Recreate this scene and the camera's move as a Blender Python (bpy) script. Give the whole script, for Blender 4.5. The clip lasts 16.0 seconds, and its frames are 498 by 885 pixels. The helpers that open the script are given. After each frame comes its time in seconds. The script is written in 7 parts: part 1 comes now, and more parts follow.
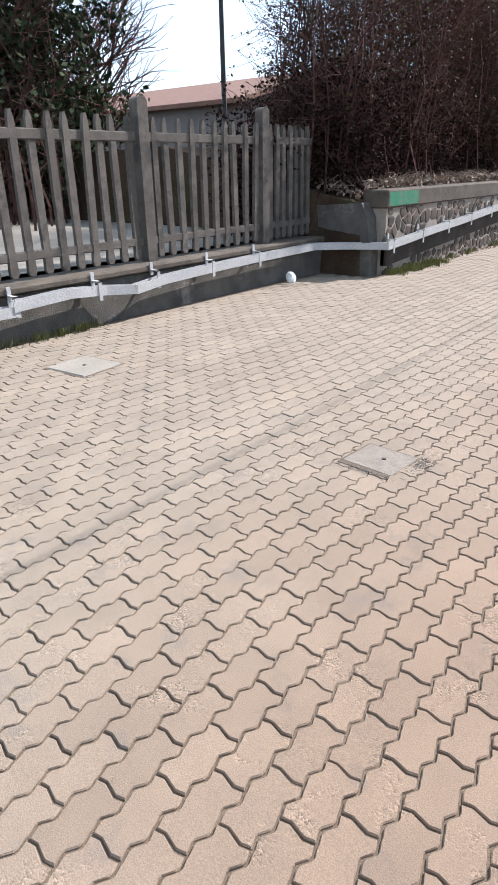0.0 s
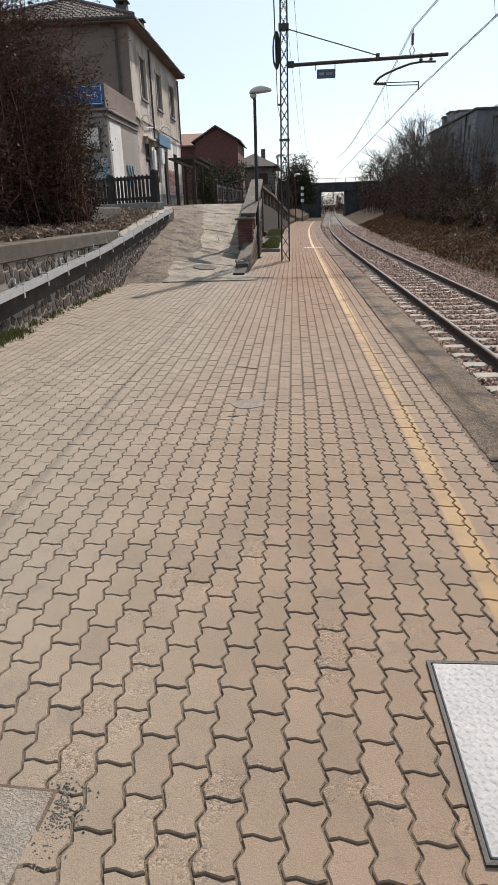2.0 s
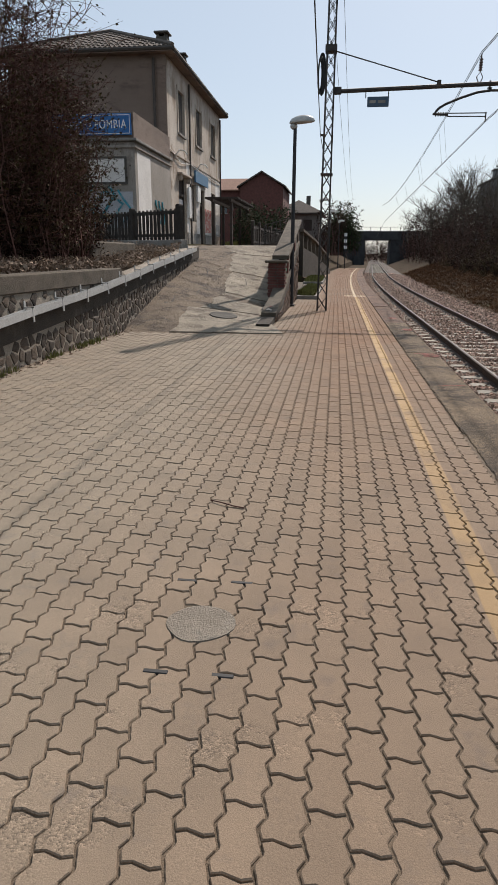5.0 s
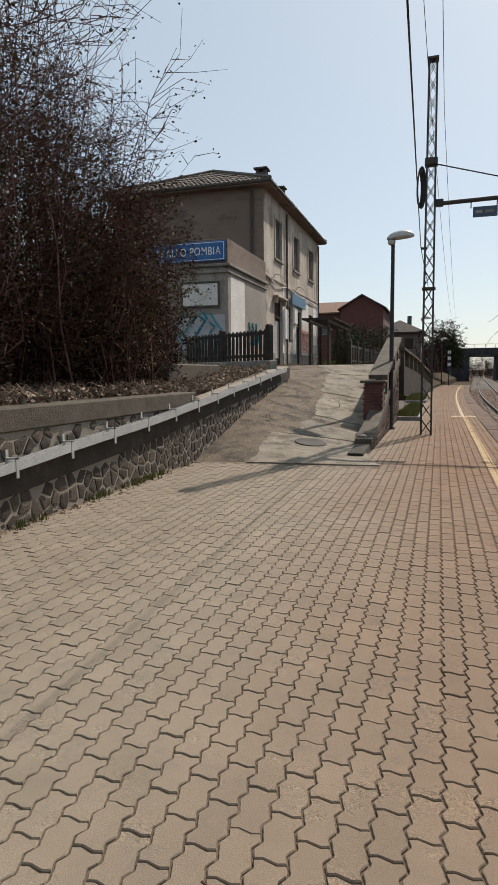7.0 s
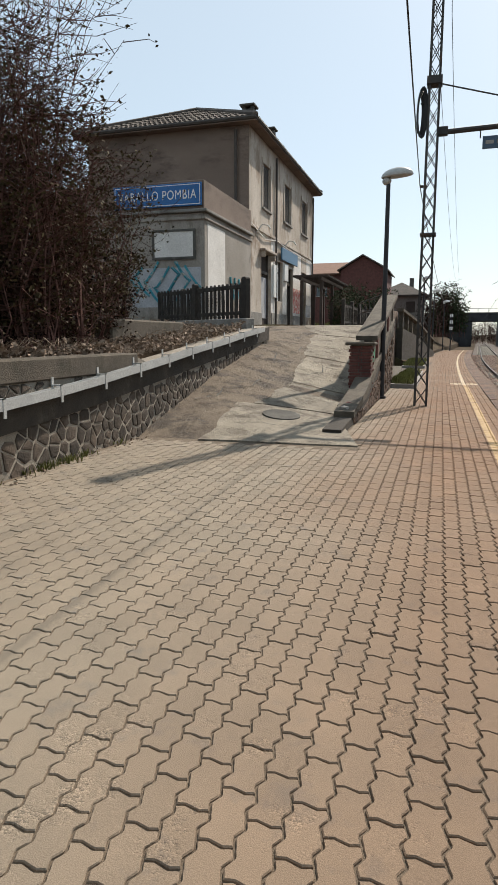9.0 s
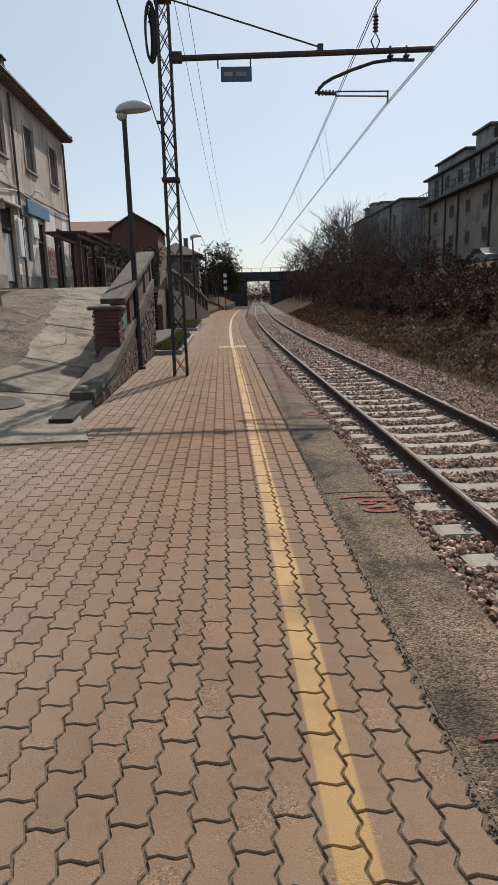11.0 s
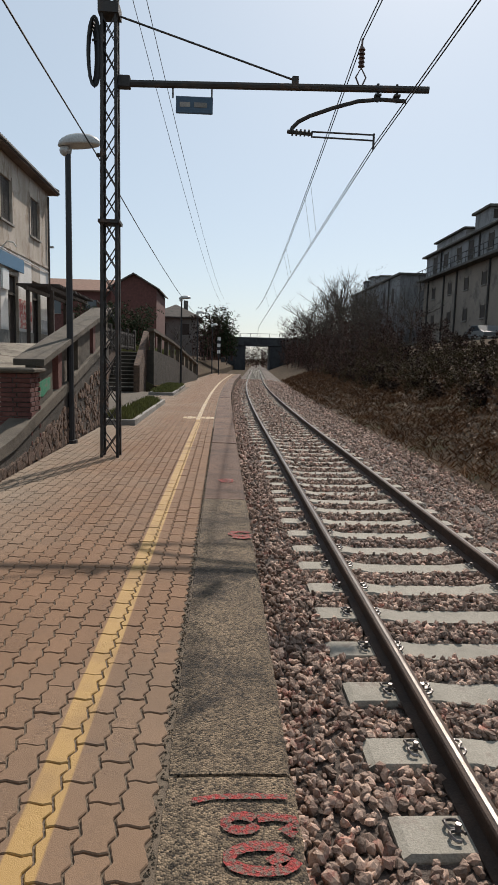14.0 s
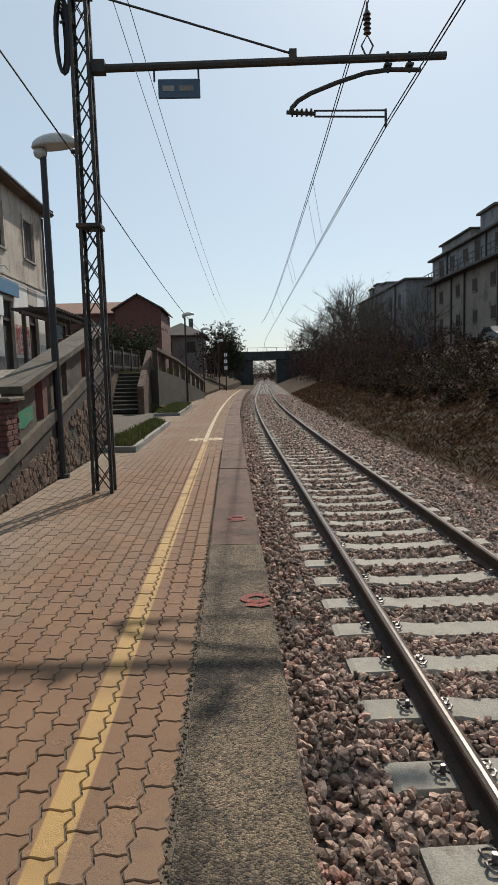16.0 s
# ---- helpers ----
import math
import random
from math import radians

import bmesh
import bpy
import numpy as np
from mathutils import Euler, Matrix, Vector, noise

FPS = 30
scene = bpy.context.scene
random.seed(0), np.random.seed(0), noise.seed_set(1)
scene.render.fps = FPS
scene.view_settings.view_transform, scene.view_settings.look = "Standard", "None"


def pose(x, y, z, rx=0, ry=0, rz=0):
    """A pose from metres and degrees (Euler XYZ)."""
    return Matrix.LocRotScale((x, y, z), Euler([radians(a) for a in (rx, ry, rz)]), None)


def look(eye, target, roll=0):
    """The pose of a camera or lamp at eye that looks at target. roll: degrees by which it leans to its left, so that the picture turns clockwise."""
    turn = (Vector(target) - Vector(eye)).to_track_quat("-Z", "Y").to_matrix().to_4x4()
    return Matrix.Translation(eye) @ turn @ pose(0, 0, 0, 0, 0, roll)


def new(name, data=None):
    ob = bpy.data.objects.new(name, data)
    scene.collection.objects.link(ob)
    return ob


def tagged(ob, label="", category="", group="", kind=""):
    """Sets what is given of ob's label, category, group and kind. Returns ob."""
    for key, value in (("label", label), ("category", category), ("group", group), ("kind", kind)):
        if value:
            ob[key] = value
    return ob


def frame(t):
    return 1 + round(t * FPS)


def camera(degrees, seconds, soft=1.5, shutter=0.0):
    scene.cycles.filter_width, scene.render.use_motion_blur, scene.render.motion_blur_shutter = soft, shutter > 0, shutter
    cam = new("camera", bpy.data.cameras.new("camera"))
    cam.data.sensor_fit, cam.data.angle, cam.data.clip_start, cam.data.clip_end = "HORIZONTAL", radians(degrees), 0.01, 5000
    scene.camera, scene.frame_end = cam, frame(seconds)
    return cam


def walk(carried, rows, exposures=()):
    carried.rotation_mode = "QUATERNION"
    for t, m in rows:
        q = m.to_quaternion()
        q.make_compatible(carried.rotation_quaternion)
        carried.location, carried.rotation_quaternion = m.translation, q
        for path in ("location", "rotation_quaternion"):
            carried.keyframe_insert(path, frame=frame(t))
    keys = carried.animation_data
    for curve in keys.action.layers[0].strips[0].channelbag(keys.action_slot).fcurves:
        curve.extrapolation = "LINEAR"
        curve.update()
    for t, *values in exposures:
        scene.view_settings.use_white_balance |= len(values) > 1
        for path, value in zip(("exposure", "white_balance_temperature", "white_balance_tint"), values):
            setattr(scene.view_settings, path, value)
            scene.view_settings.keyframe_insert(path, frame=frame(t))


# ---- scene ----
cam = camera(43.3, 16.0)
PATH = [
    (0, (-1.129, -0.871, 1.663), (-2.303, 0.535, 0.86), -1.1),
    (0.5, (-1.32, -0.442, 1.669), (-2.209, 1.124, 0.799), -3.6),
    (1, (-1.501, 0.086, 1.691), (-2.054, 1.81, 0.842), -5.4),
    (1.5, (-1.69, 0.605, 1.719), (-1.911, 2.459, 1.001), -3.9),
    (2, (-1.804, 1.057, 1.703), (-1.948, 2.925, 1.005), -1.8),
    (2.5, (-1.865, 1.625, 1.715), (-1.998, 3.483, 0.986), -2.4),
    (3, (-1.935, 2.134, 1.745), (-2.005, 4.047, 1.164), -2.1),
    (3.2, (-1.941, 2.32, 1.732), (-2.063, 4.214, 1.099), -3.6),
    (5.3, (-1.681, 4.58, 1.589), (-1.94, 6.488, 1.05), 0.6),
    (5.5, (-1.701, 4.824, 1.614), (-1.9, 6.759, 1.15), -0.7),
    (6, (-1.694, 5.317, 1.603), (-1.744, 7.299, 1.337), -1.7),
    (6.5, (-1.72, 5.817, 1.623), (-2.007, 7.771, 1.311), -0.8),
    (7, (-1.766, 6.342, 1.638), (-2.342, 8.244, 1.419), -0.6),
    (7.5, (-1.752, 6.876, 1.589), (-2.458, 8.742, 1.448), -2.4),
    (8, (-1.735, 7.377, 1.55), (-2.446, 9.235, 1.343), -1.0),
    (8.5, (-1.741, 7.956, 1.57), (-2.308, 9.851, 1.275), -0.4),
    (9, (-1.681, 8.531, 1.549), (-2.252, 10.418, 1.216), -0.0),
    (9.5, (-1.638, 9.102, 1.506), (-1.938, 11.04, 1.116), 3.2),
    (10, (-1.55, 9.509, 1.51), (-1.49, 11.455, 1.049), -1.1),
    (10.2, (-1.477, 9.706, 1.52), (-1.421, 11.651, 1.06), -1.3),
    (12.3, (-0.75, 11.608, 1.602), (-0.608, 13.564, 1.211), -0.9),
    (12.5, (-0.678, 11.792, 1.617), (-0.532, 13.76, 1.291), 0.4),
    (13, (-0.511, 12.175, 1.599), (-0.433, 14.136, 1.214), -1.6),
    (13.5, (-0.321, 12.544, 1.619), (-0.309, 14.5, 1.201), -0.7),
    (14, (-0.246, 12.903, 1.639), (-0.159, 14.884, 1.378), 1.5),
    (14.5, (-0.204, 13.209, 1.619), (-0.155, 15.19, 1.354), -1.5),
    (15, (-0.105, 13.556, 1.638), (-0.113, 15.54, 1.383), -1.2),
    (15.5, (-0.119, 13.898, 1.616), (-0.129, 15.885, 1.389), -0.3),
    (16, (-0.183, 14.229, 1.636), (-0.134, 16.217, 1.421), -1.6),
]
walk(cam, [(t, look(eye, target, roll)) for t, eye, target, roll in PATH], [
    (0.0, 1.1, 5900, 16), (0.5, 1.04, 5900, 13), (1.0, 1.25, 5950, 11), (1.5, 0.8, 6050, 10), (2.0, 0.42, 6450, 14), (3.0, 0.07, 6600, 16), (5.5, 0.05, 6600, 14), (7.0, 0.08, 6750, 12),
    (7.5, 0.30, 6800, 10), (8.0, 0.30, 6850, 9), (9.0, 0.34, 6700, 10), (9.5, 0.36, 6650, 11), (10.0, 0.19, 6600, 12), (12.5, -0.02, 6600, 15), (14.0, 0.03, 6550, 12), (16.0, 0.0, 6450, 9)])

# ---- world, sun and exposure ----
SUN_EL, SUN_AZ = radians(44.8), math.atan2(0.330, 0.944)
world = bpy.data.worlds.new("world")
scene.world = world
world.use_nodes = True
wn = world.node_tree.nodes
sky = wn.new("ShaderNodeTexSky")
sky.sky_type, sky.sun_disc, sky.sun_elevation, sky.sun_rotation = "NISHITA", False, SUN_EL, SUN_AZ
sky.air_density, sky.dust_density, sky.ozone_density = 1.0, 1.0, 1.5
wn["Background"].inputs["Strength"].default_value = 0.092
# thin high haze that evens the sky out
haze = wn.new("ShaderNodeMix")
haze.data_type, haze.inputs["Factor"].default_value = "RGBA", 0.5
haze.inputs[7].default_value = (7.6, 9.1, 9.9, 1)
world.node_tree.links.new(sky.outputs[0], haze.inputs[6])
world.node_tree.links.new(haze.outputs[2], wn["Background"].inputs["Color"])
sun = new("sun", bpy.data.lights.new("sun", "SUN"))
sun.data.energy, sun.data.angle, sun.data.color = 4.6, radians(0.6), (1.0, 0.92, 0.82)
sun_dir = Vector((math.sin(SUN_AZ) * math.cos(SUN_EL), math.cos(SUN_AZ) * math.cos(SUN_EL), math.sin(SUN_EL)))
sun.matrix_world = look(sun_dir * 50, (0, 0, 0))


# ---- materials ----
def mat(name, a, b, scale=8.0, rough=0.85, metal=0.0, bump=0.3, fine=90.0, spot=None, spot_at=0.62, spot_scale=2.0, vary=0.15, stretch=(1, 1, 1), gloss_var=0.1, pebble=None):
    """Two colours mixed by coarse noise, fine grain, stains of a third colour, a tone that differs from piece to piece, and relief."""
    m = bpy.data.materials.new(name)
    m.use_nodes = True
    nt = m.node_tree
    n, l = nt.nodes, nt.links
    bsdf = n["Principled BSDF"]
    geo = n.new("ShaderNodeNewGeometry")
    mp = n.new("ShaderNodeMapping")
    mp.inputs["Scale"].default_value = stretch
    l.new(geo.outputs["Position"], mp.inputs["Vector"])

    def noise_tex(s, detail, roughness=0.6):
        t = n.new("ShaderNodeTexNoise")
        t.inputs["Scale"].default_value, t.inputs["Detail"].default_value, t.inputs["Roughness"].default_value = s, detail, roughness
        l.new(mp.outputs[0], t.inputs["Vector"])
        return t

    def mixer(fac, c1, c2, blend="MIX"):
        x = n.new("ShaderNodeMix")
        x.data_type, x.blend_type = "RGBA", blend
        for src, sock in ((fac, x.inputs["Factor"]), (c1, x.inputs[6]), (c2, x.inputs[7])):
            if hasattr(src, "is_linked"):
                l.new(src, sock)
            elif isinstance(src, tuple):
                sock.default_value = (*src, 1)
            else:
                sock.default_value = src
        return x.outputs[2]

    coarse, grain = noise_tex(scale, 5), noise_tex(fine, 3)
    ramp = n.new("ShaderNodeValToRGB")
    ramp.color_ramp.elements[0].position, ramp.color_ramp.elements[1].position = 0.32, 0.68
    ramp.color_ramp.elements[0].color, ramp.color_ramp.elements[1].color = (*a, 1), (*b, 1)
    l.new(coarse.outputs[0], ramp.inputs[0])
    col = ramp.outputs[0]
    if spot:
        st = noise_tex(spot_scale, 6, 0.7)
        r2 = n.new("ShaderNodeValToRGB")
        r2.color_ramp.elements[0].position, r2.color_ramp.elements[1].position = spot_at - 0.06, spot_at + 0.06
        l.new(st.outputs[0], r2.inputs[0])
        col = mixer(r2.outputs[0], col, spot)
    pebbles = None
    if pebble:
        # exposed aggregate: single grains that differ in tone and stand proud, everywhere or in worn areas
        size, depth, share = pebble
        vo = n.new("ShaderNodeTexVoronoi")
        vo.inputs["Scale"].default_value = size
        l.new(mp.outputs[0], vo.inputs["Vector"])
        worn = n.new("ShaderNodeMapRange")
        worn.inputs["From Min"].default_value, worn.inputs["From Max"].default_value = share, share + 0.08
        l.new(noise_tex(2.6, 6, 0.75).outputs[0], worn.inputs["Value"])
        bw = n.new("ShaderNodeSeparateColor")
        l.new(vo.outputs["Color"], bw.inputs[0])
        tone = n.new("ShaderNodeMapRange")
        tone.inputs["To Min"].default_value, tone.inputs["To Max"].default_value = 1 - depth, 1 + depth
        l.new(bw.outputs[0], tone.inputs["Value"])
        grey = n.new("ShaderNodeCombineColor")
        for k in range(3):
            l.new(tone.outputs[0], grey.inputs[k])
        col = mixer(worn.outputs[0], col, mixer(1.0, col, grey.outputs[0], "MULTIPLY"))
        pb = n.new("ShaderNodeMath")
        pb.operation = "MULTIPLY"
        l.new(vo.outputs["Distance"], pb.inputs[0])
        l.new(worn.outputs[0], pb.inputs[1])
        pebbles = pb.outputs[0]
    g = n.new("ShaderNodeMapRange")
    g.inputs["From Min"].default_value, g.inputs["From Max"].default_value = 0.25, 0.75
    g.inputs["To Min"].default_value, g.inputs["To Max"].default_value = 0.72, 1.25
    l.new(grain.outputs[0], g.inputs["Value"])
    info = n.new("ShaderNodeObjectInfo")
    add = n.new("ShaderNodeMath")
    add.operation = "ADD"
    l.new(geo.outputs["Random Per Island"], add.inputs[0])
    l.new(info.outputs["Random"], add.inputs[1])
    fr = n.new("ShaderNodeMath")
    fr.operation = "FRACT"
    l.new(add.outputs[0], fr.inputs[0])
    pv = n.new("ShaderNodeMapRange")
    pv.inputs["To Min"].default_value, pv.inputs["To Max"].default_value = 1 - vary, 1 + vary
    l.new(fr.outputs[0], pv.inputs["Value"])
    mul = n.new("ShaderNodeMath")
    mul.operation = "MULTIPLY"
    l.new(g.outputs[0], mul.inputs[0])
    l.new(pv.outputs[0], mul.inputs[1])
    comb = n.new("ShaderNodeCombineColor")
    for k in range(3):
        l.new(mul.outputs[0], comb.inputs[k])
    col = mixer(1.0, col, comb.outputs[0], "MULTIPLY")
    l.new(col, bsdf.inputs["Base Color"])
    bsdf.inputs["Metallic"].default_value = metal
    rr = n.new("ShaderNodeMapRange")
    rr.inputs["To Min"].default_value, rr.inputs["To Max"].default_value = max(0.03, rough - gloss_var), min(1, rough + gloss_var)
    l.new(coarse.outputs[0], rr.inputs["Value"])
    l.new(rr.outputs[0], bsdf.inputs["Roughness"])
    if bump:
        hs = n.new("ShaderNodeMath")
        hs.operation = "ADD"
        l.new(coarse.outputs[0], hs.inputs[0])
        l.new(grain.outputs[0], hs.inputs[1])
        if pebbles:
            sb = n.new("ShaderNodeMath")
            sb.operation = "MULTIPLY_ADD"
            l.new(pebbles, sb.inputs[0])
            sb.inputs[1].default_value = -1.6
            l.new(hs.outputs[0], sb.inputs[2])
            hs = sb
        bp = n.new("ShaderNodeBump")
        bp.inputs["Strength"].default_value, bp.inputs["Distance"].default_value = bump, 0.02
        l.new(hs.outputs[0], bp.inputs["Height"])
        l.new(bp.outputs[0], bsdf.inputs["Normal"])
    return m


def plain_glass(name, tint=(0.05, 0.06, 0.07), rough=0.08):
    m = bpy.data.materials.new(name)
    m.use_nodes = True
    b = m.node_tree.nodes["Principled BSDF"]
    b.inputs["Base Color"].default_value, b.inputs["Roughness"].default_value = (*tint, 1), rough
    return m


def paver_material():
    """Worn concrete paving: beige away from the track, reddened by iron dust near it."""
    m = mat("paving_block", (0.208, 0.170, 0.126), (0.252, 0.207, 0.153), 2.2, 0.92, 0, 0.26, 210, (0.190, 0.162, 0.130), 0.62, 4.0, 0.07, pebble=(150, 0.45, 0.54))
    nt = m.node_tree
    n, l = nt.nodes, nt.links
    geo = next(x for x in n if x.type == "NEW_GEOMETRY")
    sep = n.new("ShaderNodeSeparateXYZ")
    l.new(geo.outputs["Position"], sep.inputs[0])
    nz = n.new("ShaderNodeTexNoise")
    nz.inputs["Scale"].default_value, nz.inputs["Detail"].default_value = 0.55, 4
    l.new(geo.outputs["Position"], nz.inputs["Vector"])
    mr = n.new("ShaderNodeMapRange")
    mr.inputs["From Min"].default_value, mr.inputs["From Max"].default_value = -3.5, -1.6
    l.new(sep.outputs["X"], mr.inputs["Value"])
    ad = n.new("ShaderNodeMath")
    ad.operation = "MULTIPLY_ADD"
    l.new(nz.outputs[0], ad.inputs[0])
    ad.inputs[1].default_value, ad.inputs[2].default_value = 0.9, -0.45
    su = n.new("ShaderNodeMath")
    su.operation, su.use_clamp = "ADD", True
    l.new(mr.outputs[0], su.inputs[0])
    l.new(ad.outputs[0], su.inputs[1])
    b = n["Principled BSDF"]
    src = b.inputs["Base Color"].links[0].from_socket
    mx = n.new("ShaderNodeMix")
    mx.data_type, mx.blend_type = "RGBA", "MULTIPLY"
    # less iron dust at the platform's near end
    dust = n.new("ShaderNodeMapRange")
    dust.inputs["From Min"].default_value, dust.inputs["From Max"].default_value = 8.0, 17.5
    dust.inputs["To Min"].default_value, dust.inputs["To Max"].default_value = 0.46, 1.0
    l.new(sep.outputs["Y"], dust.inputs["Value"])
    dm = n.new("ShaderNodeMath")
    dm.operation = "MULTIPLY"
    l.new(su.outputs[0], dm.inputs[0])
    l.new(dust.outputs[0], dm.inputs[1])
    l.new(dm.outputs[0], mx.inputs["Factor"])
    l.new(src, mx.inputs[6])
    mx.inputs[7].default_value = (0.76, 0.505, 0.360, 1)
    # the straight painted line with worn gaps
    d = n.new("ShaderNodeMath")
    d.operation = "ADD"
    l.new(sep.outputs["X"], d.inputs[0])
    d.inputs[1].default_value = 0.87
    ab = n.new("ShaderNodeMath")
    ab.operation = "ABSOLUTE"
    l.new(d.outputs[0], ab.inputs[0])
    lt_ = n.new("ShaderNodeMapRange")
    lt_.inputs["From Min"].default_value, lt_.inputs["From Max"].default_value = 0.060, 0.070
    lt_.inputs["To Min"].default_value, lt_.inputs["To Max"].default_value = 1, 0
    l.new(ab.outputs[0], lt_.inputs["Value"])
    wear = n.new("ShaderNodeTexNoise")
    wear.inputs["Scale"].default_value, wear.inputs["Detail"].default_value = 2.2, 8
    l.new(geo.outputs["Position"], wear.inputs["Vector"])
    wr = n.new("ShaderNodeMapRange")
    wr.inputs["From Min"].default_value, wr.inputs["From Max"].default_value = 0.30, 0.52
    wr.inputs["To Min"].default_value, wr.inputs["To Max"].default_value = 0.25, 0.92
    l.new(wear.outputs[0], wr.inputs["Value"])
    straight = n.new("ShaderNodeMath")
    straight.operation = "LESS_THAN"
    l.new(sep.outputs["Y"], straight.inputs[0])
    straight.inputs[1].default_value = 30.0
    m1 = n.new("ShaderNodeMath")
    m1.operation = "MULTIPLY"
    l.new(lt_.outputs[0], m1.inputs[0])
    l.new(wr.outputs[0], m1.inputs[1])
    m2 = n.new("ShaderNodeMath")
    m2.operation = "MULTIPLY"
    l.new(m1.outputs[0], m2.inputs[0])
    worn_end = n.new("ShaderNodeMapRange")
    worn_end.inputs["From Min"].default_value, worn_end.inputs["From Max"].default_value = 8.5, 13.5
    worn_end.inputs["To Min"].default_value, worn_end.inputs["To Max"].default_value = 0.52, 1.0
    l.new(sep.outputs["Y"], worn_end.inputs["Value"])
    kept = n.new("ShaderNodeMath")
    kept.operation = "MULTIPLY"
    l.new(straight.outputs[0], kept.inputs[0])
    l.new(worn_end.outputs[0], kept.inputs[1])
    l.new(kept.outputs[0], m2.inputs[1])
    py_ = n.new("ShaderNodeMix")
    py_.data_type = "RGBA"
    l.new(m2.outputs[0], py_.inputs["Factor"])
    l.new(mx.outputs[2], py_.inputs[6])
    py_.inputs[7].default_value = (0.36, 0.215, 0.062, 1)
    # the paint is smoother than the blocks
    gl = n.new("ShaderNodeMapRange")
    gl.inputs["To Min"].default_value, gl.inputs["To Max"].default_value = 0.9, 0.66
    l.new(m2.outputs[0], gl.inputs["Value"])
    l.new(gl.outputs[0], b.inputs["Roughness"])
    l.new(py_.outputs[2], b.inputs["Base Color"])
    return m


M_PAVER = paver_material()
M_YELLOW = mat("worn_yellow_paint", (0.38, 0.28, 0.155), (0.44, 0.33, 0.20), 6, 0.75, 0, 0.35, 140, (0.42, 0.33, 0.24), 0.56, 3.0, 0.05)
M_SAND = mat("joint_sand", (0.088, 0.064, 0.043), (0.138, 0.104, 0.072), 20, 0.95, 0, 0.5, 200)
M_SLAB = mat("platform_edge_concrete", (0.092, 0.065, 0.040), (0.178, 0.129, 0.082), 1.9, 0.95, 0, 0.55, 150, (0.046, 0.033, 0.022), 0.56, 1.8, 0.18, pebble=(110, 0.85, 0.2))
M_SLAB_RED = mat("rust_stained_edge_concrete", (0.090, 0.052, 0.036), (0.142, 0.084, 0.058), 1.4, 0.95, 0, 0.4, 150, (0.062, 0.040, 0.030), 0.58, 1.2, 0.12, pebble=(110, 0.5, 0.45))
M_CONC = mat("grey_concrete", (0.200, 0.188, 0.168), (0.288, 0.272, 0.248), 2.5, 0.9, 0, 0.5, 70, (0.128, 0.120, 0.104), 0.6, 1.5)
M_CONC_DARK = mat("mossy_dark_concrete", (0.057, 0.053, 0.046), (0.114, 0.106, 0.091), 3, 0.95, 0, 0.6, 60, (0.20, 0.19, 0.17), 0.63, 2.0)
M_CONC_MID = mat("brown_grey_concrete", (0.065, 0.053, 0.039), (0.110, 0.090, 0.068), 3, 0.95, 0, 0.6, 60, (0.054, 0.045, 0.031), 0.58, 2.2)
M_CONC_PALE = mat("pale_concrete", (0.223, 0.202, 0.164), (0.291, 0.267, 0.223), 1.6, 0.9, 0, 0.45, 60, (0.161, 0.152, 0.130), 0.6, 1.2)
M_RAMP_SLAB = mat("cracked_ramp_concrete", (0.190, 0.162, 0.122), (0.282, 0.246, 0.192), 1.6, 0.92, 0, 0.7, 80, (0.125, 0.102, 0.078), 0.56, 1.7, pebble=(60, 0.3, 0.5))
M_ASPHALT = mat("worn_ramp_asphalt", (0.104, 0.078, 0.055), (0.166, 0.128, 0.092), 1.4, 0.95, 0, 0.8, 120, (0.074, 0.060, 0.047), 0.56, 1.3, pebble=(70, 0.4, 0.5))
M_FENCE = mat("weathered_fence_concrete", (0.082, 0.070, 0.057), (0.136, 0.118, 0.098), 5, 0.95, 0, 0.8, 110, (0.061, 0.055, 0.048), 0.58, 4.0)
M_FENCE_DARK = mat("blackened_fence_concrete", (0.022, 0.018, 0.015), (0.048, 0.040, 0.033), 5, 0.95, 0, 0.7, 90, (0.080, 0.068, 0.056), 0.66, 5.0)
M_STONE = mat("wall_stone", (0.034, 0.025, 0.018), (0.092, 0.068, 0.050), 5, 0.85, 0, 0.7, 45, (0.168, 0.140, 0.104), 0.68, 6.0, 0.45)
M_MORTAR = mat("pale_mortar", (0.255, 0.222, 0.178), (0.350, 0.305, 0.248), 4, 0.95, 0, 0.6, 80)
# near-black brown: painted shadow under the channel, also dark steps, bases and walls
M_BAND = mat("shadow_and_masonry_brown", (0.026, 0.021, 0.016), (0.052, 0.042, 0.032), 3, 0.95, 0, 0.6, 60, (0.08, 0.066, 0.052), 0.63, 3.0)
M_TROUGH = mat("dull_white_metal", (0.358, 0.358, 0.351), (0.443, 0.443, 0.429), 3, 0.6, 0.0, 0.15, 60, (0.248, 0.234, 0.214), 0.66, 5.0, 0.04)
M_STEEL_DARK = mat("dark_mast_steel", (0.029, 0.027, 0.026), (0.055, 0.051, 0.046), 5, 0.65, 0.3, 0.25, 80, (0.10, 0.06, 0.04), 0.62, 3.0)
M_POLE = mat("dark_painted_steel", (0.012, 0.012, 0.014), (0.022, 0.022, 0.024), 6, 0.55, 0.1, 0.1, 80)
M_RAIL = mat("rusty_rail_steel", (0.038, 0.024, 0.018), (0.080, 0.050, 0.036), 8, 0.72, 0.35, 0.4, 90)
M_RAIL_TOP = mat("polished_rail_head", (0.080, 0.068, 0.060), (0.120, 0.104, 0.092), 12, 0.34, 0.8, 0.05, 60, vary=0.02)
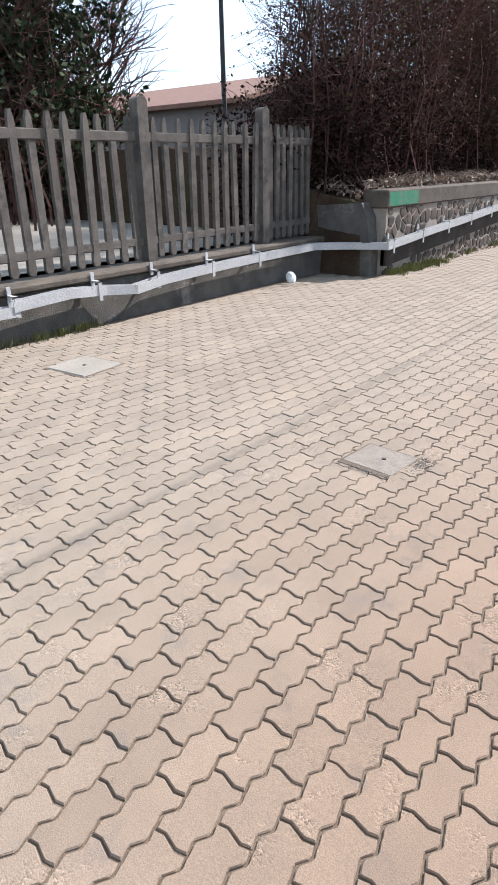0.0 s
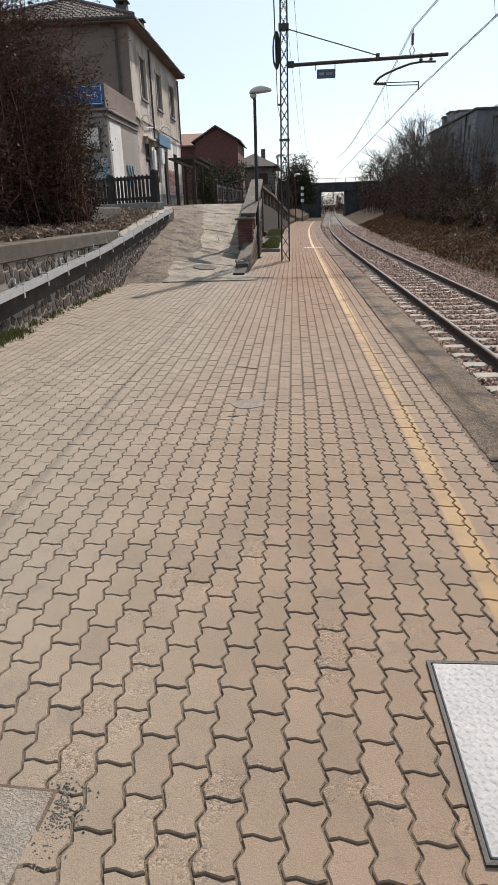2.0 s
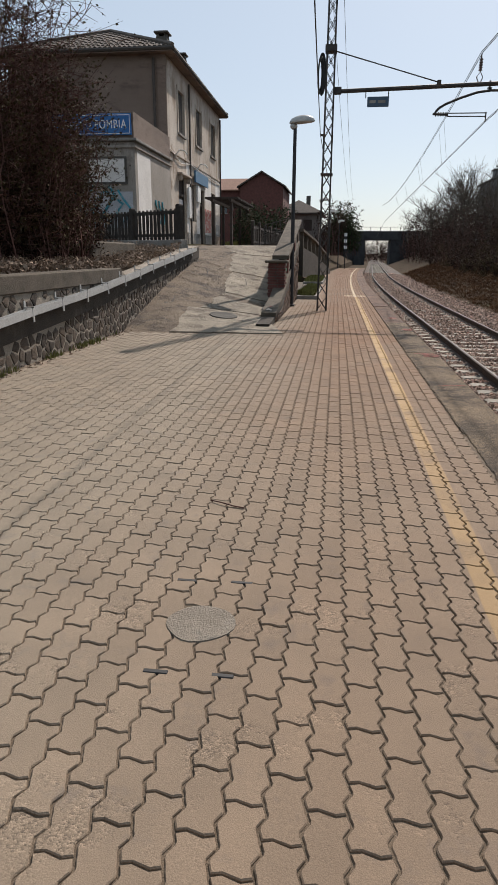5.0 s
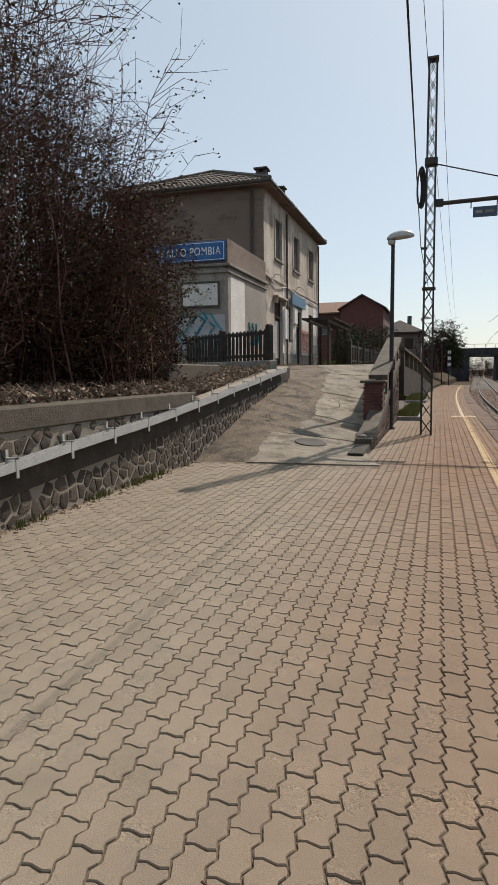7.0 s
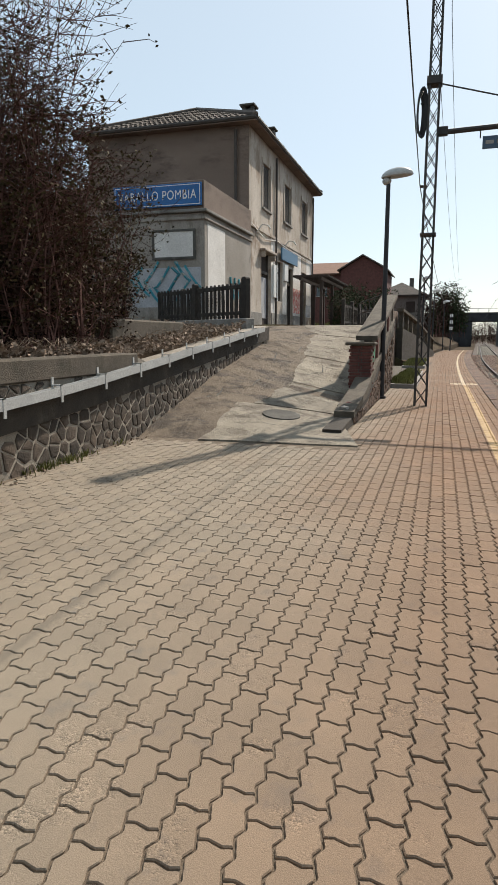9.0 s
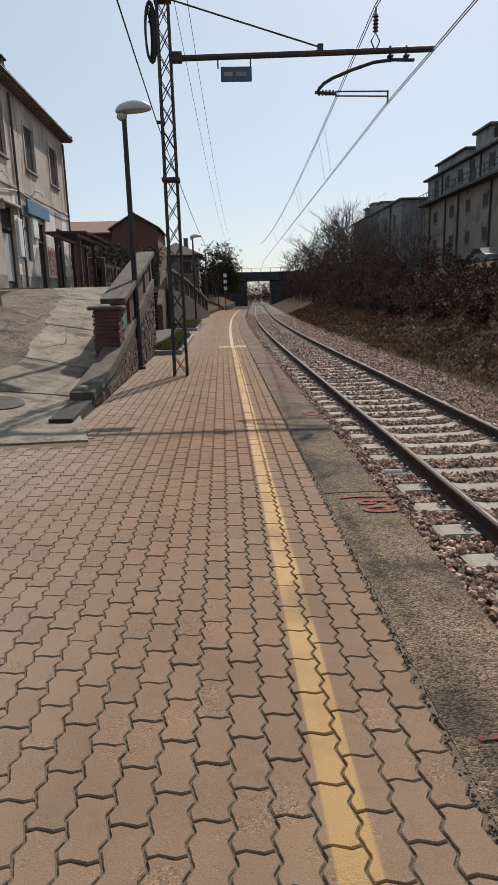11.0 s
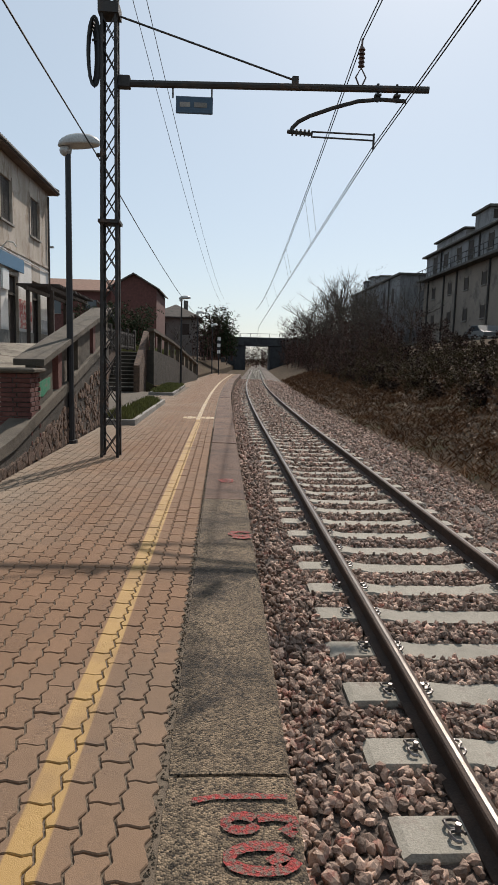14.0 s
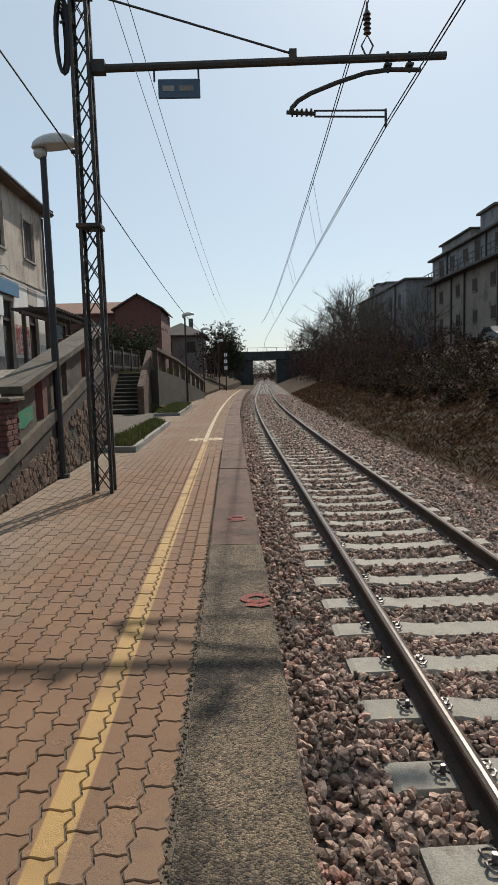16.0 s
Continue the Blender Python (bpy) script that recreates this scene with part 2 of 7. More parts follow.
M_SLEEPER = mat("pale_sleeper_concrete", (0.225, 0.205, 0.168), (0.312, 0.286, 0.238), 5, 0.9, 0, 0.35, 90, (0.198, 0.158, 0.132), 0.63, 5.0, 0.10)
M_CLIP = mat("spring_clip_steel", (0.10, 0.09, 0.085), (0.24, 0.22, 0.21), 20, 0.4, 0.9, 0.1, 60)
M_BALLAST = mat("ballast_stone", (0.172, 0.112, 0.082), (0.460, 0.325, 0.250), 9, 0.85, 0, 0.5, 90, (0.300, 0.130, 0.095), 0.60, 7.0, 0.62)
M_BALLAST_BED = mat("ballast_bed", (0.047, 0.034, 0.027), (0.145, 0.111, 0.092), 26, 0.95, 0, 1.0, 60)
M_SOIL = mat("dry_grass_soil", (0.042, 0.028, 0.018), (0.088, 0.060, 0.038), 1.2, 1.0, 0, 0.8, 30, (0.062, 0.062, 0.028), 0.6, 0.7)
M_DRY = mat("dry_grass", (0.066, 0.033, 0.018), (0.180, 0.098, 0.052), 0.8, 0.95, 0, 0, 30, vary=0.4)
M_GRASS = mat("green_weeds", (0.090, 0.098, 0.026), (0.190, 0.186, 0.056), 6, 0.8, 0, 0, 30, vary=0.35)
M_LITTER = mat("dead_leaves", (0.13, 0.09, 0.065), (0.34, 0.27, 0.21), 18, 0.9, 0, 0, 60, vary=0.5)
M_BARK = mat("thin_dark_bark", (0.060, 0.031, 0.027), (0.127, 0.069, 0.056), 8, 0.9, 0, 0, 60, vary=0.35)
M_BARK_GREY = mat("grey_bark", (0.065, 0.055, 0.046), (0.111, 0.094, 0.078), 6, 0.9, 0, 0.2, 60, vary=0.25)
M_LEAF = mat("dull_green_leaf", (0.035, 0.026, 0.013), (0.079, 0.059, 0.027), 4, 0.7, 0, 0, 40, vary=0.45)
# withered brown, lowered further to stand for the backlit bank's shade
M_LEAF_BROWN = mat("brown_withered_shaded_leaf", (0.014, 0.008, 0.006), (0.034, 0.020, 0.014), 4, 0.85, 0, 0, 40, vary=0.45)
M_CONIFER = mat("dark_conifer_needles", (0.02, 0.03, 0.014), (0.045, 0.06, 0.028), 5, 0.8, 0, 0, 40, vary=0.4)
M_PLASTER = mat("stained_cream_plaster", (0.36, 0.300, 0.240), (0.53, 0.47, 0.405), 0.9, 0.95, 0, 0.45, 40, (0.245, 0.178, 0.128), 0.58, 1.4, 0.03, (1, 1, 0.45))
# stained annexe plaster, its base tone lowered to stand for the shaded front
M_ANNEXE = mat("weathered_shaded_plaster", (0.250, 0.222, 0.190), (0.335, 0.300, 0.262), 0.8, 0.95, 0, 0.4, 40, (0.185, 0.155, 0.128), 0.6, 1.2, 0.03, (1, 1, 0.5))
# darker copy of the house plaster, with the shade put into its colour
M_PLASTER_SHADED = mat("shaded_grey_beige_plaster", (0.150, 0.108, 0.084), (0.215, 0.160, 0.128), 0.6, 0.95, 0, 0.4, 40, (0.112, 0.080, 0.064), 0.56, 0.9, 0.03, (0.5, 0.5, 1.3))
M_WHITE_PL = mat("white_plaster", (0.62, 0.59, 0.55), (0.74, 0.71, 0.67), 1.2, 0.9, 0, 0.3, 40, (0.45, 0.40, 0.34), 0.66, 1.4, 0.03)
M_TILE = mat("dark_roof_tile", (0.060, 0.050, 0.044), (0.120, 0.096, 0.080), 3, 0.95, 0, 0.4, 40, (0.045, 0.040, 0.036), 0.58, 2.0, 0.4)
M_TILE_RED = mat("orange_roof_tile", (0.144, 0.075, 0.051), (0.204, 0.114, 0.078), 3, 0.9, 0, 0.4, 40, vary=0.2)
M_SHUTTER = mat("grey_brown_shutter", (0.042, 0.034, 0.029), (0.070, 0.058, 0.048), 6, 0.75, 0, 0.3, 60)
M_WOOD_DARK = mat("dark_timber", (0.028, 0.020, 0.016), (0.056, 0.040, 0.032), 5, 0.8, 0, 0.3, 60)
M_BLUE = mat("blue_enamel_sign", (0.008, 0.10, 0.30), (0.012, 0.125, 0.35), 3, 0.45, 0, 0.05, 40, vary=0.02)
M_BLUE_PALE = mat("faded_blue_sign", (0.051, 0.140, 0.242), (0.076, 0.178, 0.287), 3, 0.5, 0, 0.05, 40, vary=0.02)
M_BLUE_DIM = mat("dull_dark_blue_sign", (0.036, 0.072, 0.115), (0.050, 0.092, 0.140), 3, 0.6, 0, 0.05, 40, vary=0.02)
M_WHITE = mat("white_enamel", (0.68, 0.68, 0.66), (0.78, 0.78, 0.76), 4, 0.5, 0, 0.05, 40, vary=0.02)
M_GREENPAINT = mat("green_spray_paint", (0.014, 0.160, 0.080), (0.030, 0.230, 0.120), 9, 0.85, 0, 0.4, 80, (0.120, 0.140, 0.105), 0.56, 9.0)
M_REDPAINT = mat("red_spray_paint", (0.330, 0.034, 0.030), (0.470, 0.066, 0.058), 30, 0.85, 0, 0.9, 120, (0.190, 0.135, 0.105), 0.50, 48.0)
M_TEAL = mat("teal_graffiti", (0.03, 0.20, 0.25), (0.06, 0.30, 0.36), 6, 0.85, 0, 0.2, 60, (0.40, 0.38, 0.33), 0.58, 5.0)
M_PINK = mat("faded_red_graffiti", (0.42, 0.09, 0.09), (0.52, 0.17, 0.15), 6, 0.85, 0, 0.2, 60, (0.55, 0.50, 0.45), 0.52, 6.0)
M_GREY_PAINT = mat("grey_blue_overpaint", (0.30, 0.31, 0.33), (0.42, 0.42, 0.43), 2, 0.9, 0, 0.2, 40)
M_COVER = mat("concrete_cover", (0.188, 0.158, 0.124), (0.255, 0.220, 0.176), 5, 0.9, 0, 0.7, 110, (0.166, 0.149, 0.125), 0.6, 5.0)
M_CHEQUER = mat("galvanised_plate", (0.155, 0.158, 0.161), (0.192, 0.195, 0.195), 4, 0.6, 0.3, 0.1, 60, (0.140, 0.130, 0.118), 0.66, 3.0, 0.03)
# bridge concrete made near black so that its colour carries the shade
M_BRIDGE = mat("shade_dark_bridge_concrete", (0.026, 0.027, 0.030), (0.050, 0.050, 0.052), 0.6, 0.95, 0, 0.5, 20, (0.018, 0.018, 0.018), 0.6, 0.5)
M_BLOCK = mat("stained_tan_render", (0.205, 0.168, 0.138), (0.270, 0.228, 0.190), 0.35, 0.95, 0, 0.3, 20, (0.130, 0.108, 0.092), 0.58, 0.45, 0.03)
M_BLOCK_UP = mat("stained_grey_render", (0.190, 0.190, 0.195), (0.265, 0.265, 0.270), 0.4, 0.95, 0, 0.3, 20, (0.100, 0.100, 0.104), 0.56, 0.5, 0.03, (1, 1, 0.3))
M_RUBBLE = mat("red_brown_rubble", (0.070, 0.040, 0.027), (0.150, 0.094, 0.062), 6, 0.9, 0, 0.7, 50, (0.045, 0.028, 0.020), 0.58, 5.0, 0.4)
M_BRICK_RED = mat("red_brick_wall", (0.095, 0.036, 0.030), (0.155, 0.062, 0.050), 3, 0.9, 0, 0.4, 30, vary=0.1)
M_HOUSE_GREY = mat("grey_render", (0.150, 0.134, 0.120), (0.215, 0.194, 0.176), 0.5, 0.95, 0, 0.3, 20, (0.115, 0.107, 0.098), 0.6, 0.6, 0.03)
M_GLASS = plain_glass("dark_window_glass")
M_LAMP_GLASS = mat("dusty_lamp_bowl", (0.341, 0.341, 0.329), (0.409, 0.409, 0.391), 5, 0.35, 0, 0, 40)
M_CABLE = plain_glass("black_cable", (0.012, 0.012, 0.012), 0.6)
M_INSUL = mat("brown_insulator", (0.07, 0.04, 0.03), (0.11, 0.06, 0.045), 8, 0.3, 0, 0, 40)

for dull in (M_LEAF, M_LEAF_BROWN, M_CONIFER, M_BARK, M_BARK_GREY, M_DRY, M_LITTER, M_SOIL):
    dull.node_tree.nodes["Principled BSDF"].inputs["Specular IOR Level"].default_value = 0.08


# ---- shaping helpers ----
def rod(name, data_verts, faces, material, parent=None, label="", smooth=False):
    me = bpy.data.meshes.new(name)
    me.from_pydata(data_verts, [], faces)
    me.materials.append(material)
    if smooth:
        me.polygons.foreach_set("use_smooth", [True] * len(me.polygons))
    me.update()
    ob = new(name, me)
    if parent:
        ob.parent = parent
    return tagged(ob, label)


def part(name, bm, material, parent=None, label="", smooth=False):
    me = bpy.data.meshes.new(name)
    bmesh.ops.recalc_face_normals(bm, faces=bm.faces)
    bm.to_mesh(me)
    bm.free()
    me.materials.append(material)
    if smooth:
        me.polygons.foreach_set("use_smooth", [True] * len(me.polygons))
    ob = new(name, me)
    if parent:
        ob.parent = parent
    return tagged(ob, label)


def thing(name, label, category, group="", at=(0, 0, 0), rz=0, kind=""):
    ob = new(name)
    ob.empty_display_size = 0.1
    ob.matrix_world = pose(*at, 0, 0, rz)
    return tagged(ob, label, category, group, kind)


def box(bm, x0, x1, y0, y1, z0, z1, bevel=0.0, m=None):
    r = bmesh.ops.create_cube(bm, size=1)
    vs = r["verts"]
    for v in vs:
        v.co = Vector((x0 + (v.co.x + 0.5) * (x1 - x0), y0 + (v.co.y + 0.5) * (y1 - y0), z0 + (v.co.z + 0.5) * (z1 - z0)))
    if m:
        for v in vs:
            v.co = m @ v.co
    if bevel:
        es = {e for v in vs for e in v.link_edges}
        bmesh.ops.bevel(bm, geom=list(es), offset=bevel, segments=1, affect="EDGES")
    return bm


def boxed(*a, **k):
    return box(bmesh.new(), *a, **k)


def tube(bm, pts, r, n=6, r_end=None, cap=True):
    """A round bar along points."""
    pts = [Vector(p) for p in pts]
    rings = []
    for i, p in enumerate(pts):
        d = (pts[min(i + 1, len(pts) - 1)] - pts[max(i - 1, 0)]).normalized()
        u = d.orthogonal().normalized() if i == 0 else (rings_u - d * rings_u.dot(d)).normalized()
        rings_u = u
        w = d.cross(u)
        rad = r if r_end is None else r + (r_end - r) * i / (len(pts) - 1)
        rings.append([bm.verts.new(p + (u * math.cos(2 * math.pi * k / n) + w * math.sin(2 * math.pi * k / n)) * rad) for k in range(n)])
    for a, b in zip(rings, rings[1:]):
        for k in range(n):
            bm.faces.new((a[k], a[(k + 1) % n], b[(k + 1) % n], b[k]))
    if cap:
        bm.faces.new(rings[0][::-1])
        bm.faces.new(rings[-1])
    return bm


def tubed(*a, **k):
    return tube(bmesh.new(), *a, **k)


def extrude_poly(poly, axis, lo, hi):
    """A flat outline (pairs) pushed from lo to hi along an axis; the pairs are the two other axes in order."""
    bm = bmesh.new()

    def at(p, v):
        return {"x": (v, p[0], p[1]), "y": (p[0], v, p[1]), "z": (p[0], p[1], v)}[axis]
    a = [bm.verts.new(at(p, lo)) for p in poly]
    b = [bm.verts.new(at(p, hi)) for p in poly]
    bm.faces.new(a)
    bm.faces.new(b[::-1])
    for i in range(len(poly)):
        j = (i + 1) % len(poly)
        bm.faces.new((a[i], b[i], b[j], a[j]))
    return bm


def bend(y):
    """How far the line drifts to the right of its straight run."""
    if y < 30:
        return 0.0
    if y < 73:
        return 0.0006 * (y - 30) ** 2
    return 1.1094 + 0.0516 * (y - 73)


def ribbon(profile, y0, y1, step, thick_close=True):
    """A cross-section (x, z pairs) carried along the line and its bend."""
    ys = [y0]
    while ys[-1] < y1 - 1e-6:
        ys.append(min(y1, ys[-1] + (step if ys[-1] >= 28 else max(step, min(28 - ys[-1], 10)))))
    bm = bmesh.new()
    rows = [[bm.verts.new((x + bend(y), y, z)) for x, z in profile] for y in ys]
    k = len(profile)
    for a, b in zip(rows, rows[1:]):
        for i in range(k if thick_close else k - 1):
            j = (i + 1) % k
            bm.faces.new((a[i], a[j], b[j], b[i]))
    if thick_close:
        bm.faces.new(rows[0][::-1])
        bm.faces.new(rows[-1])
    return bm


# ---- ground, platform, track ----
def ground_height(x, y):
    x -= bend(y)

    def lerp(a, b, t):
        return a + (b - a) * max(0.0, min(1.0, t))
    if x > 4.6:
        h = lerp(-0.75, 0.9, (x - 4.6) / 4.5)
        h = lerp(h, 3.4, (x - 9) / 8)
        return h
    if x > -3.45:
        return -0.75
    if y < 8.4:
        return 0.55 if x < -7.35 else -0.75
    if y < 26:
        if x < -6.45:
            return lerp(1.12 + max(0, y - 17) * 0.075, 2.0, (-6.5 - x) / 4)
        return -0.75
    if y < 30:
        return 1.85 if x < -6.9 else (-0.75 if x > -6.5 else 1.6)
    if y < 45:
        return 1.95 if x < -6.6 else -0.75
    if x > -3.6:
        return -0.75
    return lerp(0.1, 1.95, (-3.6 - x) / 4)


def build_ground():
    xs = [-900, -300, -120, -60, -40, -28, -20, -15, -11, -9, -8, -7.45, -7.3, -6.95, -6.88, -6.65, -6.5, -6.4, -5.5, -4.5, -3.62, -3.55, 4.6, 5.2, 6, 7, 8, 9, 10.5, 12, 14, 17, 22, 30, 50, 120, 300, 900]
    ys = [-600, -200, -60, -20, -6, 0, 4, 8.3, 8.5, 12, 16, 20, 24, 25.9, 26.1, 29.9, 30.1, 34, 39, 44.9, 45.1, 54, 62, 73, 90, 115, 150, 175, 250, 500, 1500]
    v, f = [], []
    for y in ys:
        for x in xs:
            px = x + bend(min(y, 300))
            h = ground_height(px, y)
            if abs(x) > 4.7:
                h += 0.12 * noise.noise((px * 0.3, y * 0.3, 0)) if abs(x) < 60 else 0
            v.append((px, y, h))
    k = len(xs)
    for j in range(len(ys) - 1):
        for i in range(k - 1):
            a = j * k + i
            f.append((a, a + 1, a + 1 + k, a + k))
    tagged(rod("ground", v, f, M_SOIL), "dry grassy earth on both sides of the railway", "ground", kind="structure")


build_ground()

PX, PY = 0.125, 0.2395      # pitch of the paving, across and along
X_JOINT = -0.84            # the joint between two columns that runs inside the yellow line
X_LINE = X_JOINT - PX / 2  # the column that carries most of the line

bed = thing("platform", "low station platform paved with wavy interlocking blocks", "platform", kind="structure")
part("paving_bed", ribbon([(-7.25, -0.7), (-7.25, -0.0095), (-0.41, -0.0095), (-0.41, -0.7)], -12, 18.2, 6), M_SAND, bed)
part("paving_bed", ribbon([(-3.2, -0.7), (-3.2, -0.0095), (-0.41, -0.0095), (-0.41, -0.7)], 18.2, 86, 4), M_SAND, bed)

# concrete edge slabs with crumbled sides and open joints between them
def worn_slab(y0, y1, dx, dz):
    n = max(2, int((y1 - y0) / (0.035 if y0 < 26 else 0.5)))
    bm = bmesh.new()
    rows = []
    for k in range(n + 1):
        y = y0 + (y1 - y0) * k / n
        sx = bend(y)
        l = -0.447 + dx * 0.3 + 0.011 * noise.noise((y * 9, 1.0, y0)) + 0.010 * noise.noise((y * 31, 4.0, y0))
        r = 0.052 + dx + 0.008 * noise.noise((y * 7, 8.0, y0)) + 0.007 * noise.noise((y * 27, 3.0, y0))
        row = []
        for q, (x, z) in enumerate(((l + 0.004, -0.6), (l + 0.002, dz - 0.016), (l + 0.014, dz), (l + 0.16, dz + 0.001), (r - 0.16, dz), (r - 0.014, dz - 0.004), (r + 0.008, dz - 0.026), (r + 0.01, -0.6))):
            e = 0.012 * noise.noise((x * 8, y0 if k == 0 else y1, 6.0)) if k in (0, n) else 0.0
            row.append(bm.verts.new((x + sx, y + e, z + (0.0025 * noise.noise((x * 14, y * 14, 2.0)) if 1 < q < 6 else 0))))
        rows.append(row)
    for a, b in zip(rows, rows[1:]):
        for i in range(8):
            j = (i + 1) % 8
            bm.faces.new((a[i], a[j], b[j], b[i]))
    bm.faces.new(rows[0][::-1])
    bm.faces.new(rows[-1])
    return bm


edge = thing("platform_edge", "stained rough concrete slabs along the platform edge", "platform edge", kind="structure")
joints = [15.21 + 4.995 * k for k in range(-5, 15)]
rg = random.Random(4)
for a, b in zip(joints, joints[1:]):
    dx, dz = rg.uniform(-0.012, 0.012), rg.uniform(-0.008, 0.004)
    part("slab", worn_slab(a + 0.010, b - 0.010, dx, dz), M_SLAB if a < 20 else M_SLAB_RED, edge)

# ballast bed and track
track = thing("railway_track", "single railway track on concrete sleepers and brown ballast", "railway track", kind="structure")
part("ballast_bed", ribbon([(0.05, -0.9), (0.05, -0.49), (0.5, -0.475), (2.85, -0.475), (3.4, -0.5), (4.3, -0.72), (5.3, -0.72), (5.3, -0.95)], -40, 320, 4), M_BALLAST_BED, track, "bed of broken stone")
T0 = 1.715
GAUGE = 1.505
for side in (-1, 1):
    c = T0 + side * GAUGE / 2
    web = [(c - 0.07, -0.445), (c - 0.07, -0.433), (c - 0.012, -0.415), (c - 0.012, -0.325), (c - 0.036, -0.318), (c - 0.037, -0.298), (c - 0.030, -0.288), (c - 0.014, -0.2845), (c + 0.014, -0.2845), (c + 0.030, -0.288), (c + 0.037, -0.298), (c + 0.036, -0.318), (c + 0.012, -0.325), (c + 0.012, -0.415), (c + 0.07, -0.433), (c + 0.07, -0.445)]
    r = part("rail", ribbon(web, -40, 320, 3), M_RAIL, track, "rust-brown steel rail")
    part("running_surface", ribbon([(c - 0.016, -0.2862), (c - 0.010, -0.2815), (c + 0.010, -0.2815), (c + 0.016, -0.2862)], -40, 320, 3), M_RAIL_TOP, r, "polished rail head")

bm = bmesh.new()
sec = [(-1.14, -0.47), (-1.14, -0.452), (-1.10, -0.437), (-0.56, -0.437), (-0.42, -0.462), (0.42, -0.462), (0.56, -0.437), (1.10, -0.437), (1.14, -0.452), (1.14, -0.47), (1.14, -0.6), (-1.14, -0.6)]
fr = [bm.verts.new((x, -0.125 if z < -0.45 else -0.112, z)) for x, z in sec]
bk = [bm.verts.new((x, 0.125 if z < -0.45 else 0.112, z)) for x, z in sec]
bm.faces.new(fr)
bm.faces.new(bk[::-1])
for i in range(len(sec)):
    j = (i + 1) % len(sec)
    bm.faces.new((fr[i], bk[i], bk[j], fr[j]))
first = part("sleeper", bm, M_SLEEPER, track, "pale concrete sleeper")
sleeper_mesh = first.data

def clip_mesh():
    """A coiled spring fastening with its bolt."""
    b = bmesh.new()
    for s in (-1, 1):
        pts = [(0.045 * math.cos(a) * 0.8 - 0.015, s * 0.035 + 0.033 * math.sin(a), 0.022 + 0.006 * math.cos(2 * a)) for a in [k * 2 * math.pi / 9 for k in range(8)]]
        tube(b, pts, 0.0085, 5)
    tube(b, [(0, 0, 0), (0, 0, 0.05)], 0.014, 6)
    me = bpy.data.meshes.new("spring_clip")
    bmesh.ops.recalc_face_normals(b, faces=b.faces)
    b.to_mesh(me)
    b.free()
    me.materials.append(M_CLIP)
    return me


CLIP = clip_mesh()
ys = [14.80 + 0.613 * k for k in range(-42, 226)]
first.location = (T0 + bend(ys[0]), ys[0], 0)
for k, y in enumerate(ys):
    s = first if k == 0 else new("sleeper", sleeper_mesh)
    s.parent = track
    s.location = (T0 + bend(y) + rg.uniform(-0.02, 0.02), y, rg.uniform(-0.006, 0.004))
    s.rotation_euler = (0, 0, rg.uniform(-0.012, 0.012))
    if 12 < y < 34:
        for side, off in ((-1, -0.105), (-1, 0.105), (1, -0.105), (1, 0.105)):
            cl = new("spring_clip", CLIP)
            cl.parent = s
            cl.location = (side * GAUGE / 2 + off, 0, -0.437)
            cl.rotation_euler = (0, 0, 0 if off < 0 else math.pi)


# ---- fence, walls and ramp on the upper side ----
def picket_panel(parent, p0, p1, z0, z1, n, material=M_FENCE, width=0.112, thick=0.05):
    """Cast concrete pickets with pointed heads between two rails, one panel."""
    p0, p1 = Vector((*p0, 0)), Vector((*p1, 0))
    d = (p1 - p0)
    L = d.length
    ang = math.degrees(math.atan2(d.y, d.x))
    h = z1 - z0
    me = None
    for i in range(n):
        if me is None:
            w = width / 2
            out = [(-w * 0.9, 0.04), (-w * 0.55, 0.0), (w * 0.55, 0.0), (w * 0.9, 0.04), (w * 0.75, h * 0.12), (w * 0.8, h * 0.5), (w * 0.72, h * 0.9), (w * 0.62, h * 0.955), (w * 0.25, h), (-w * 0.25, h), (-w * 0.62, h * 0.955), (-w * 0.72, h * 0.9), (-w * 0.8, h * 0.5), (-w * 0.75, h * 0.12)]
            ob = part("picket", extrude_poly(out, "y", -thick / 2, thick / 2), material, parent)
            me = ob.data
        else:
            ob = new("picket", me)
            ob.parent = parent
        q = p0 + d * ((i + 0.5) / n)
        ob.matrix_local = pose(q.x, q.y, z0, rg.uniform(-1, 1), rg.uniform(-1, 1), ang)
    for zz, hh in ((z0 + h * 0.10, 0.10), (z0 + h * 0.83, 0.11)):
        ob = part("fence_rail", boxed(0, L, -thick * 0.42, thick * 0.42, 0, hh, 0.012), material, parent)
        ob.matrix_local = pose(p0.x, p0.y, zz, 0, 0, ang)


def fence_post(parent, x, y, z0, z1, rz=0, w=0.16, material=M_FENCE):
    h = z1 - z0
    out = [(-w / 2, 0), (w / 2, 0), (w / 2, h - 0.06)] + [(w / 2 * math.cos(a), h - 0.06 + 0.06 * math.sin(a)) for a in (0.5, 1.05, 1.57, 2.1, 2.64)] + [(-w / 2, h - 0.06)]
    ob = part("post", extrude_poly(out, "y", -0.07, 0.07), material, parent)
    ob.matrix_local = pose(x, y, z0, 0, 0, rz)


XF = -7.42
fence = thing("concrete_fence", "weathered grey concrete picket fence on a low wall", "fence")
posts = [-9.35, -7.0, -4.65, -2.3, 0.05, 2.4, 4.75, 7.1]
for y in posts:
    fence_post(fence, XF, y, 0.56, 2.45, 90)
for a, b in zip(posts, posts[1:] + [8.45]):
    picket_panel(fence, (XF, a + 0.09), (XF, b - 0.09), 0.62, 2.24, 10 if b - a > 2 else 7)

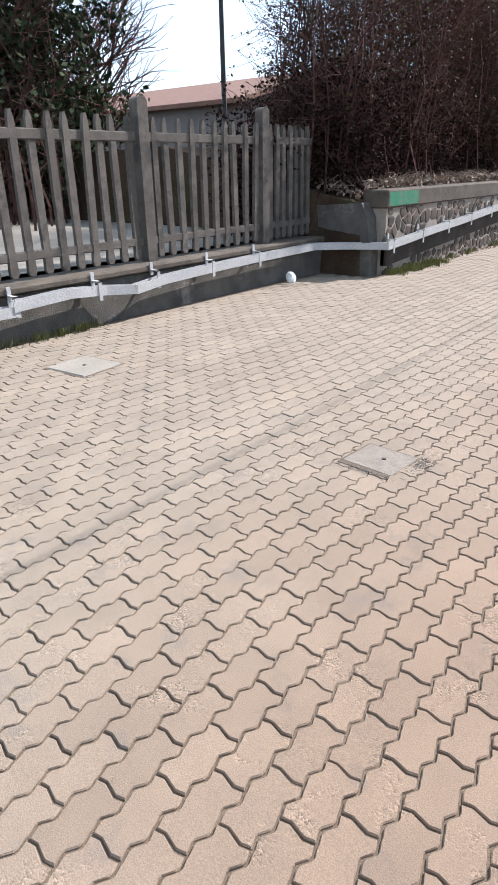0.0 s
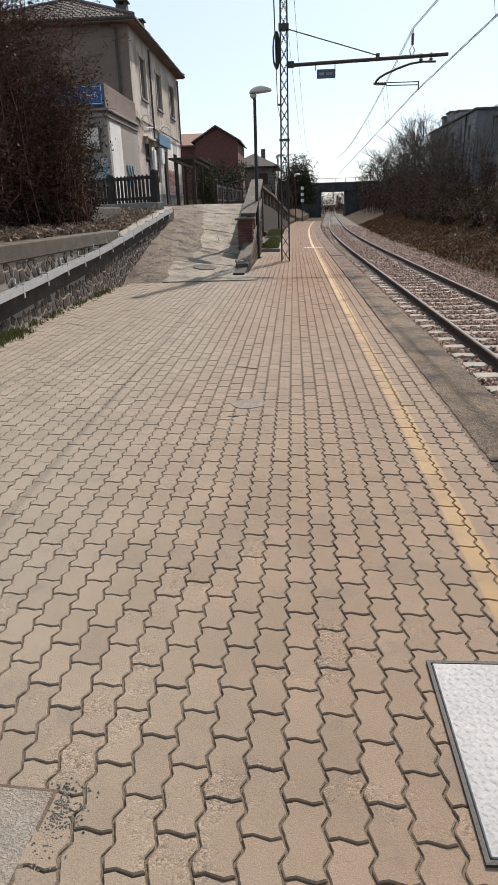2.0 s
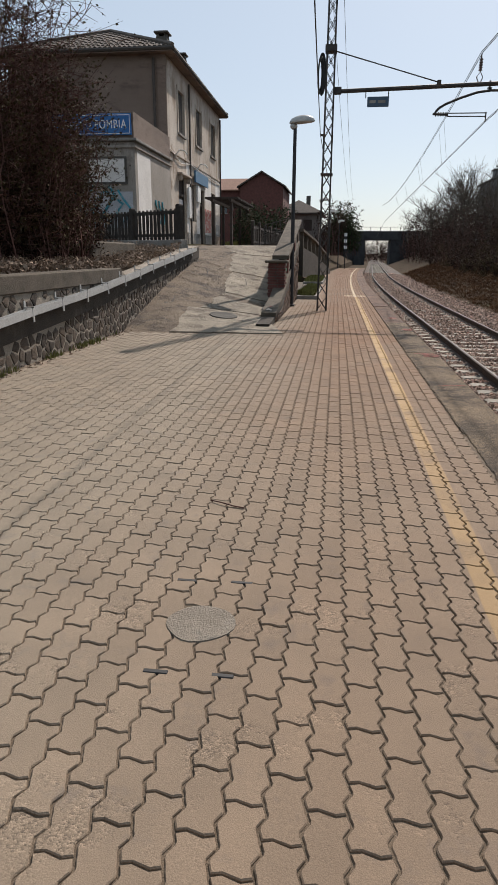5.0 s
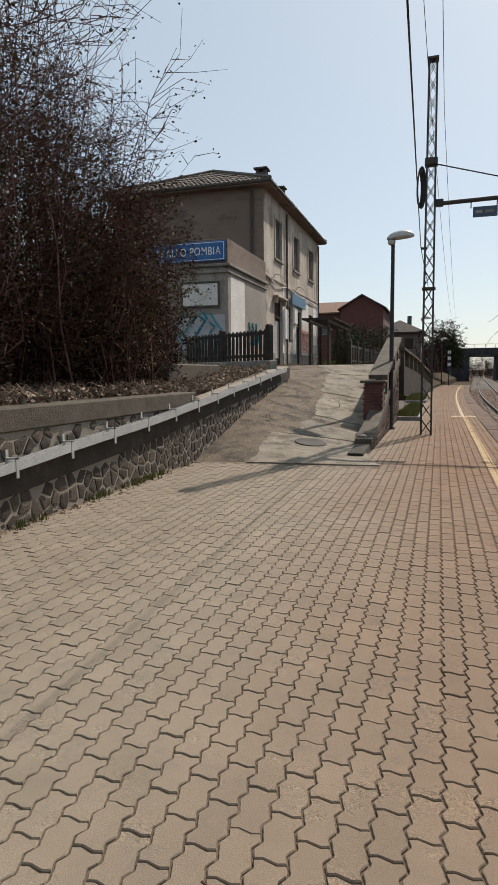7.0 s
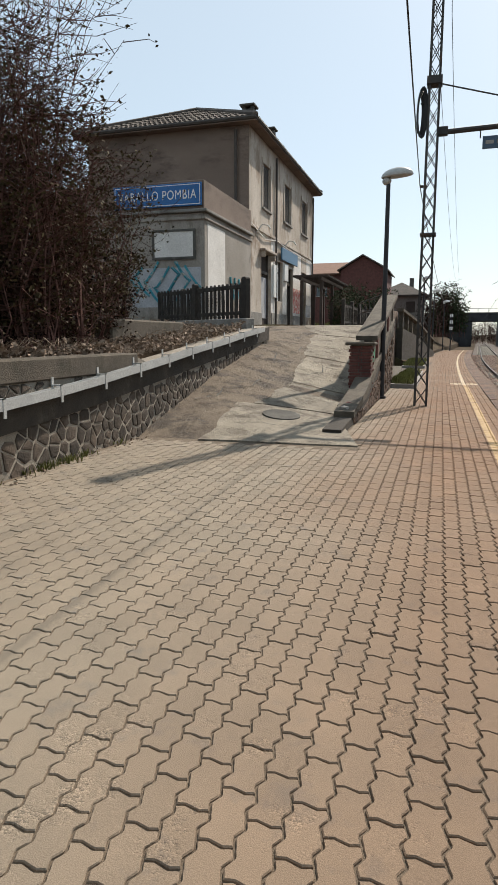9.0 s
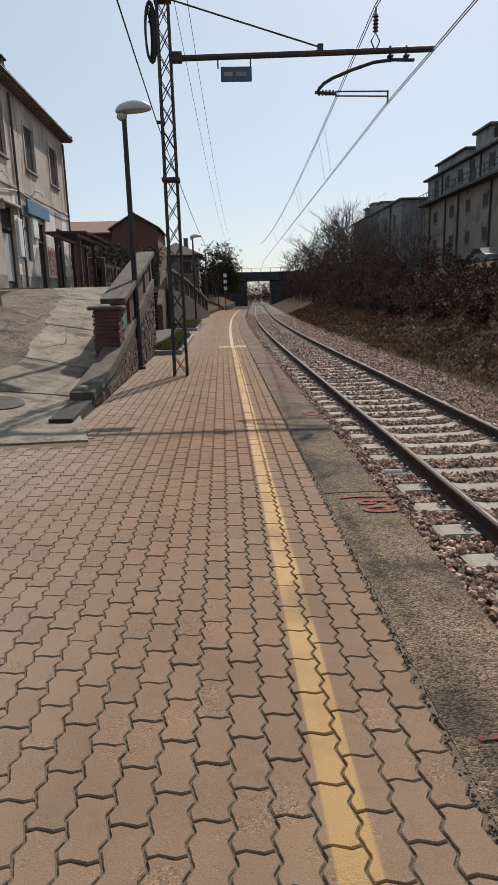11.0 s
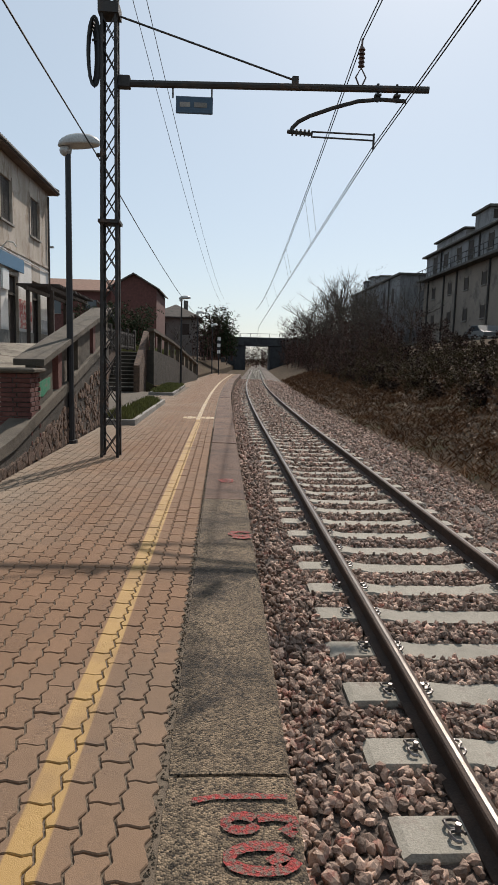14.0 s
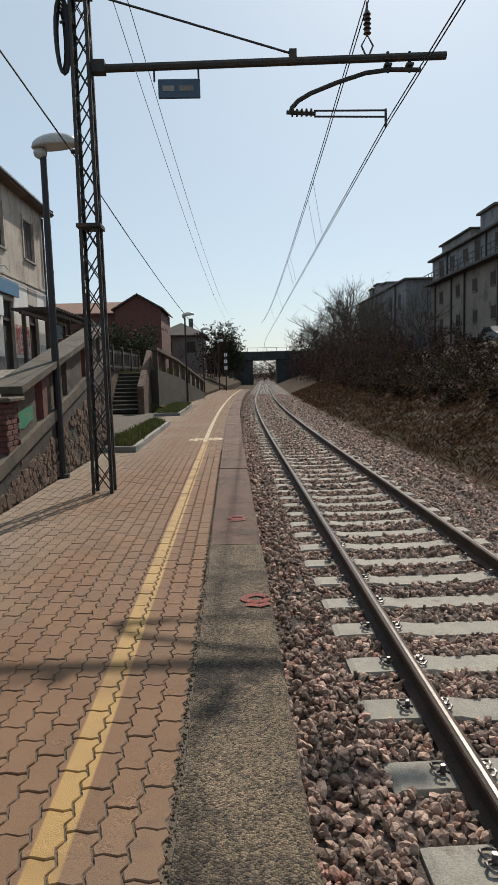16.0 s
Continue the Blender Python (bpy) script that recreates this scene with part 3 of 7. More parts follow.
low = thing("low_wall", "low dark concrete wall under the fence", "wall", kind="structure")
part("wall_body", boxed(-7.6, -7.2, -11, 8.45, -0.7, 0.50, 0.015), M_CONC_DARK, low)
part("wall_cap", boxed(-7.62, -7.14, -11, 8.42, 0.50, 0.585, 0.02), M_CONC_MID, low)
part("end_wall", extrude_poly([(-7.62, -0.7), (-7.62, 0.585), (-7.4, 1.06), (-6.5, 1.12), (-6.38, 0.9), (-6.3, 0.3), (-6.3, -0.7)], "y", 8.45, 8.72), M_CONC_DARK, low, "bare concrete end of the stone wall")


def ramp_z(x, y):
    def prof(pts):
        for (a, za), (b, zb) in zip(pts, pts[1:]):
            if y <= b:
                return za + (zb - za) * max(0, (y - a)) / (b - a)
        return pts[-1][1]
    left = prof([(17.3, 0), (21, 0.78), (24.6, 1.37), (29, 1.9), (48, 2.1)])
    right = prof([(17.4, 0.0), (21.5, 0.16), (25, 0.88), (29.5, 1.9), (48, 2.1)])
    t = max(0, min(1, (x + 6.2) / 2.9))
    return left + (right - left) * t


def wall_foot(y):
    return 0.0 if y < 17.3 else ramp_z(-6.2, y)


def trough_z(y):
    """Height of the white channel's middle along the stone wall."""
    return 0.47 + 0.0 * y if y < 8.6 else 0.47 + (y - 8.6) * 0.0655 + max(0, y - 16) * 0.028


YW0, YW1 = 8.72, 25.2
stone_wall = thing("stone_wall", "retaining wall of irregular dark stones with pale mortar", "wall", kind="structure")
bm = bmesh.new()
ysw = [YW0 + (YW1 - YW0) * k / 40 for k in range(41)]


def cop_top(y):
    return 1.30 if y < 17.4 else trough_z(y) + 0.07


prev = None
for y in ysw:
    zt = min(cop_top(y) - 0.05, 1.25 if y < 17.4 else 9)
    row = [bm.verts.new(c) for c in ((-6.19, y, -0.7), (-6.19, y, zt), (-6.6, y, zt), (-6.6, y, -0.7))]
    if prev:
        for i in range(4):
            bm.faces.new((prev[i], prev[(i + 1) % 4], row[(i + 1) % 4], row[i]))
    else:
        bm.faces.new(row)
    prev = row
bm.faces.new(prev[::-1])
part("mortar_core", bm, M_MORTAR, stone_wall, "pale mortar between the stones")
part("coping", boxed(-6.62, -6.155, 8.68, 17.4, 1.03, 1.30, 0.02), M_CONC_MID, stone_wall, "grey concrete coping")
part("back_wall", boxed(-7.5, -7.15, 18.4, 21.6, 1.2, 1.86, 0.03), M_CONC_MID, stone_wall, "low broken concrete wall behind")
# the channel's shadow on the wall, built as a plain dark band under it
bm = bmesh.new()
prev = None
for y in ysw:
    zc = trough_z(y)
    row = [bm.verts.new(c) for c in ((-6.15, y, zc - 0.34), (-6.15, y, zc - 0.02), (-6.25, y, zc - 0.02), (-6.25, y, zc - 0.34))]
    if prev:
        for i in range(4):
            bm.faces.new((prev[i], prev[(i + 1) % 4], row[(i + 1) % 4], row[i]))
    else:
        bm.faces.new(row)
    prev = row
bm.faces.new(prev[::-1])
part("rendered_band", bm, M_BAND, stone_wall, "dark strip that stands for the channel's shadow")
part("green_paint", boxed(-6.158, -6.152, 8.72, 9.75, 1.06, 1.27), M_GREENPAINT, stone_wall, "patch of green spray paint")

# the white channel on brackets, bent in places
trough = thing("cable_trough", "dented white metal cable channel on short brackets", "cable trough")


def channel(pts, name="channel"):
    b = bmesh.new()
    prof = [(-0.055, 0.055), (-0.055, -0.05), (0.055, -0.05), (0.055, 0.055), (0.047, 0.055), (0.047, -0.042), (-0.047, -0.042), (-0.047, 0.055)]
    rows = []
    for i, p in enumerate(pts):
        d = Vector(pts[min(i + 1, len(pts) - 1)]) - Vector(pts[max(i - 1, 0)])
        d.z = 0
        side = Vector((d.y, -d.x, 0)).normalized()
        rows.append([b.verts.new(Vector(p) + side * u + Vector((0, 0, w))) for u, w in prof])
    for a, c in zip(rows, rows[1:]):
        for i in range(8):
            b.faces.new((a[i], a[(i + 1) % 8], c[(i + 1) % 8], c[i]))
    b.faces.new(rows[0])
    b.faces.new(rows[-1][::-1])
    return part(name, b, M_TROUGH, trough)


def bracket(x, y, z, rz=0):
    b = boxed(0, 0.13, -0.022, 0.022, 0.07, 0.085)
    box(b, 0.118, 0.13, -0.022, 0.022, -0.13, 0.085)
    box(b, -0.01, 0.004, -0.022, 0.022, 0.02, 0.17)
    ob = part("bracket", b, M_TROUGH, trough)
    ob.matrix_local = pose(x, y, z, 0, 0, rz)


channel([(-7.06, -11, 0.36), (-7.06, -4, 0.37), (-7.06, 0, 0.38), (-7.05, 2.55, 0.36)])
channel([(-7.04, 2.5, 0.41), (-7.05, 3.2, 0.44), (-7.07, 3.7, 0.40), (-7.0, 4.1, 0.36), (-7.05, 4.6, 0.40), (-7.06, 5.5, 0.43), (-7.06, 6.4, 0.45), (-7.06, 7.95, 0.47)])
channel([(-7.06, 7.9, 0.475), (-6.7, 8.25, 0.472), (-6.08, 8.62, 0.47)])
channel([(-6.08, y, trough_z(y) + 0.006 * math.sin(y * 2)) for y in [8.55 + k * 0.75 for k in range(22)]])
for y in (-10, -8, -6, -4, -2, 0, 1.4, 2.55, 3.6, 4.5, 5.5, 6.5):
    bracket(-7.13, y, 0.40 + 0.01 * y)
for k in range(15):
    y = 8.75 + k * 1.06
    bracket(-6.15, y, trough_z(y))

# ramp up to the station building
bm = bmesh.new()
ry = [17.25, 18, 19, 20, 21, 21.8, 22.6, 23.6, 24.6, 25.6, 26.6, 27.6, 28.6, 29.5, 31, 33, 35, 37, 40, 43, 46]
rx0 = -6.22


def terrace_edge(y):
    """The upper forecourt's edge draws back from the platform past the parapet."""
    if y < 29.2:
        return -3.42
    if y < 31:
        return -3.42 - 0.1 * (y - 29.2) / 1.8
    if y < 37:
        return -3.52 - 1.6 * (y - 31) / 6
    return -5.12 - 0.85 * min(1, (y - 37) / 6)


grid_v = []
for y in ry:
    x0, rx1 = (rx0 if y < 25.3 else -9.2), terrace_edge(y)
    grid_v.append([bm.verts.new((x0 + (rx1 - x0) * k / 8, y, (ramp_z(x0 + (rx1 - x0) * k / 8, y) if y > 17.3 else -0.05) + 0.004 * noise.noise((k * 1.3, y, 3)) + 0.004)) for k in range(9)])
for a, b in zip(grid_v, grid_v[1:]):
    for k in range(8):
        bm.faces.new((a[k], a[k + 1], b[k + 1], b[k]))
ramp = tagged(part("ramp", bm, M_ASPHALT), "worn asphalt ramp rising to the station building", "ramp", kind="structure")

# pale concrete slabs laid on the ramp's right half
def ramp_slab(quad, lift):
    b = bmesh.new()
    n = 18
    g = []
    for i in range(n + 1):
        row = []
        for j in range(n + 1):
            u, w = i / n, j / n
            x = (quad[0][0] * (1 - u) + quad[1][0] * u) * (1 - w) + (quad[3][0] * (1 - u) + quad[2][0] * u) * w
            y = (quad[0][1] * (1 - u) + quad[1][1] * u) * (1 - w) + (quad[3][1] * (1 - u) + quad[2][1] * u) * w
            e = 0.16 * noise.noise((x * 1.6, y * 1.6, 1)) + 0.07 * noise.noise((x * 7, y * 7, 2))
            row.append(b.verts.new((x + (e if i == 0 else 0), y + (0.25 * e if j in (0, n) else 0), ramp_z(x, max(17.3, y)) + 0.010 + lift)))
        g.append(row)
    for i in range(n):
        for j in range(n):
            b.faces.new((g[i][j], g[i + 1][j], g[i + 1][j + 1], g[i][j + 1]))
    r = bmesh.ops.extrude_face_region(b, geom=list(b.faces))
    for e in r["geom"]:
        if isinstance(e, bmesh.types.BMVert):
            e.co.z -= 0.05
    return part("concrete_slab", b, M_RAMP_SLAB, ramp, "pale cracked concrete slab")


ramp_slab([(-5.1, 17.32), (-2.75, 17.42), (-3.45, 19.9), (-5.2, 19.6)], 0.003)
ramp_slab([(-4.95, 19.68), (-3.45, 19.98), (-3.45, 21.9), (-4.75, 21.8)], 0.004)
ramp_slab([(-4.75, 21.88), (-3.45, 21.98), (-3.45, 24.4), (-5.0, 24.2)], 0.003)
ramp_slab([(-5.0, 24.3), (-3.45, 24.48), (-3.45, 27.4), (-5.3, 27.2)], 0.004)
ramp_slab([(-5.3, 27.3), (-3.45, 27.5), (-3.55, 30.5), (-6.4, 30.2)], 0.003)
b = bmesh.new()
bmesh.ops.create_cone(b, cap_ends=True, segments=28, radius1=0.34, radius2=0.33, depth=0.04)
mh = tagged(part("manhole_cover", b, M_CONC_DARK), "round dark cast manhole cover in the ramp", "manhole cover")
mh.matrix_world = pose(-4.3, 19.15, ramp_z(-4.3, 19.15) + 0.012, 5.7, 6.5, 0)

# cracks in the ramp's surface
for pts in (((-6.0, 19.3), (-5.7, 19.7), (-5.75, 20.2), (-5.3, 20.8), (-5.35, 21.4), (-4.95, 22.0)),
            ((-4.9, 18.3), (-4.5, 18.5), (-4.1, 18.4), (-3.6, 18.7)),
            ((-5.9, 22.8), (-5.5, 23.2), (-5.6, 23.9), (-5.2, 24.5), (-5.25, 25.3)),
            ((-4.6, 22.6), (-4.3, 23.1), (-4.4, 23.7), (-3.9, 24.2)),
            ((-6.1, 18.2), (-5.6, 18.3), (-5.25, 18.15))):
    b = bmesh.new()
    fine_pts = []
    for p, q in zip(pts, pts[1:]):
        for k in range(4):
            x, y = p[0] + (q[0] - p[0]) * k / 4, p[1] + (q[1] - p[1]) * k / 4
            fine_pts.append((x + rg.uniform(-0.03, 0.03), y + rg.uniform(-0.03, 0.03)))
    prev = None
    for x, y in fine_pts:
        w = rg.uniform(0.008, 0.02)
        row = [b.verts.new((x - w, y, ramp_z(x, y) + 0.019)), b.verts.new((x + w, y, ramp_z(x, y) + 0.019))]
        if prev:
            b.faces.new((prev[0], prev[1], row[1], row[0]))
        prev = row
    part("crack", b, M_CONC_DARK, ramp, "dark open crack")

# parapet between ramp and platform
parapet = thing("parapet", "concrete parapet with brick pillar and sloping coping beside the ramp", "parapet", kind="structure")
XP0, XP1 = -3.42, -3.12


def par_z(y):
    return ramp_z(-3.42, y)


bm = extrude_poly([(18.3, -0.6), (18.3, 0.10), (19.6, 0.14), (21.6, 0.34), (25, 1.06), (28.9, 1.92), (28.9, -0.6)], "x", XP0, XP1)
part("stone_base", bm, M_BAND, parapet)
bm = extrude_poly([(19.6, 0.13), (21.6, 0.32), (25, 1.04), (28.9, 1.90), (28.9, 2.08), (25, 1.22), (21.6, 0.5), (19.6, 0.24)], "x", XP0 - 0.03, XP1 + 0.03)
part("sloping_beam", bm, M_CONC_MID, parapet, "sloping concrete beam")
pil = part("pillar", boxed(-3.568, -3.142, 22.462, 22.888, -0.1, 1.36), M_CONC_DARK, parapet, "worn brick end pillar")
brick_mesh = None
for c in range(20):
    for side in range(4):
        for h in range(2):
            u = (-0.118 if h == 0 else 0.112) + (0.03 if c % 2 else -0.03)
            if brick_mesh is None:
                bk0 = part("brick", boxed(-0.105, 0.105, -0.02, 0.02, 0, 0.06, 0.004), M_BRICK_RED, pil)
                brick_mesh = bk0.data
            else:
                bk0 = new("brick", brick_mesh)
                bk0.parent = pil
            rot = 90 * side
            ox, oy = math.cos(math.radians(rot - 90)) * 0.212, math.sin(math.radians(rot - 90)) * 0.212
            ex, ey = math.cos(math.radians(rot)) * u, math.sin(math.radians(rot)) * u
            bk0.matrix_local = pose(-3.355 + ox + ex, 22.675 + oy + ey, -0.09 + 0.0725 * c, 0, 0, rot + rg.uniform(-1, 1))
part("pillar_cap", boxed(-3.68, -3.04, 22.36, 23.0, 1.36, 1.43, 0.02), M_CONC_MID, parapet, "concrete cap")
def cope(y):
    return 1.36 + (y - 22.4) * 0.2095


for k, y in enumerate((24.25, 25.75, 27.25, 28.75)):
    part("panel_post", boxed(XP0 + 0.02, XP1 - 0.02, y - 0.12, y + 0.12, par_z(y) - 0.1, cope(y) + 0.02), M_BRICK_RED if k % 2 == 0 else M_CONC_MID, parapet)
for a, b in ((22.92, 23.85), (24.4, 25.4), (25.9, 26.9), (27.4, 28.4)):
    part("panel", extrude_poly([(a, par_z(a) + 0.1), (b, par_z(b) + 0.1), (b, cope(b) + 0.02), (a, cope(a) + 0.02)], "x", XP0 + 0.08, XP1 - 0.05), M_CONC_MID, parapet, "concrete panel")
part("green_paint", extrude_poly([(23.0, 0.98), (23.25, 0.96), (23.5, 1.04), (23.68, 1.07), (23.7, 1.27), (23.45, 1.25), (23.2, 1.22), (23.02, 1.2)], "x", XP1 - 0.048, XP1 - 0.042), M_GREENPAINT, parapet, "patch of green spray paint")
part("coping", extrude_poly([(22.9, cope(22.9)), (28.95, cope(28.95)), (28.95, cope(28.95) + 0.1), (22.9, cope(22.9) + 0.1)], "x", XP0 - 0.1, XP1 + 0.08), M_CONC_MID, parapet, "sloping concrete coping")


# ---- overhead line ----
def lattice_mast(name, x, y, z0, height, w0, w1, label):
    t = thing(name, label, "catenary mast", at=(x, y, z0))
    legs = []
    for sx in (-1, 1):
        for sy in (-1, 1):
            b = bmesh.new()
            for (ax, ay) in ((0.045, 0.008), (0.008, 0.045)):
                pts = []
                lo = [(sx * w0 / 2 - sx * ax, sy * w0 / 2 - sy * ay), (sx * w0 / 2, sy * w0 / 2)]
                hi = [(sx * w1 / 2 - sx * ax, sy * w1 / 2 - sy * ay), (sx * w1 / 2, sy * w1 / 2)]
                vs = []
                for (q, zz) in ((lo, 0.0), (hi, height)):
                    vs.append([b.verts.new((q[i][0], q[j][1], zz)) for i, j in ((0, 0), (1, 0), (1, 1), (0, 1))])
                for i in range(4):
                    j = (i + 1) % 4
                    b.faces.new((vs[0][i], vs[0][j], vs[1][j], vs[1][i]))
                b.faces.new(vs[1])
            part("leg", b, M_STEEL_DARK, t)
    n = int(height / 0.42)
    for face in range(4):
        for k in range(n):
            za, zb = height * k / n + 0.02, height * (k + 1) / n - 0.0
            wa, wb = (w0 + (w1 - w0) * za / height) / 2 - 0.012, (w0 + (w1 - w0) * zb / height) / 2 - 0.012
            for s in (-1, 1):
                p = {0: ((s * wa, -wa, za), (-s * wb, -wb, zb)), 1: ((s * wa, wa, za), (-s * wb, wb, zb)), 2: ((-wa, s * wa, za), (-wb, -s * wb, zb)), 3: ((wa, s * wa, za), (wb, -s * wb, zb))}[face]
                part("lacing_bar", tubed(p, 0.0105, 4), M_STEEL_DARK, t)
    for zz in (0.40 * height, 0.728 * height):
        w = (w0 + (w1 - w0) * zz / height)
        part("band_plate", boxed(-w / 2 - 0.03, w / 2 + 0.03, -w / 2 - 0.03, w / 2 + 0.03, zz, zz + (0.05 if zz < 0.5 * height else 0.15)), M_STEEL_DARK, t)
    part("head", boxed(-w1 / 2 - 0.02, w1 / 2 + 0.02, -w1 / 2 - 0.02, w1 / 2 + 0.02, height - 0.05, height), M_STEEL_DARK, t)
    return t


MX, MY = -1.98, 23.25
mast = lattice_mast("catenary_mast", MX, MY, 0.0, 9.25, 0.30, 0.23, "tall dark steel lattice mast carrying the overhead line")
for piece in mast.children:
    piece.location.x -= 0.09
arm_z = 5.82
part("cantilever_arm", tubed([(0.05, 0, arm_z - 0.022), (4.86, 0, arm_z + 0.08)], 0.055, 8), M_STEEL_DARK, mast, "long steel cantilever arm")
part("arm_bracket", boxed(0.03, 0.22, -0.07, 0.07, arm_z - 0.09, arm_z + 0.08, 0.01), M_STEEL_DARK, mast)
part("stay_rod", tubed([(0.02, 0, 6.76), (2.76, 0, arm_z + 0.13)], 0.016, 5), M_STEEL_DARK, mast)
part("stay_anchor", boxed(2.71, 2.81, -0.05, 0.05, arm_z, arm_z + 0.18), M_STEEL_DARK, mast)
b = bmesh.new()
for k in range(5):
    bmesh.ops.create_cone(b, cap_ends=True, segments=10, radius1=0.055, radius2=0.03, depth=0.045, matrix=Matrix.Translation((3.78, 0, arm_z + 0.40 + 0.06 * k)))
tube(b, [(3.78, 0, arm_z + 0.05), (3.70, 0, arm_z + 0.22), (3.78, 0, arm_z + 0.36), (3.86, 0, arm_z + 0.22), (3.78, 0, arm_z + 0.05)], 0.014, 5)
tube(b, [(3.78, 0, arm_z + 0.34), (3.78, 0, arm_z + 0.78)], 0.016, 5)
part("insulator", b, M_INSUL, mast, "ribbed brown insulator")
bow = [(4.51, 0, arm_z - 0.10), (4.1, 0, arm_z - 0.09), (3.75, 0, arm_z - 0.13), (3.35, 0, arm_z - 0.25), (3.0, 0, arm_z - 0.38), (2.83, 0, arm_z - 0.47), (2.74, 0, arm_z - 0.56), (2.71, 0, arm_z - 0.64)]
b = tubed(bow, 0.032, 8)
for xx in (4.06, 4.36):
    tube(b, [(xx, 0, arm_z - 0.13), (xx, 0, arm_z + 0.14)], 0.02, 6)
    box(b, xx - 0.05, xx + 0.05, -0.05, 0.05, arm_z - 0.05, arm_z - 0.02)
part("registration_bow", b, M_STEEL_DARK, mast, "bent steel tube")
b = tubed([(2.66, 0, arm_z - 0.62), (3.06, 0, arm_z - 0.645)], 0.03, 6)
for k in range(5):
    bmesh.ops.create_cone(b, cap_ends=True, segments=8, radius1=0.055, radius2=0.055, depth=0.022, matrix=Matrix.Translation((2.74 + 0.065 * k, 0, arm_z - 0.63)) @ pose(0, 0, 0, 0, 90, 0))
for dz0, dz1 in ((0.61, 0.62), (0.685, 0.705)):
    tube(b, [(3.04, 0, arm_z - dz0), (4.03, 0, arm_z - dz1)], 0.014, 5)
tube(b, [(4.03, 0, arm_z - 0.60), (4.03, 0, arm_z - 0.84)], 0.018, 5)
part("registration_arm", b, M_STEEL_DARK, mast, "twin-rod registration arm")
line_sign = part("line_sign", boxed(0.92, 1.49, -0.02, 0.02, arm_z - 0.42, arm_z - 0.17, 0.01), M_BLUE_DIM, mast, "small dull blue line sign")
for xx in (1.06, 1.66):
    part("sign_hanger", boxed(xx - 0.2, xx - 0.175, -0.01, 0.01, arm_z - 0.2, arm_z), M_STEEL_DARK, mast)
b = bmesh.new()
for k in range(5):
    tube(b, [(-0.31 + (0.10 - 0.012 * k) * math.sin(a) - 0.015 * k, 0.04 * k - 0.08, 6.2 + (0.5 - 0.03 * k) * math.cos(a)) for a in [2 * math.pi * q / 16 for q in range(17)]], 0.022, 5)
tube(b, [(-0.18, 0, 6.4), (-0.36, 0, 6.4)], 0.02, 5)
for x0, x1 in ((0.98, 1.14), (1.2, 1.4)):
    part("writing_bar", boxed(x0, x1, -0.026, -0.022, arm_z - 0.33, arm_z - 0.26), M_CONC, line_sign, "pale bar of unreadable writing")
part("cable_coil", b, M_CABLE, mast, "coil of black cable")
part("cable_clamp", tubed([(-0.15, 0, 4.72), (-0.3, 0, 4.74)], 0.03, 6), M_STEEL_DARK, mast)


def wire(name, pts, r, label, category="cable"):
    return tagged(part(name, tubed(pts, r, 5), M_CABLE), label, category)


def sag(p, q, drop, n=12):
    p, q = Vector(p), Vector(q)
    return [p.lerp(q, i / n) - Vector((0, 0, drop * 4 * (i / n) * (1 - i / n))) for i in range(n + 1)]


cx = 2.03
for dx in (-0.02, 0.02):
    wire("contact_wire", [(2.1, -25, 5.0), (cx + dx, MY, 4.98), (1.95 + dx + bend(76), 76, 5.0), (bend(140) + 1.6, 140, 5.0)], 0.008, "thin dark overhead contact wire over the track")
mx2 = MX + 3.78
for dm in (-0.022, 0.022):
    wire("messenger_wire", sag((1.7 + dm, -30, 6.8), (mx2 + dm, MY, arm_z + 0.8), 0.9) + sag((mx2 + dm, MY, arm_z + 0.8), (1.6 + dm + bend(76), 76, 6.6), 0.75)[1:], 0.009, "sagging dark messenger wire above the track")
for y in (30, 31.3, 38, 39.2, 47, 55, 14, 15.2, 5):
    f = (y - MY) / (76 - MY) if y > MY else (MY - y) / (MY + 30)
    zt = (arm_z + 0.8) + ((6.6 if y > MY else 6.8) - arm_z - 0.8) * f - (0.75 if y > MY else 0.9) * 4 * f * (1 - f)
    xt = mx2 + ((1.6 + bend(76)) - mx2) * f if y > MY else mx2 + (1.7 - mx2) * f
    xc = cx + ((1.95 + bend(76)) - cx) * f if y > MY else cx + (2.35 - cx) * f
    wire("dropper_wire", [(xt, y, zt), (xc, y + 0.25, 4.99)], 0.004, "thin dropper wire between the overhead wires")
wire("feeder_cable", sag((-1.5, -20, 5.6), (MX - 0.3, MY, 4.74), 0.5) + sag((MX - 0.3, MY, 4.74), (-2.6 + bend(76), 76, 5.2), 0.9)[1:], 0.010, "thick black cable slung along the masts")
for dz, dx in ((8.9, 0.0), (8.55, 0.34)):
    wire("return_wire", sag((-2.6 + dx, -20, dz), (MX - 0.15 + dx, MY, dz - 0.5), 0.5) + sag((MX - 0.15 + dx, MY, dz - 0.5), (-1.9 + dx + bend(76), 76, 7.2 + dx), 0.8)[1:], 0.007, "thin wire between the mast heads")


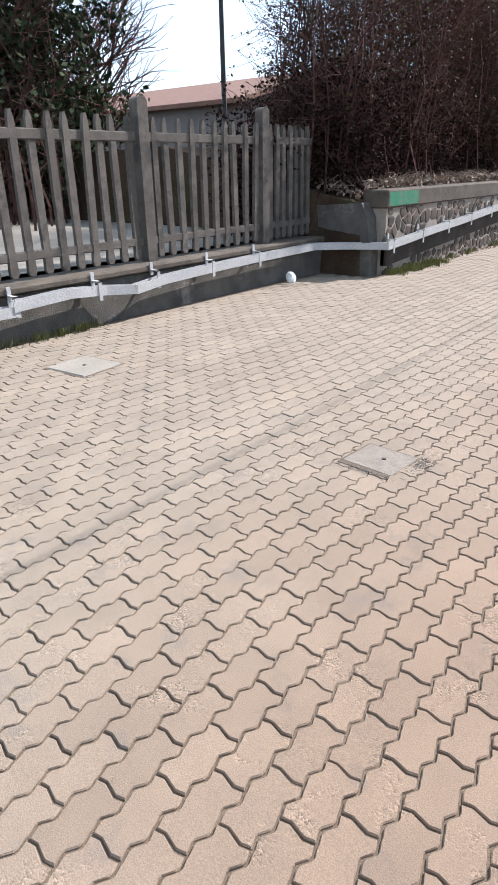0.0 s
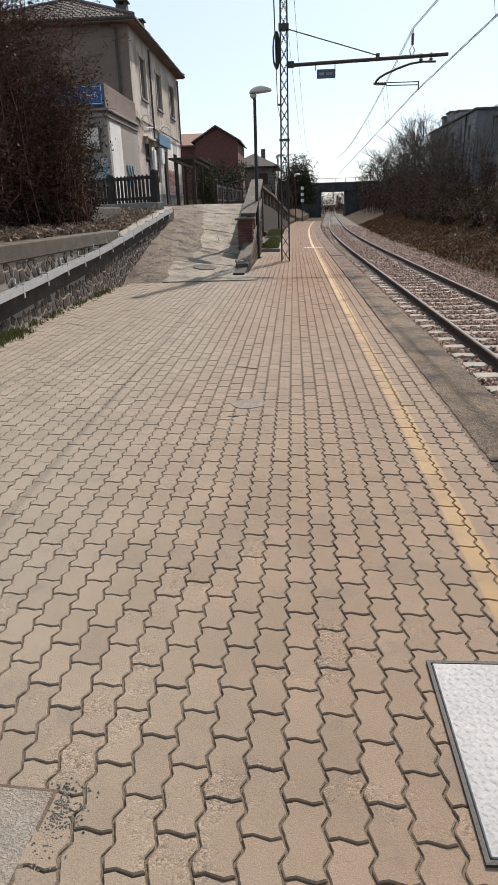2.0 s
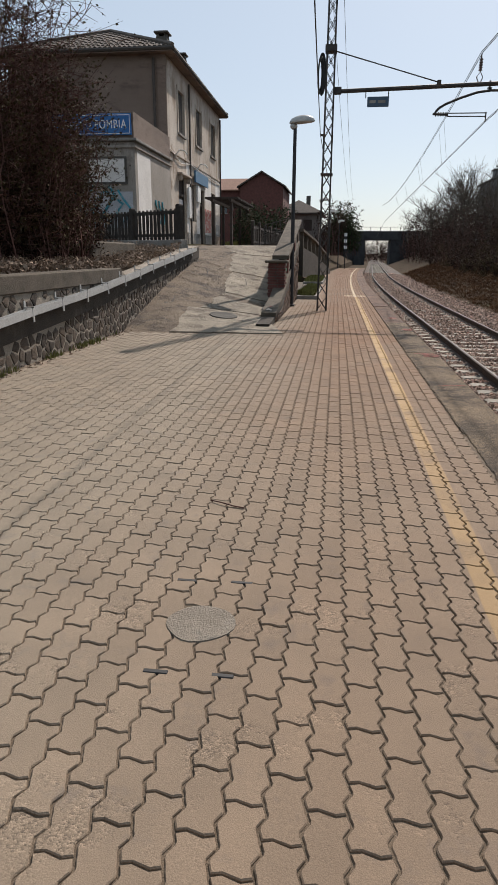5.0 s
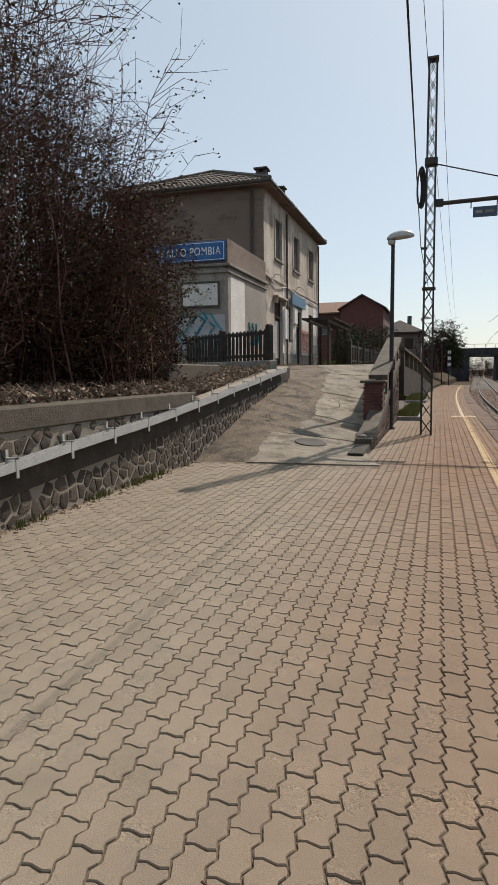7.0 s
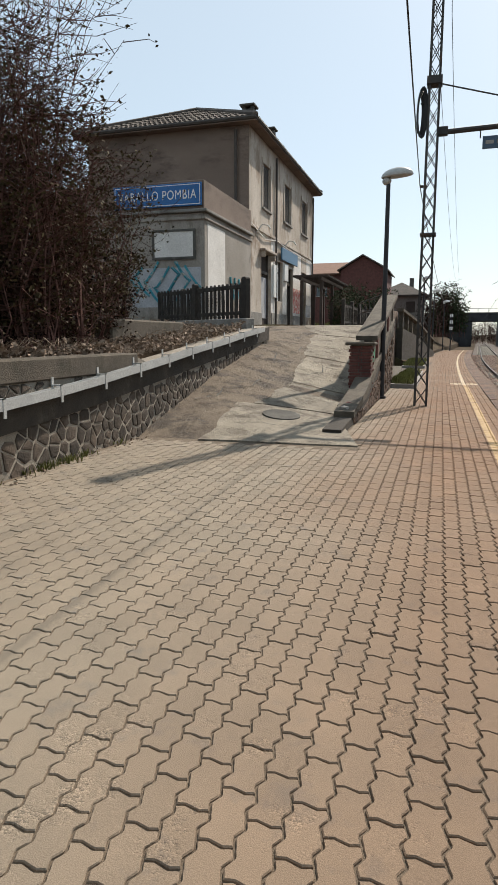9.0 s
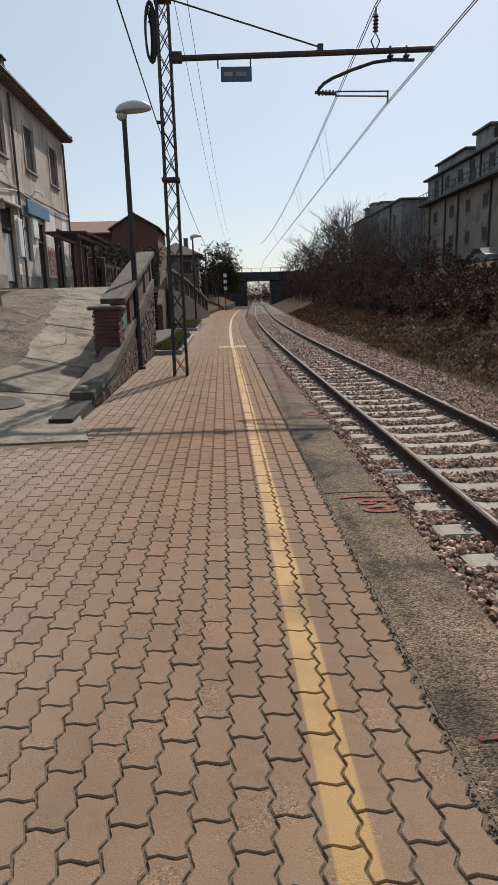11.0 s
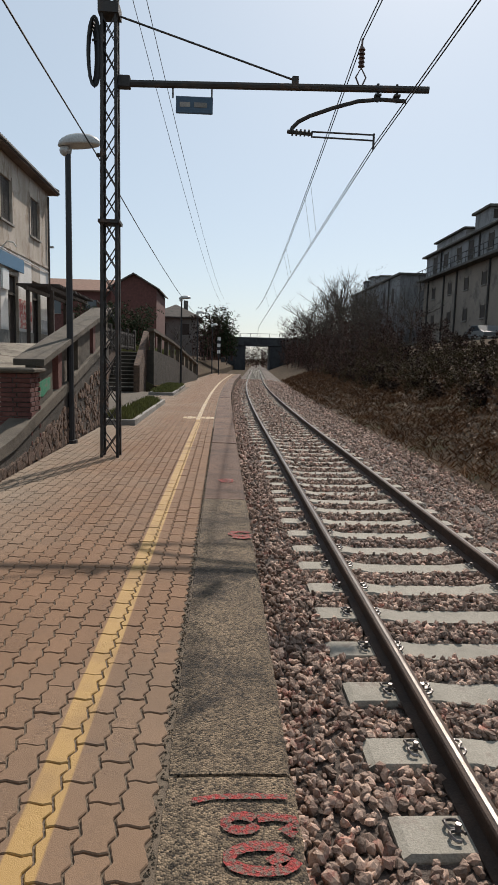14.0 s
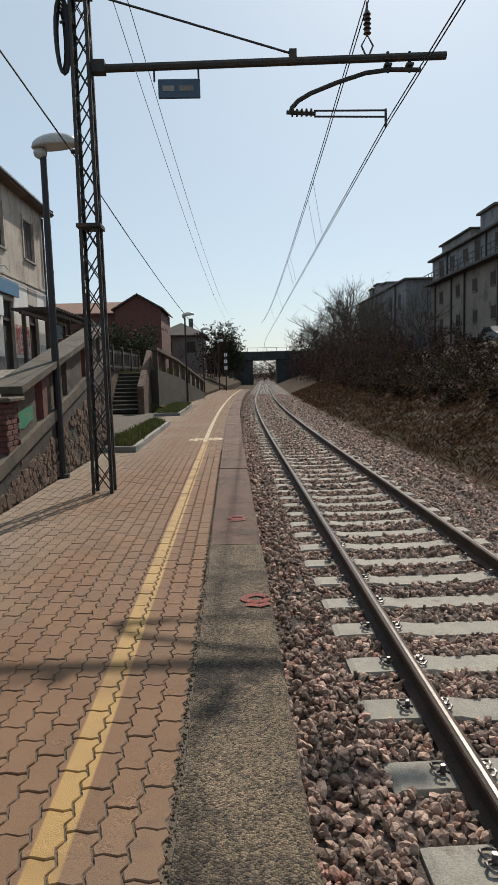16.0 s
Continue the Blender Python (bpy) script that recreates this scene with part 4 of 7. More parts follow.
# ---- platform lamps ----
def platform_lamp(x, y, h, group="platform lamps"):
    t = thing("platform_lamp", "dark slender lamp post with a domed grey lantern on the platform", "lamp post", group, (x, y, 0))
    part("post", tubed([(0, 0, 0), (0, 0, 1.2), (0, 0, h)], 0.075, 10, 0.05), M_POLE, t)
    part("base_collar", tubed([(0, 0, -0.01), (0, 0, 0.06)], 0.12, 10), M_POLE, t)
    b = bmesh.new()
    bmesh.ops.create_uvsphere(b, u_segments=16, v_segments=10, radius=1)
    for v in b.verts:
        k = (v.co.x + 1) / 2
        v.co = Vector((v.co.x * 0.38 + 0.20, v.co.y * (0.21 - 0.05 * k), max(v.co.z, -0.25) * (0.19 if v.co.z > 0 else 0.09) + 0.05 * k))
    part("lantern_hood", b, M_LAMP_GLASS, t, "domed grey hood", True).location = (0, 0, h + 0.1)
    b = bmesh.new()
    bmesh.ops.create_uvsphere(b, u_segments=12, v_segments=8, radius=1)
    for v in b.verts:
        v.co = Vector((v.co.x * 0.11 - 0.04, v.co.y * 0.10, v.co.z * 0.10))
    part("lantern_neck", b, M_LAMP_GLASS, t, "", True).location = (0, 0, h + 0.02)
    return t


platform_lamp(-3.08, 24.75, 5.22)
for (x, y) in ((-3.3 + bend(54), 53.5), (-3.3 + bend(68), 66), (-3.2 + bend(84), 84)):
    platform_lamp(x, y, 5.25)


# ---- station building ----
def wall_cells(us, zs, holes, put):
    """Fills the cells between break lines except the holes."""
    for u0, u1 in zip(us, us[1:]):
        for z0, z1 in zip(zs, zs[1:]):
            uc, zc = (u0 + u1) / 2, (z0 + z1) / 2
            if not any(a < uc < b and c < zc < d for a, b, c, d in holes):
                put(u0, u1, z0, z1)


def tile_ribs(origin, eave_dir, up_dir, width, left_top, right_top, pitch=0.21):
    """Roof slope of rounded tile rows: an eave of some width and a top edge from left_top to right_top, as lengths along the eave; up_dir reaches the ridge."""
    v, f = [], []
    origin, e, u = Vector(origin), Vector(eave_dir), Vector(up_dir)
    nrm = e.cross(u).normalized()
    if nrm.z < 0:
        nrm = -nrm
    n = int(width / pitch)
    for i in range(n):
        a = (i + 0.5) * width / n
        top = 1.0
        if a < left_top:
            top = a / left_top
        elif a > right_top:
            top = (width - a) / (width - right_top)
        if top < 0.04:
            continue
        rows = max(1, int(u.length * top / 0.42))
        for k in range(rows):
            t0, t1 = top * k / rows, top * (k + 1) / rows
            base = len(v)
            for t, lift, wd in ((t0, 0.035, 0.5), (t1, 0.0, 0.42)):
                for dx, dz in ((-wd, 0), (-wd * 0.5, 0.055), (wd * 0.5, 0.055), (wd, 0)):
                    v.append(origin + e * (a + dx * pitch * 1.9 * 0.5) + u * t + nrm * (dz + lift))
            for q in range(3):
                f.append((base + q, base + q + 1, base + q + 5, base + q + 4))
            f.append((base, base + 1, base + 2, base + 3))
    return v, f


station = thing("station_building", "two-storey station house of stained cream plaster, shutters closed", "building")
HX0, HX1, HY0, HY1, HZ0, HZ1 = -16.1, -9.13, 33.1, 45.8, 1.6, 9.55
wins = [(35.1, 36.35, 6.9, 8.7), (38.9, 40.3, 6.95, 8.68), (42.8, 44.2, 7.0, 8.72)]
lows = [(34.95, 36.5, 2.0, 5.1), (37.4, 38.7, 3.2, 5.0), (39.6, 40.9, 2.0, 4.9), (42.9, 44.2, 2.0, 5.0)]
holes = wins + lows
us = sorted({HY0, HY1, *[h[0] for h in holes], *[h[1] for h in holes]})
zs = sorted({HZ0, HZ1, *[h[2] for h in holes], *[h[3] for h in holes]})
b = bmesh.new()
wall_cells(us, zs, holes, lambda u0, u1, z0, z1: box(b, HX1 - 0.35, HX1, u0, u1, z0, z1))
bmesh.ops.remove_doubles(b, verts=b.verts, dist=0.0005)
part("front_wall", b, M_PLASTER, station, "cream plaster wall with rust-brown stains")
# side and back walls take the plaster that is darkened for shade
part("side_wall", boxed(HX0, HX1 - 0.352, HY0, HY0 + 0.3, HZ0, HZ1), M_PLASTER_SHADED, station, "grey-beige plaster wall, darkened in colour for its shaded side")
part("corner_strip", boxed(HX1 - 0.36, HX1 + 0.02, HY0 - 0.02, HY0 + 0.02, HZ0, HZ1), M_PLASTER_SHADED, station)
part("side_wall", boxed(HX0, HX1 - 0.352, HY1 - 0.3, HY1, HZ0, HZ1), M_PLASTER_SHADED, station)
part("back_wall", boxed(HX0, HX0 + 0.3, HY0 + 0.3, HY1 - 0.3, HZ0, HZ1), M_PLASTER_SHADED, station)
part("plinth", boxed(HX1 + 0.002, HX1 + 0.05, HY0, 34.9, HZ0, 2.55, 0.01), M_CONC, station)
part("plinth", boxed(HX1 + 0.002, HX1 + 0.05, 36.55, 39.55, HZ0, 2.6, 0.01), M_CONC, station)
part("plinth", boxed(HX1 + 0.002, HX1 + 0.05, 40.95, 42.85, HZ0, 2.6, 0.01), M_CONC, station)
part("string_course", boxed(HX1 + 0.002, HX1 + 0.06, HY0, HY1, 5.86, 5.98, 0.015), M_PLASTER, station)
part("white_ground_floor", boxed(HX1 + 0.001, HX1 + 0.006, 40.95, 42.85, 2.62, 5.85), M_WHITE_PL, station)
part("white_ground_floor", boxed(HX1 + 0.001, HX1 + 0.006, 36.55, 37.38, 2.62, 5.85), M_WHITE_PL, station)
part("white_ground_floor", boxed(HX1 + 0.001, HX1 + 0.006, 38.72, 39.58, 2.62, 5.85), M_WHITE_PL, station)
part("white_ground_floor", boxed(HX1 + 0.001, HX1 + 0.006, 44.22, 45.75, 2.62, 5.85), M_WHITE_PL, station)
for a, c, z0, z1 in wins:
    w = part("window", boxed(HX1 - 0.24, HX1 - 0.2, a, c, z0, z1), M_GLASS, station, "upper window with closed shutters")
    for q in range(2):
        s0 = a + (c - a) * q / 2 + 0.02
        s1 = a + (c - a) * (q + 1) / 2 - 0.02
        sb = boxed(HX1 - 0.14, HX1 - 0.09, s0, s1, z0 + 0.02, z1 - 0.02)
        for k in range(14):
            zz = z0 + 0.1 + (z1 - z0 - 0.2) * k / 13
            box(sb, HX1 - 0.09, HX1 - 0.07, s0 + 0.06, s1 - 0.06, zz, zz + 0.05)
        part("shutter", sb, M_SHUTTER, w, "grey-brown slatted shutter")
    part("sill", boxed(HX1 - 0.1, HX1 + 0.09, a - 0.12, c + 0.12, z0 - 0.09, z0, 0.01), M_CONC, w)
    for u0, u1 in ((a - 0.14, a), (c, c + 0.14)):
        part("surround", boxed(HX1 + 0.001, HX1 + 0.035, u0, u1, z0, z1 + 0.14), M_PLASTER, w)
for k, (a, c, z0, z1) in enumerate(lows):
    d = part("door" if z0 < 2.5 else "window", boxed(HX1 - 0.24, HX1 - 0.18, a, c, z0, z1), M_WOOD_DARK if z0 < 2.5 else M_WHITE, station, "dark boarded door" if z0 < 2.5 else "boarded white window")
    part("frame", boxed(HX1 - 0.18, HX1 - 0.12, a, a + 0.1, z0, z1), M_SHUTTER, d)
    part("frame", boxed(HX1 - 0.18, HX1 - 0.12, c - 0.1, c, z0, z1), M_SHUTTER, d)
    part("transom", boxed(HX1 - 0.18, HX1 - 0.11, a + 0.1, c - 0.1, z0 + (z1 - z0) * 0.72, z0 + (z1 - z0) * 0.76), M_SHUTTER, d)
part("door_board", boxed(HX1 - 0.178, HX1 - 0.15, 35.1, 36.3, 2.35, 4.1), M_GREY_PAINT, station, "pale grey board")
b = boxed(HX1 - 0.1, HX1 + 0.25, 34.7, 36.7, 5.1, 5.2, 0.02)
for yy in (34.85, 36.55):
    box(b, HX1, HX1 + 0.2, yy - 0.06, yy + 0.06, 4.85, 5.1, 0.02)
part("door_hood", b, M_PLASTER, station, "small moulded hood over the door")
part("facade_sign", boxed(HX1 + 0.08, HX1 + 0.16, 38.0, 41.3, 5.1, 5.65, 0.01), M_BLUE_PALE, station, "faded blue sign board")
part("notice_board", boxed(HX1 + 0.02, HX1 + 0.10, 36.7, 37.35, 3.3, 4.75, 0.01), M_WHITE, station, "white notice board")
part("notice_board", boxed(HX1 + 0.02, HX1 + 0.10, 38.75, 39.5, 4.2, 5.0, 0.01), M_WHITE, station, "white notice board")
part("graffiti", boxed(HX1 + 0.007, HX1 + 0.010, 41.0, 42.8, 2.75, 4.0), M_PINK, station, "faded red graffiti")
part("grey_patch", boxed(HX1 + 0.007, HX1 + 0.010, 44.3, 45.6, 2.65, 3.3), M_GREY_PAINT, station)
part("wall_cable", tubed([(HX1 + 0.04, 33.3, 6.0), (HX1 + 0.06, 35.3, 5.62), (HX1 + 0.05, 37.4, 5.85), (HX1 + 0.06, 39.5, 5.75), (HX1 + 0.05, 45.7, 5.7)], 0.025, 5), M_WHITE_PL, station)
for y in (34.2, 38.9):
    part("wall_lamp", tubed([(HX1, y, 5.75), (HX1 + 0.25, y, 6.05), (HX1 + 0.5, y, 6.0), (HX1 + 0.6, y, 5.85)], 0.035, 6), M_WHITE_PL, station, "small curved wall lamp")
for y, x in ((37.2, HX1 + 0.07), (45.6, HX1 + 0.07)):
    part("downpipe", tubed([(x, y, 2.0), (x, y, 9.35)], 0.05, 8), M_SHUTTER, station)
part("downpipe", tubed([(HX1 - 0.5, HY0 - 0.08, 2.0), (HX1 - 0.5, HY0 - 0.08, 9.4)], 0.06, 8), M_SHUTTER, station, "dark downpipe at the corner")
# eaves and hipped roof
E0 = 0.42
part("soffit", boxed(HX0 - E0, HX1 + E0, HY0 - E0, HY1 + E0, 9.55, 9.68), M_PLASTER_SHADED, station)
b = bmesh.new()
for (p, q) in (((HX1 + E0, HY0 - E0), (HX1 + E0, HY1 + E0)), ((HX1 + E0, HY0 - E0), (HX0 - E0, HY0 - E0))):
    tube(b, [(*p, 9.66), (*q, 9.66)], 0.08, 7)
part("gutter", b, M_SHUTTER, station, "dark metal gutter")
RZ, RX = 11.45, (HX0 + HX1) / 2
RY0, RY1 = 36.6, 42.3
ez = 9.68
L = HY1 - HY0 + 2 * E0
W = HX1 - HX0 + 2 * E0
vv, ff = [], []
for vs, fs in (
    tile_ribs((HX1 + E0, HY0 - E0, ez), (0, 1, 0), (RX - HX1 - E0, 0, RZ - ez), L, RY0 - HY0 + E0, RY1 - HY0 + E0),
    tile_ribs((HX0 - E0, HY0 - E0, ez), (0, 1, 0), (RX - HX0 + E0, 0, RZ - ez), L, RY0 - HY0 + E0, RY1 - HY0 + E0),
    tile_ribs((HX0 - E0, HY0 - E0, ez), (1, 0, 0), (0, RY0 - HY0 + E0, RZ - ez), W, W / 2, W / 2),
    tile_ribs((HX0 - E0, HY1 + E0, ez), (1, 0, 0), (0, RY1 - HY1 - E0, RZ - ez), W, W / 2, W / 2),
):
    k = len(vv)
    vv += vs
    ff += [tuple(i + k for i in q) for q in fs]
roof = rod("roof", [(HX0 - E0, HY0 - E0, ez), (HX1 + E0, HY0 - E0, ez), (HX1 + E0, HY1 + E0, ez), (HX0 - E0, HY1 + E0, ez), (RX, RY0, RZ), (RX, RY1, RZ)], [(0, 1, 4), (1, 2, 5, 4), (2, 3, 5), (3, 0, 4, 5), (3, 2, 1, 0)], M_TILE, station, "hipped roof of dark clay tiles")
tagged(rod("roof_tiles", vv, ff, M_TILE, roof), "rows of dark clay tiles", kind="stuff")
b = tubed([(RX, RY0, RZ + 0.06), (RX, RY1, RZ + 0.06)], 0.11, 7)
for sx, sy, ry in ((HX1 + E0, HY0 - E0, RY0), (HX0 - E0, HY0 - E0, RY0), (HX1 + E0, HY1 + E0, RY1)):
    tube(b, [(sx, sy, ez + 0.08), (RX, ry, RZ + 0.06)], 0.10, 6)
part("ridge_tiles", b, M_TILE, roof)
for (x, y, z, w, h) in ((-9.75, 35.2, 9.95, 0.5, 0.8), (-9.55, 37.8, 9.85, 0.46, 0.75)):
    c = part("chimney", boxed(x - w / 2, x + w / 2, y - w / 2, y + w / 2, z, z + h, 0.02), M_CONC_DARK, station, "dark chimney")
    part("chimney_cap", boxed(x - w * 0.65, x + w * 0.65, y - w * 0.65, y + w * 0.65, z + h + 0.12, z + h + 0.2, 0.02), M_CONC_DARK, c)
    for s in (-1, 1):
        part("cap_leg", boxed(x + s * w * 0.35 - 0.06, x + s * w * 0.35 + 0.06, y - w * 0.4, y + w * 0.4, z + h, z + h + 0.12), M_CONC_DARK, c)

# flat-roofed annexe with the name board
AX0, AX1, AY0, AY1 = -14.2, -9.02, 27.92, 33.07
annexe = thing("station_annexe", "low flat-roofed plaster annexe of the station", "building")
part("wall", boxed(AX0, AX1, AY0, AY1, 1.6, 5.42, 0.02), M_ANNEXE, annexe)
part("cornice", boxed(AX0 - 0.1, AX1 + 0.12, AY0 - 0.12, AY1, 5.42, 5.52, 0.02), M_CONC, annexe, "moulded cornice")
part("cornice_step", boxed(AX0 - 0.05, AX1 + 0.06, AY0 - 0.06, AY1, 5.2, 5.3, 0.02), M_ANNEXE, annexe)
part("roof_parapet", boxed(AX0, AX1 - 0.01, AY0 + 0.01, AY1, 5.52, 6.40, 0.02), M_PLASTER_SHADED, annexe, "stained roof parapet")
part("blank_panel", boxed(-10.75, -9.4, AY0 - 0.03, AY0 - 0.002, 4.08, 4.86), M_WHITE_PL, annexe, "white blocked window")
for x0, x1, z0, z1 in ((-10.83, -9.32, 4.86, 4.93), (-10.83, -9.32, 4.0, 4.08), (-10.83, -10.75, 4.08, 4.86), (-9.4, -9.32, 4.08, 4.86)):
    part("panel_frame", boxed(x0, x1, AY0 - 0.05, AY0 - 0.002, z0, z1), M_CONC_DARK, annexe)
for k in range(7):
    cxg = -11.6 + 0.36 * k
    b = bmesh.new()
    tube(b, [(cxg + 0.28 * math.sin(q * 0.9 + k), AY0 - 0.012, 2.75 + 0.18 * q + 0.12 * math.sin(k * 2 + q * 1.7)) for q in range(7)], 0.05, 4)
    part("graffiti", b, M_TEAL, annexe, "teal graffiti")
part("graffiti", boxed(-11.6, -9.15, AY0 - 0.008, AY0 - 0.002, 2.5, 3.75), M_GREY_PAINT, annexe, "overpainted patch")
part("white_patch", boxed(AX1 + 0.002, AX1 + 0.008, 28.2, 29.9, 2.0, 5.1), M_WHITE_PL, annexe)
for k in range(3):
    part("graffiti", tubed([(AX1 + 0.015, 30.6 + 0.5 * k + 0.2 * math.sin(q), 2.8 + 0.17 * q) for q in range(6)], 0.05, 4), M_TEAL, annexe, "teal graffiti")

sign = thing("station_sign", "blue enamel station name board with white letters on the annexe", "sign")
SX0, SX1, SZ0, SZ1 = -12.15, -9.08, 5.62, 6.32
part("board", boxed(SX0, SX1, AY0 - 0.06, AY0 - 0.02, SZ0, SZ1, 0.012), M_BLUE, sign)
for x0, x1, z0, z1 in ((SX0 + 0.05, SX1 - 0.05, SZ1 - 0.065, SZ1 - 0.045), (SX0 + 0.05, SX1 - 0.05, SZ0 + 0.045, SZ0 + 0.065), (SX0 + 0.05, SX0 + 0.07, SZ0 + 0.05, SZ1 - 0.05), (SX1 - 0.07, SX1 - 0.05, SZ0 + 0.05, SZ1 - 0.05)):
    part("border", boxed(x0, x1, AY0 - 0.065, AY0 - 0.058, z0, z1), M_WHITE, sign, "white border line")
cu = bpy.data.curves.new("lettering", "FONT")
cu.body, cu.size, cu.extrude, cu.align_x, cu.align_y, cu.space_character = "VARALLO POMBIA", 0.40, 0.004, "CENTER", "CENTER", 1.12
tx = new("lettering_curve", cu)
bpy.context.view_layer.update()
dg = bpy.context.evaluated_depsgraph_get()
me = bpy.data.meshes.new_from_object(tx.evaluated_get(dg))
bpy.data.objects.remove(tx)
me.materials.clear()
me.materials.append(M_WHITE)
xs_ = [v.co.x for v in me.vertices]
fit_w = 2.72 / (max(xs_) - min(xs_))
for v in me.vertices:
    v.co.x *= fit_w
lt = new("lettering", me)
lt.parent = sign
lt.matrix_local = pose((SX0 + SX1) / 2, AY0 - 0.066, (SZ0 + SZ1) / 2 - 0.01, 90, 0, 0)
tagged(lt, "white capital letters")

# picket fence and plinth in front of the annexe
fence2 = thing("garden_fence", "dark stained concrete picket fence before the annexe", "fence")
fence_post(fence2, -6.62, 24.55, 1.75, 3.08, -36, 0.2, M_FENCE_DARK)
fence_post(fence2, -8.6, 26.0, 1.95, 3.05, -36, 0.16, M_FENCE_DARK)
picket_panel(fence2, (-6.72, 24.63), (-8.52, 25.95), 2.02, 2.95, 11, M_FENCE_DARK, 0.125)
picket_panel(fence2, (-8.68, 26.05), (-10.4, 27.3), 2.02, 2.95, 11, M_FENCE_DARK, 0.125)
pl = tagged(part("fence_plinth", boxed(0, 4.9, -0.14, 0.14, 0, 0.5, 0.02), M_CONC), "grey concrete plinth under the garden fence", "plinth", kind="structure")
pl.matrix_world = pose(-6.45, 24.42, 1.52, 0, 0, 143.9)

# timber canopy beyond the building
canopy = thing("canopy", "dark timber pergola with slatted roof beside the station", "pergola")
for x, y in ((-8.5, 40.2), (-8.5, 43.4), (-8.5, 46.4), (-7.5, 40.2), (-7.5, 43.4), (-7.5, 46.4)):
    part("post", boxed(x - 0.07, x + 0.07, y - 0.07, y + 0.07, 1.9, 4.3), M_WOOD_DARK, canopy)
for x in (-8.5, -7.5):
    part("beam", boxed(x - 0.06, x + 0.06, 39.8, 46.9, 4.3, 4.45), M_WOOD_DARK, canopy)
for k in range(26):
    y = 39.9 + 0.27 * k
    part("slat", boxed(-8.9, -7.1, y, y + 0.09, 4.45, 4.55), M_WOOD_DARK, canopy)

upper = thing("upper_fence", "grey concrete fence along the upper forecourt", "fence")
py = [36.8, 39.2, 41.6, 44.0, 46.4, 48.8, 51.2]
for y in py:
    fence_post(upper, -5.9 + 0.02 * (y - 36), y, 2.0, 3.2, 90, 0.18, M_FENCE_DARK)
for a, c in zip(py, py[1:]):
    picket_panel(upper, (-5.9 + 0.02 * (a - 36), a + 0.1), (-5.9 + 0.02 * (c - 36), c - 0.1), 2.05, 3.0, 9, M_FENCE_DARK, 0.09)

# stairs and sloping wall further along the platform
stairs = thing("stairs", "concrete stairs from the platform to the upper forecourt", "stairs", kind="structure")
for k in range(10):
    part("step", boxed(-5.75, -4.45, 43.0 + 0.3 * k, 46.3, 0.05 + 0.185 * k, 0.05 + 0.185 * (k + 1) - 0.041, 0.012), M_BAND, stairs)
    part("tread", boxed(-5.75, -4.45, 42.97 + 0.3 * k, 43.31 + 0.3 * k, 0.05 + 0.185 * (k + 1) - 0.04, 0.05 + 0.185 * (k + 1), 0.008), M_CONC_PALE, stairs, "pale worn stone tread")
part("stair_wall", extrude_poly([(42.6, -0.5), (42.6, 1.25), (46.3, 3.0), (46.3, -0.5)], "x", -4.43, -4.15), M_RUBBLE, stairs)
part("stair_wall", extrude_poly([(42.6, -0.5), (42.6, 0.9), (46.3, 2.7), (46.3, -0.5)], "x", -6.0, -5.78), M_RUBBLE, stairs)
path = tagged(part("landing", boxed(-5.95, -3.12, 28.95, 43.2, -0.6, 0.002), M_CONC_MID), "worn concrete landing before the stairs", "pavement", kind="structure")
terrace = thing("terrace_wall", "dark concrete retaining wall with thin railing below the forecourt", "wall", kind="structure")
pts_t = [(-3.3, 28.95), (-3.5, 31), (-5.1, 37), (-5.95, 43.0)]
for (ax, ay), (bx, by) in zip(pts_t, pts_t[1:]):
    ln = math.hypot(bx - ax, by - ay)
    an = math.degrees(math.atan2(by - ay, bx - ax))
    w = part("wall_section", boxed(0, ln, 0, 0.25, -0.5, 2.08), M_BAND, terrace)
    w.matrix_local = pose(ax, ay, 0, 0, 0, an)
    rb = bmesh.new()
    for zz in (2.55, 3.0):
        tube(rb, [(0, 0.12, zz), (ln, 0.12, zz)], 0.02, 6)
    k = 0.0
    while k < ln:
        tube(rb, [(k, 0.12, 2.05), (k, 0.12, 3.0)], 0.018, 6)
        k += 1.1
    part("railing", rb, M_STEEL_DARK, terrace, "thin dark steel railing").matrix_local = pose(ax, ay, 0, 0, 0, an)
slope_wall = thing("sloping_wall", "stone retaining wall with sloping concrete railing", "wall", kind="structure")
part("wall_body", extrude_poly([(44.2, -0.5), (44.2, 2.0), (50, 1.6), (60.5, 0.35), (60.5, -0.5)], "x", -3.95, -3.6), M_BAND, slope_wall)
part("top_rail", extrude_poly([(44.2, 2.95), (50, 2.5), (60.5, 1.2), (60.5, 1.32), (50, 2.63), (44.2, 3.1)], "x", -3.95, -3.6), M_CONC_MID, slope_wall)
for k in range(9):
    y = 44.6 + k * 1.95
    z = 2.0 - (y - 44.2) * 0.1
    part("baluster", boxed(-3.88, -3.66, y - 0.1, y + 0.1, z - 0.3, z + 0.98), M_CONC_MID, slope_wall)

slope_wall.matrix_world = Matrix.Translation((-3.77, 44.2, 0)) @ pose(0, 0, 0, 0, 0, -5.5) @ Matrix.Translation((3.5, -43.2, 0))

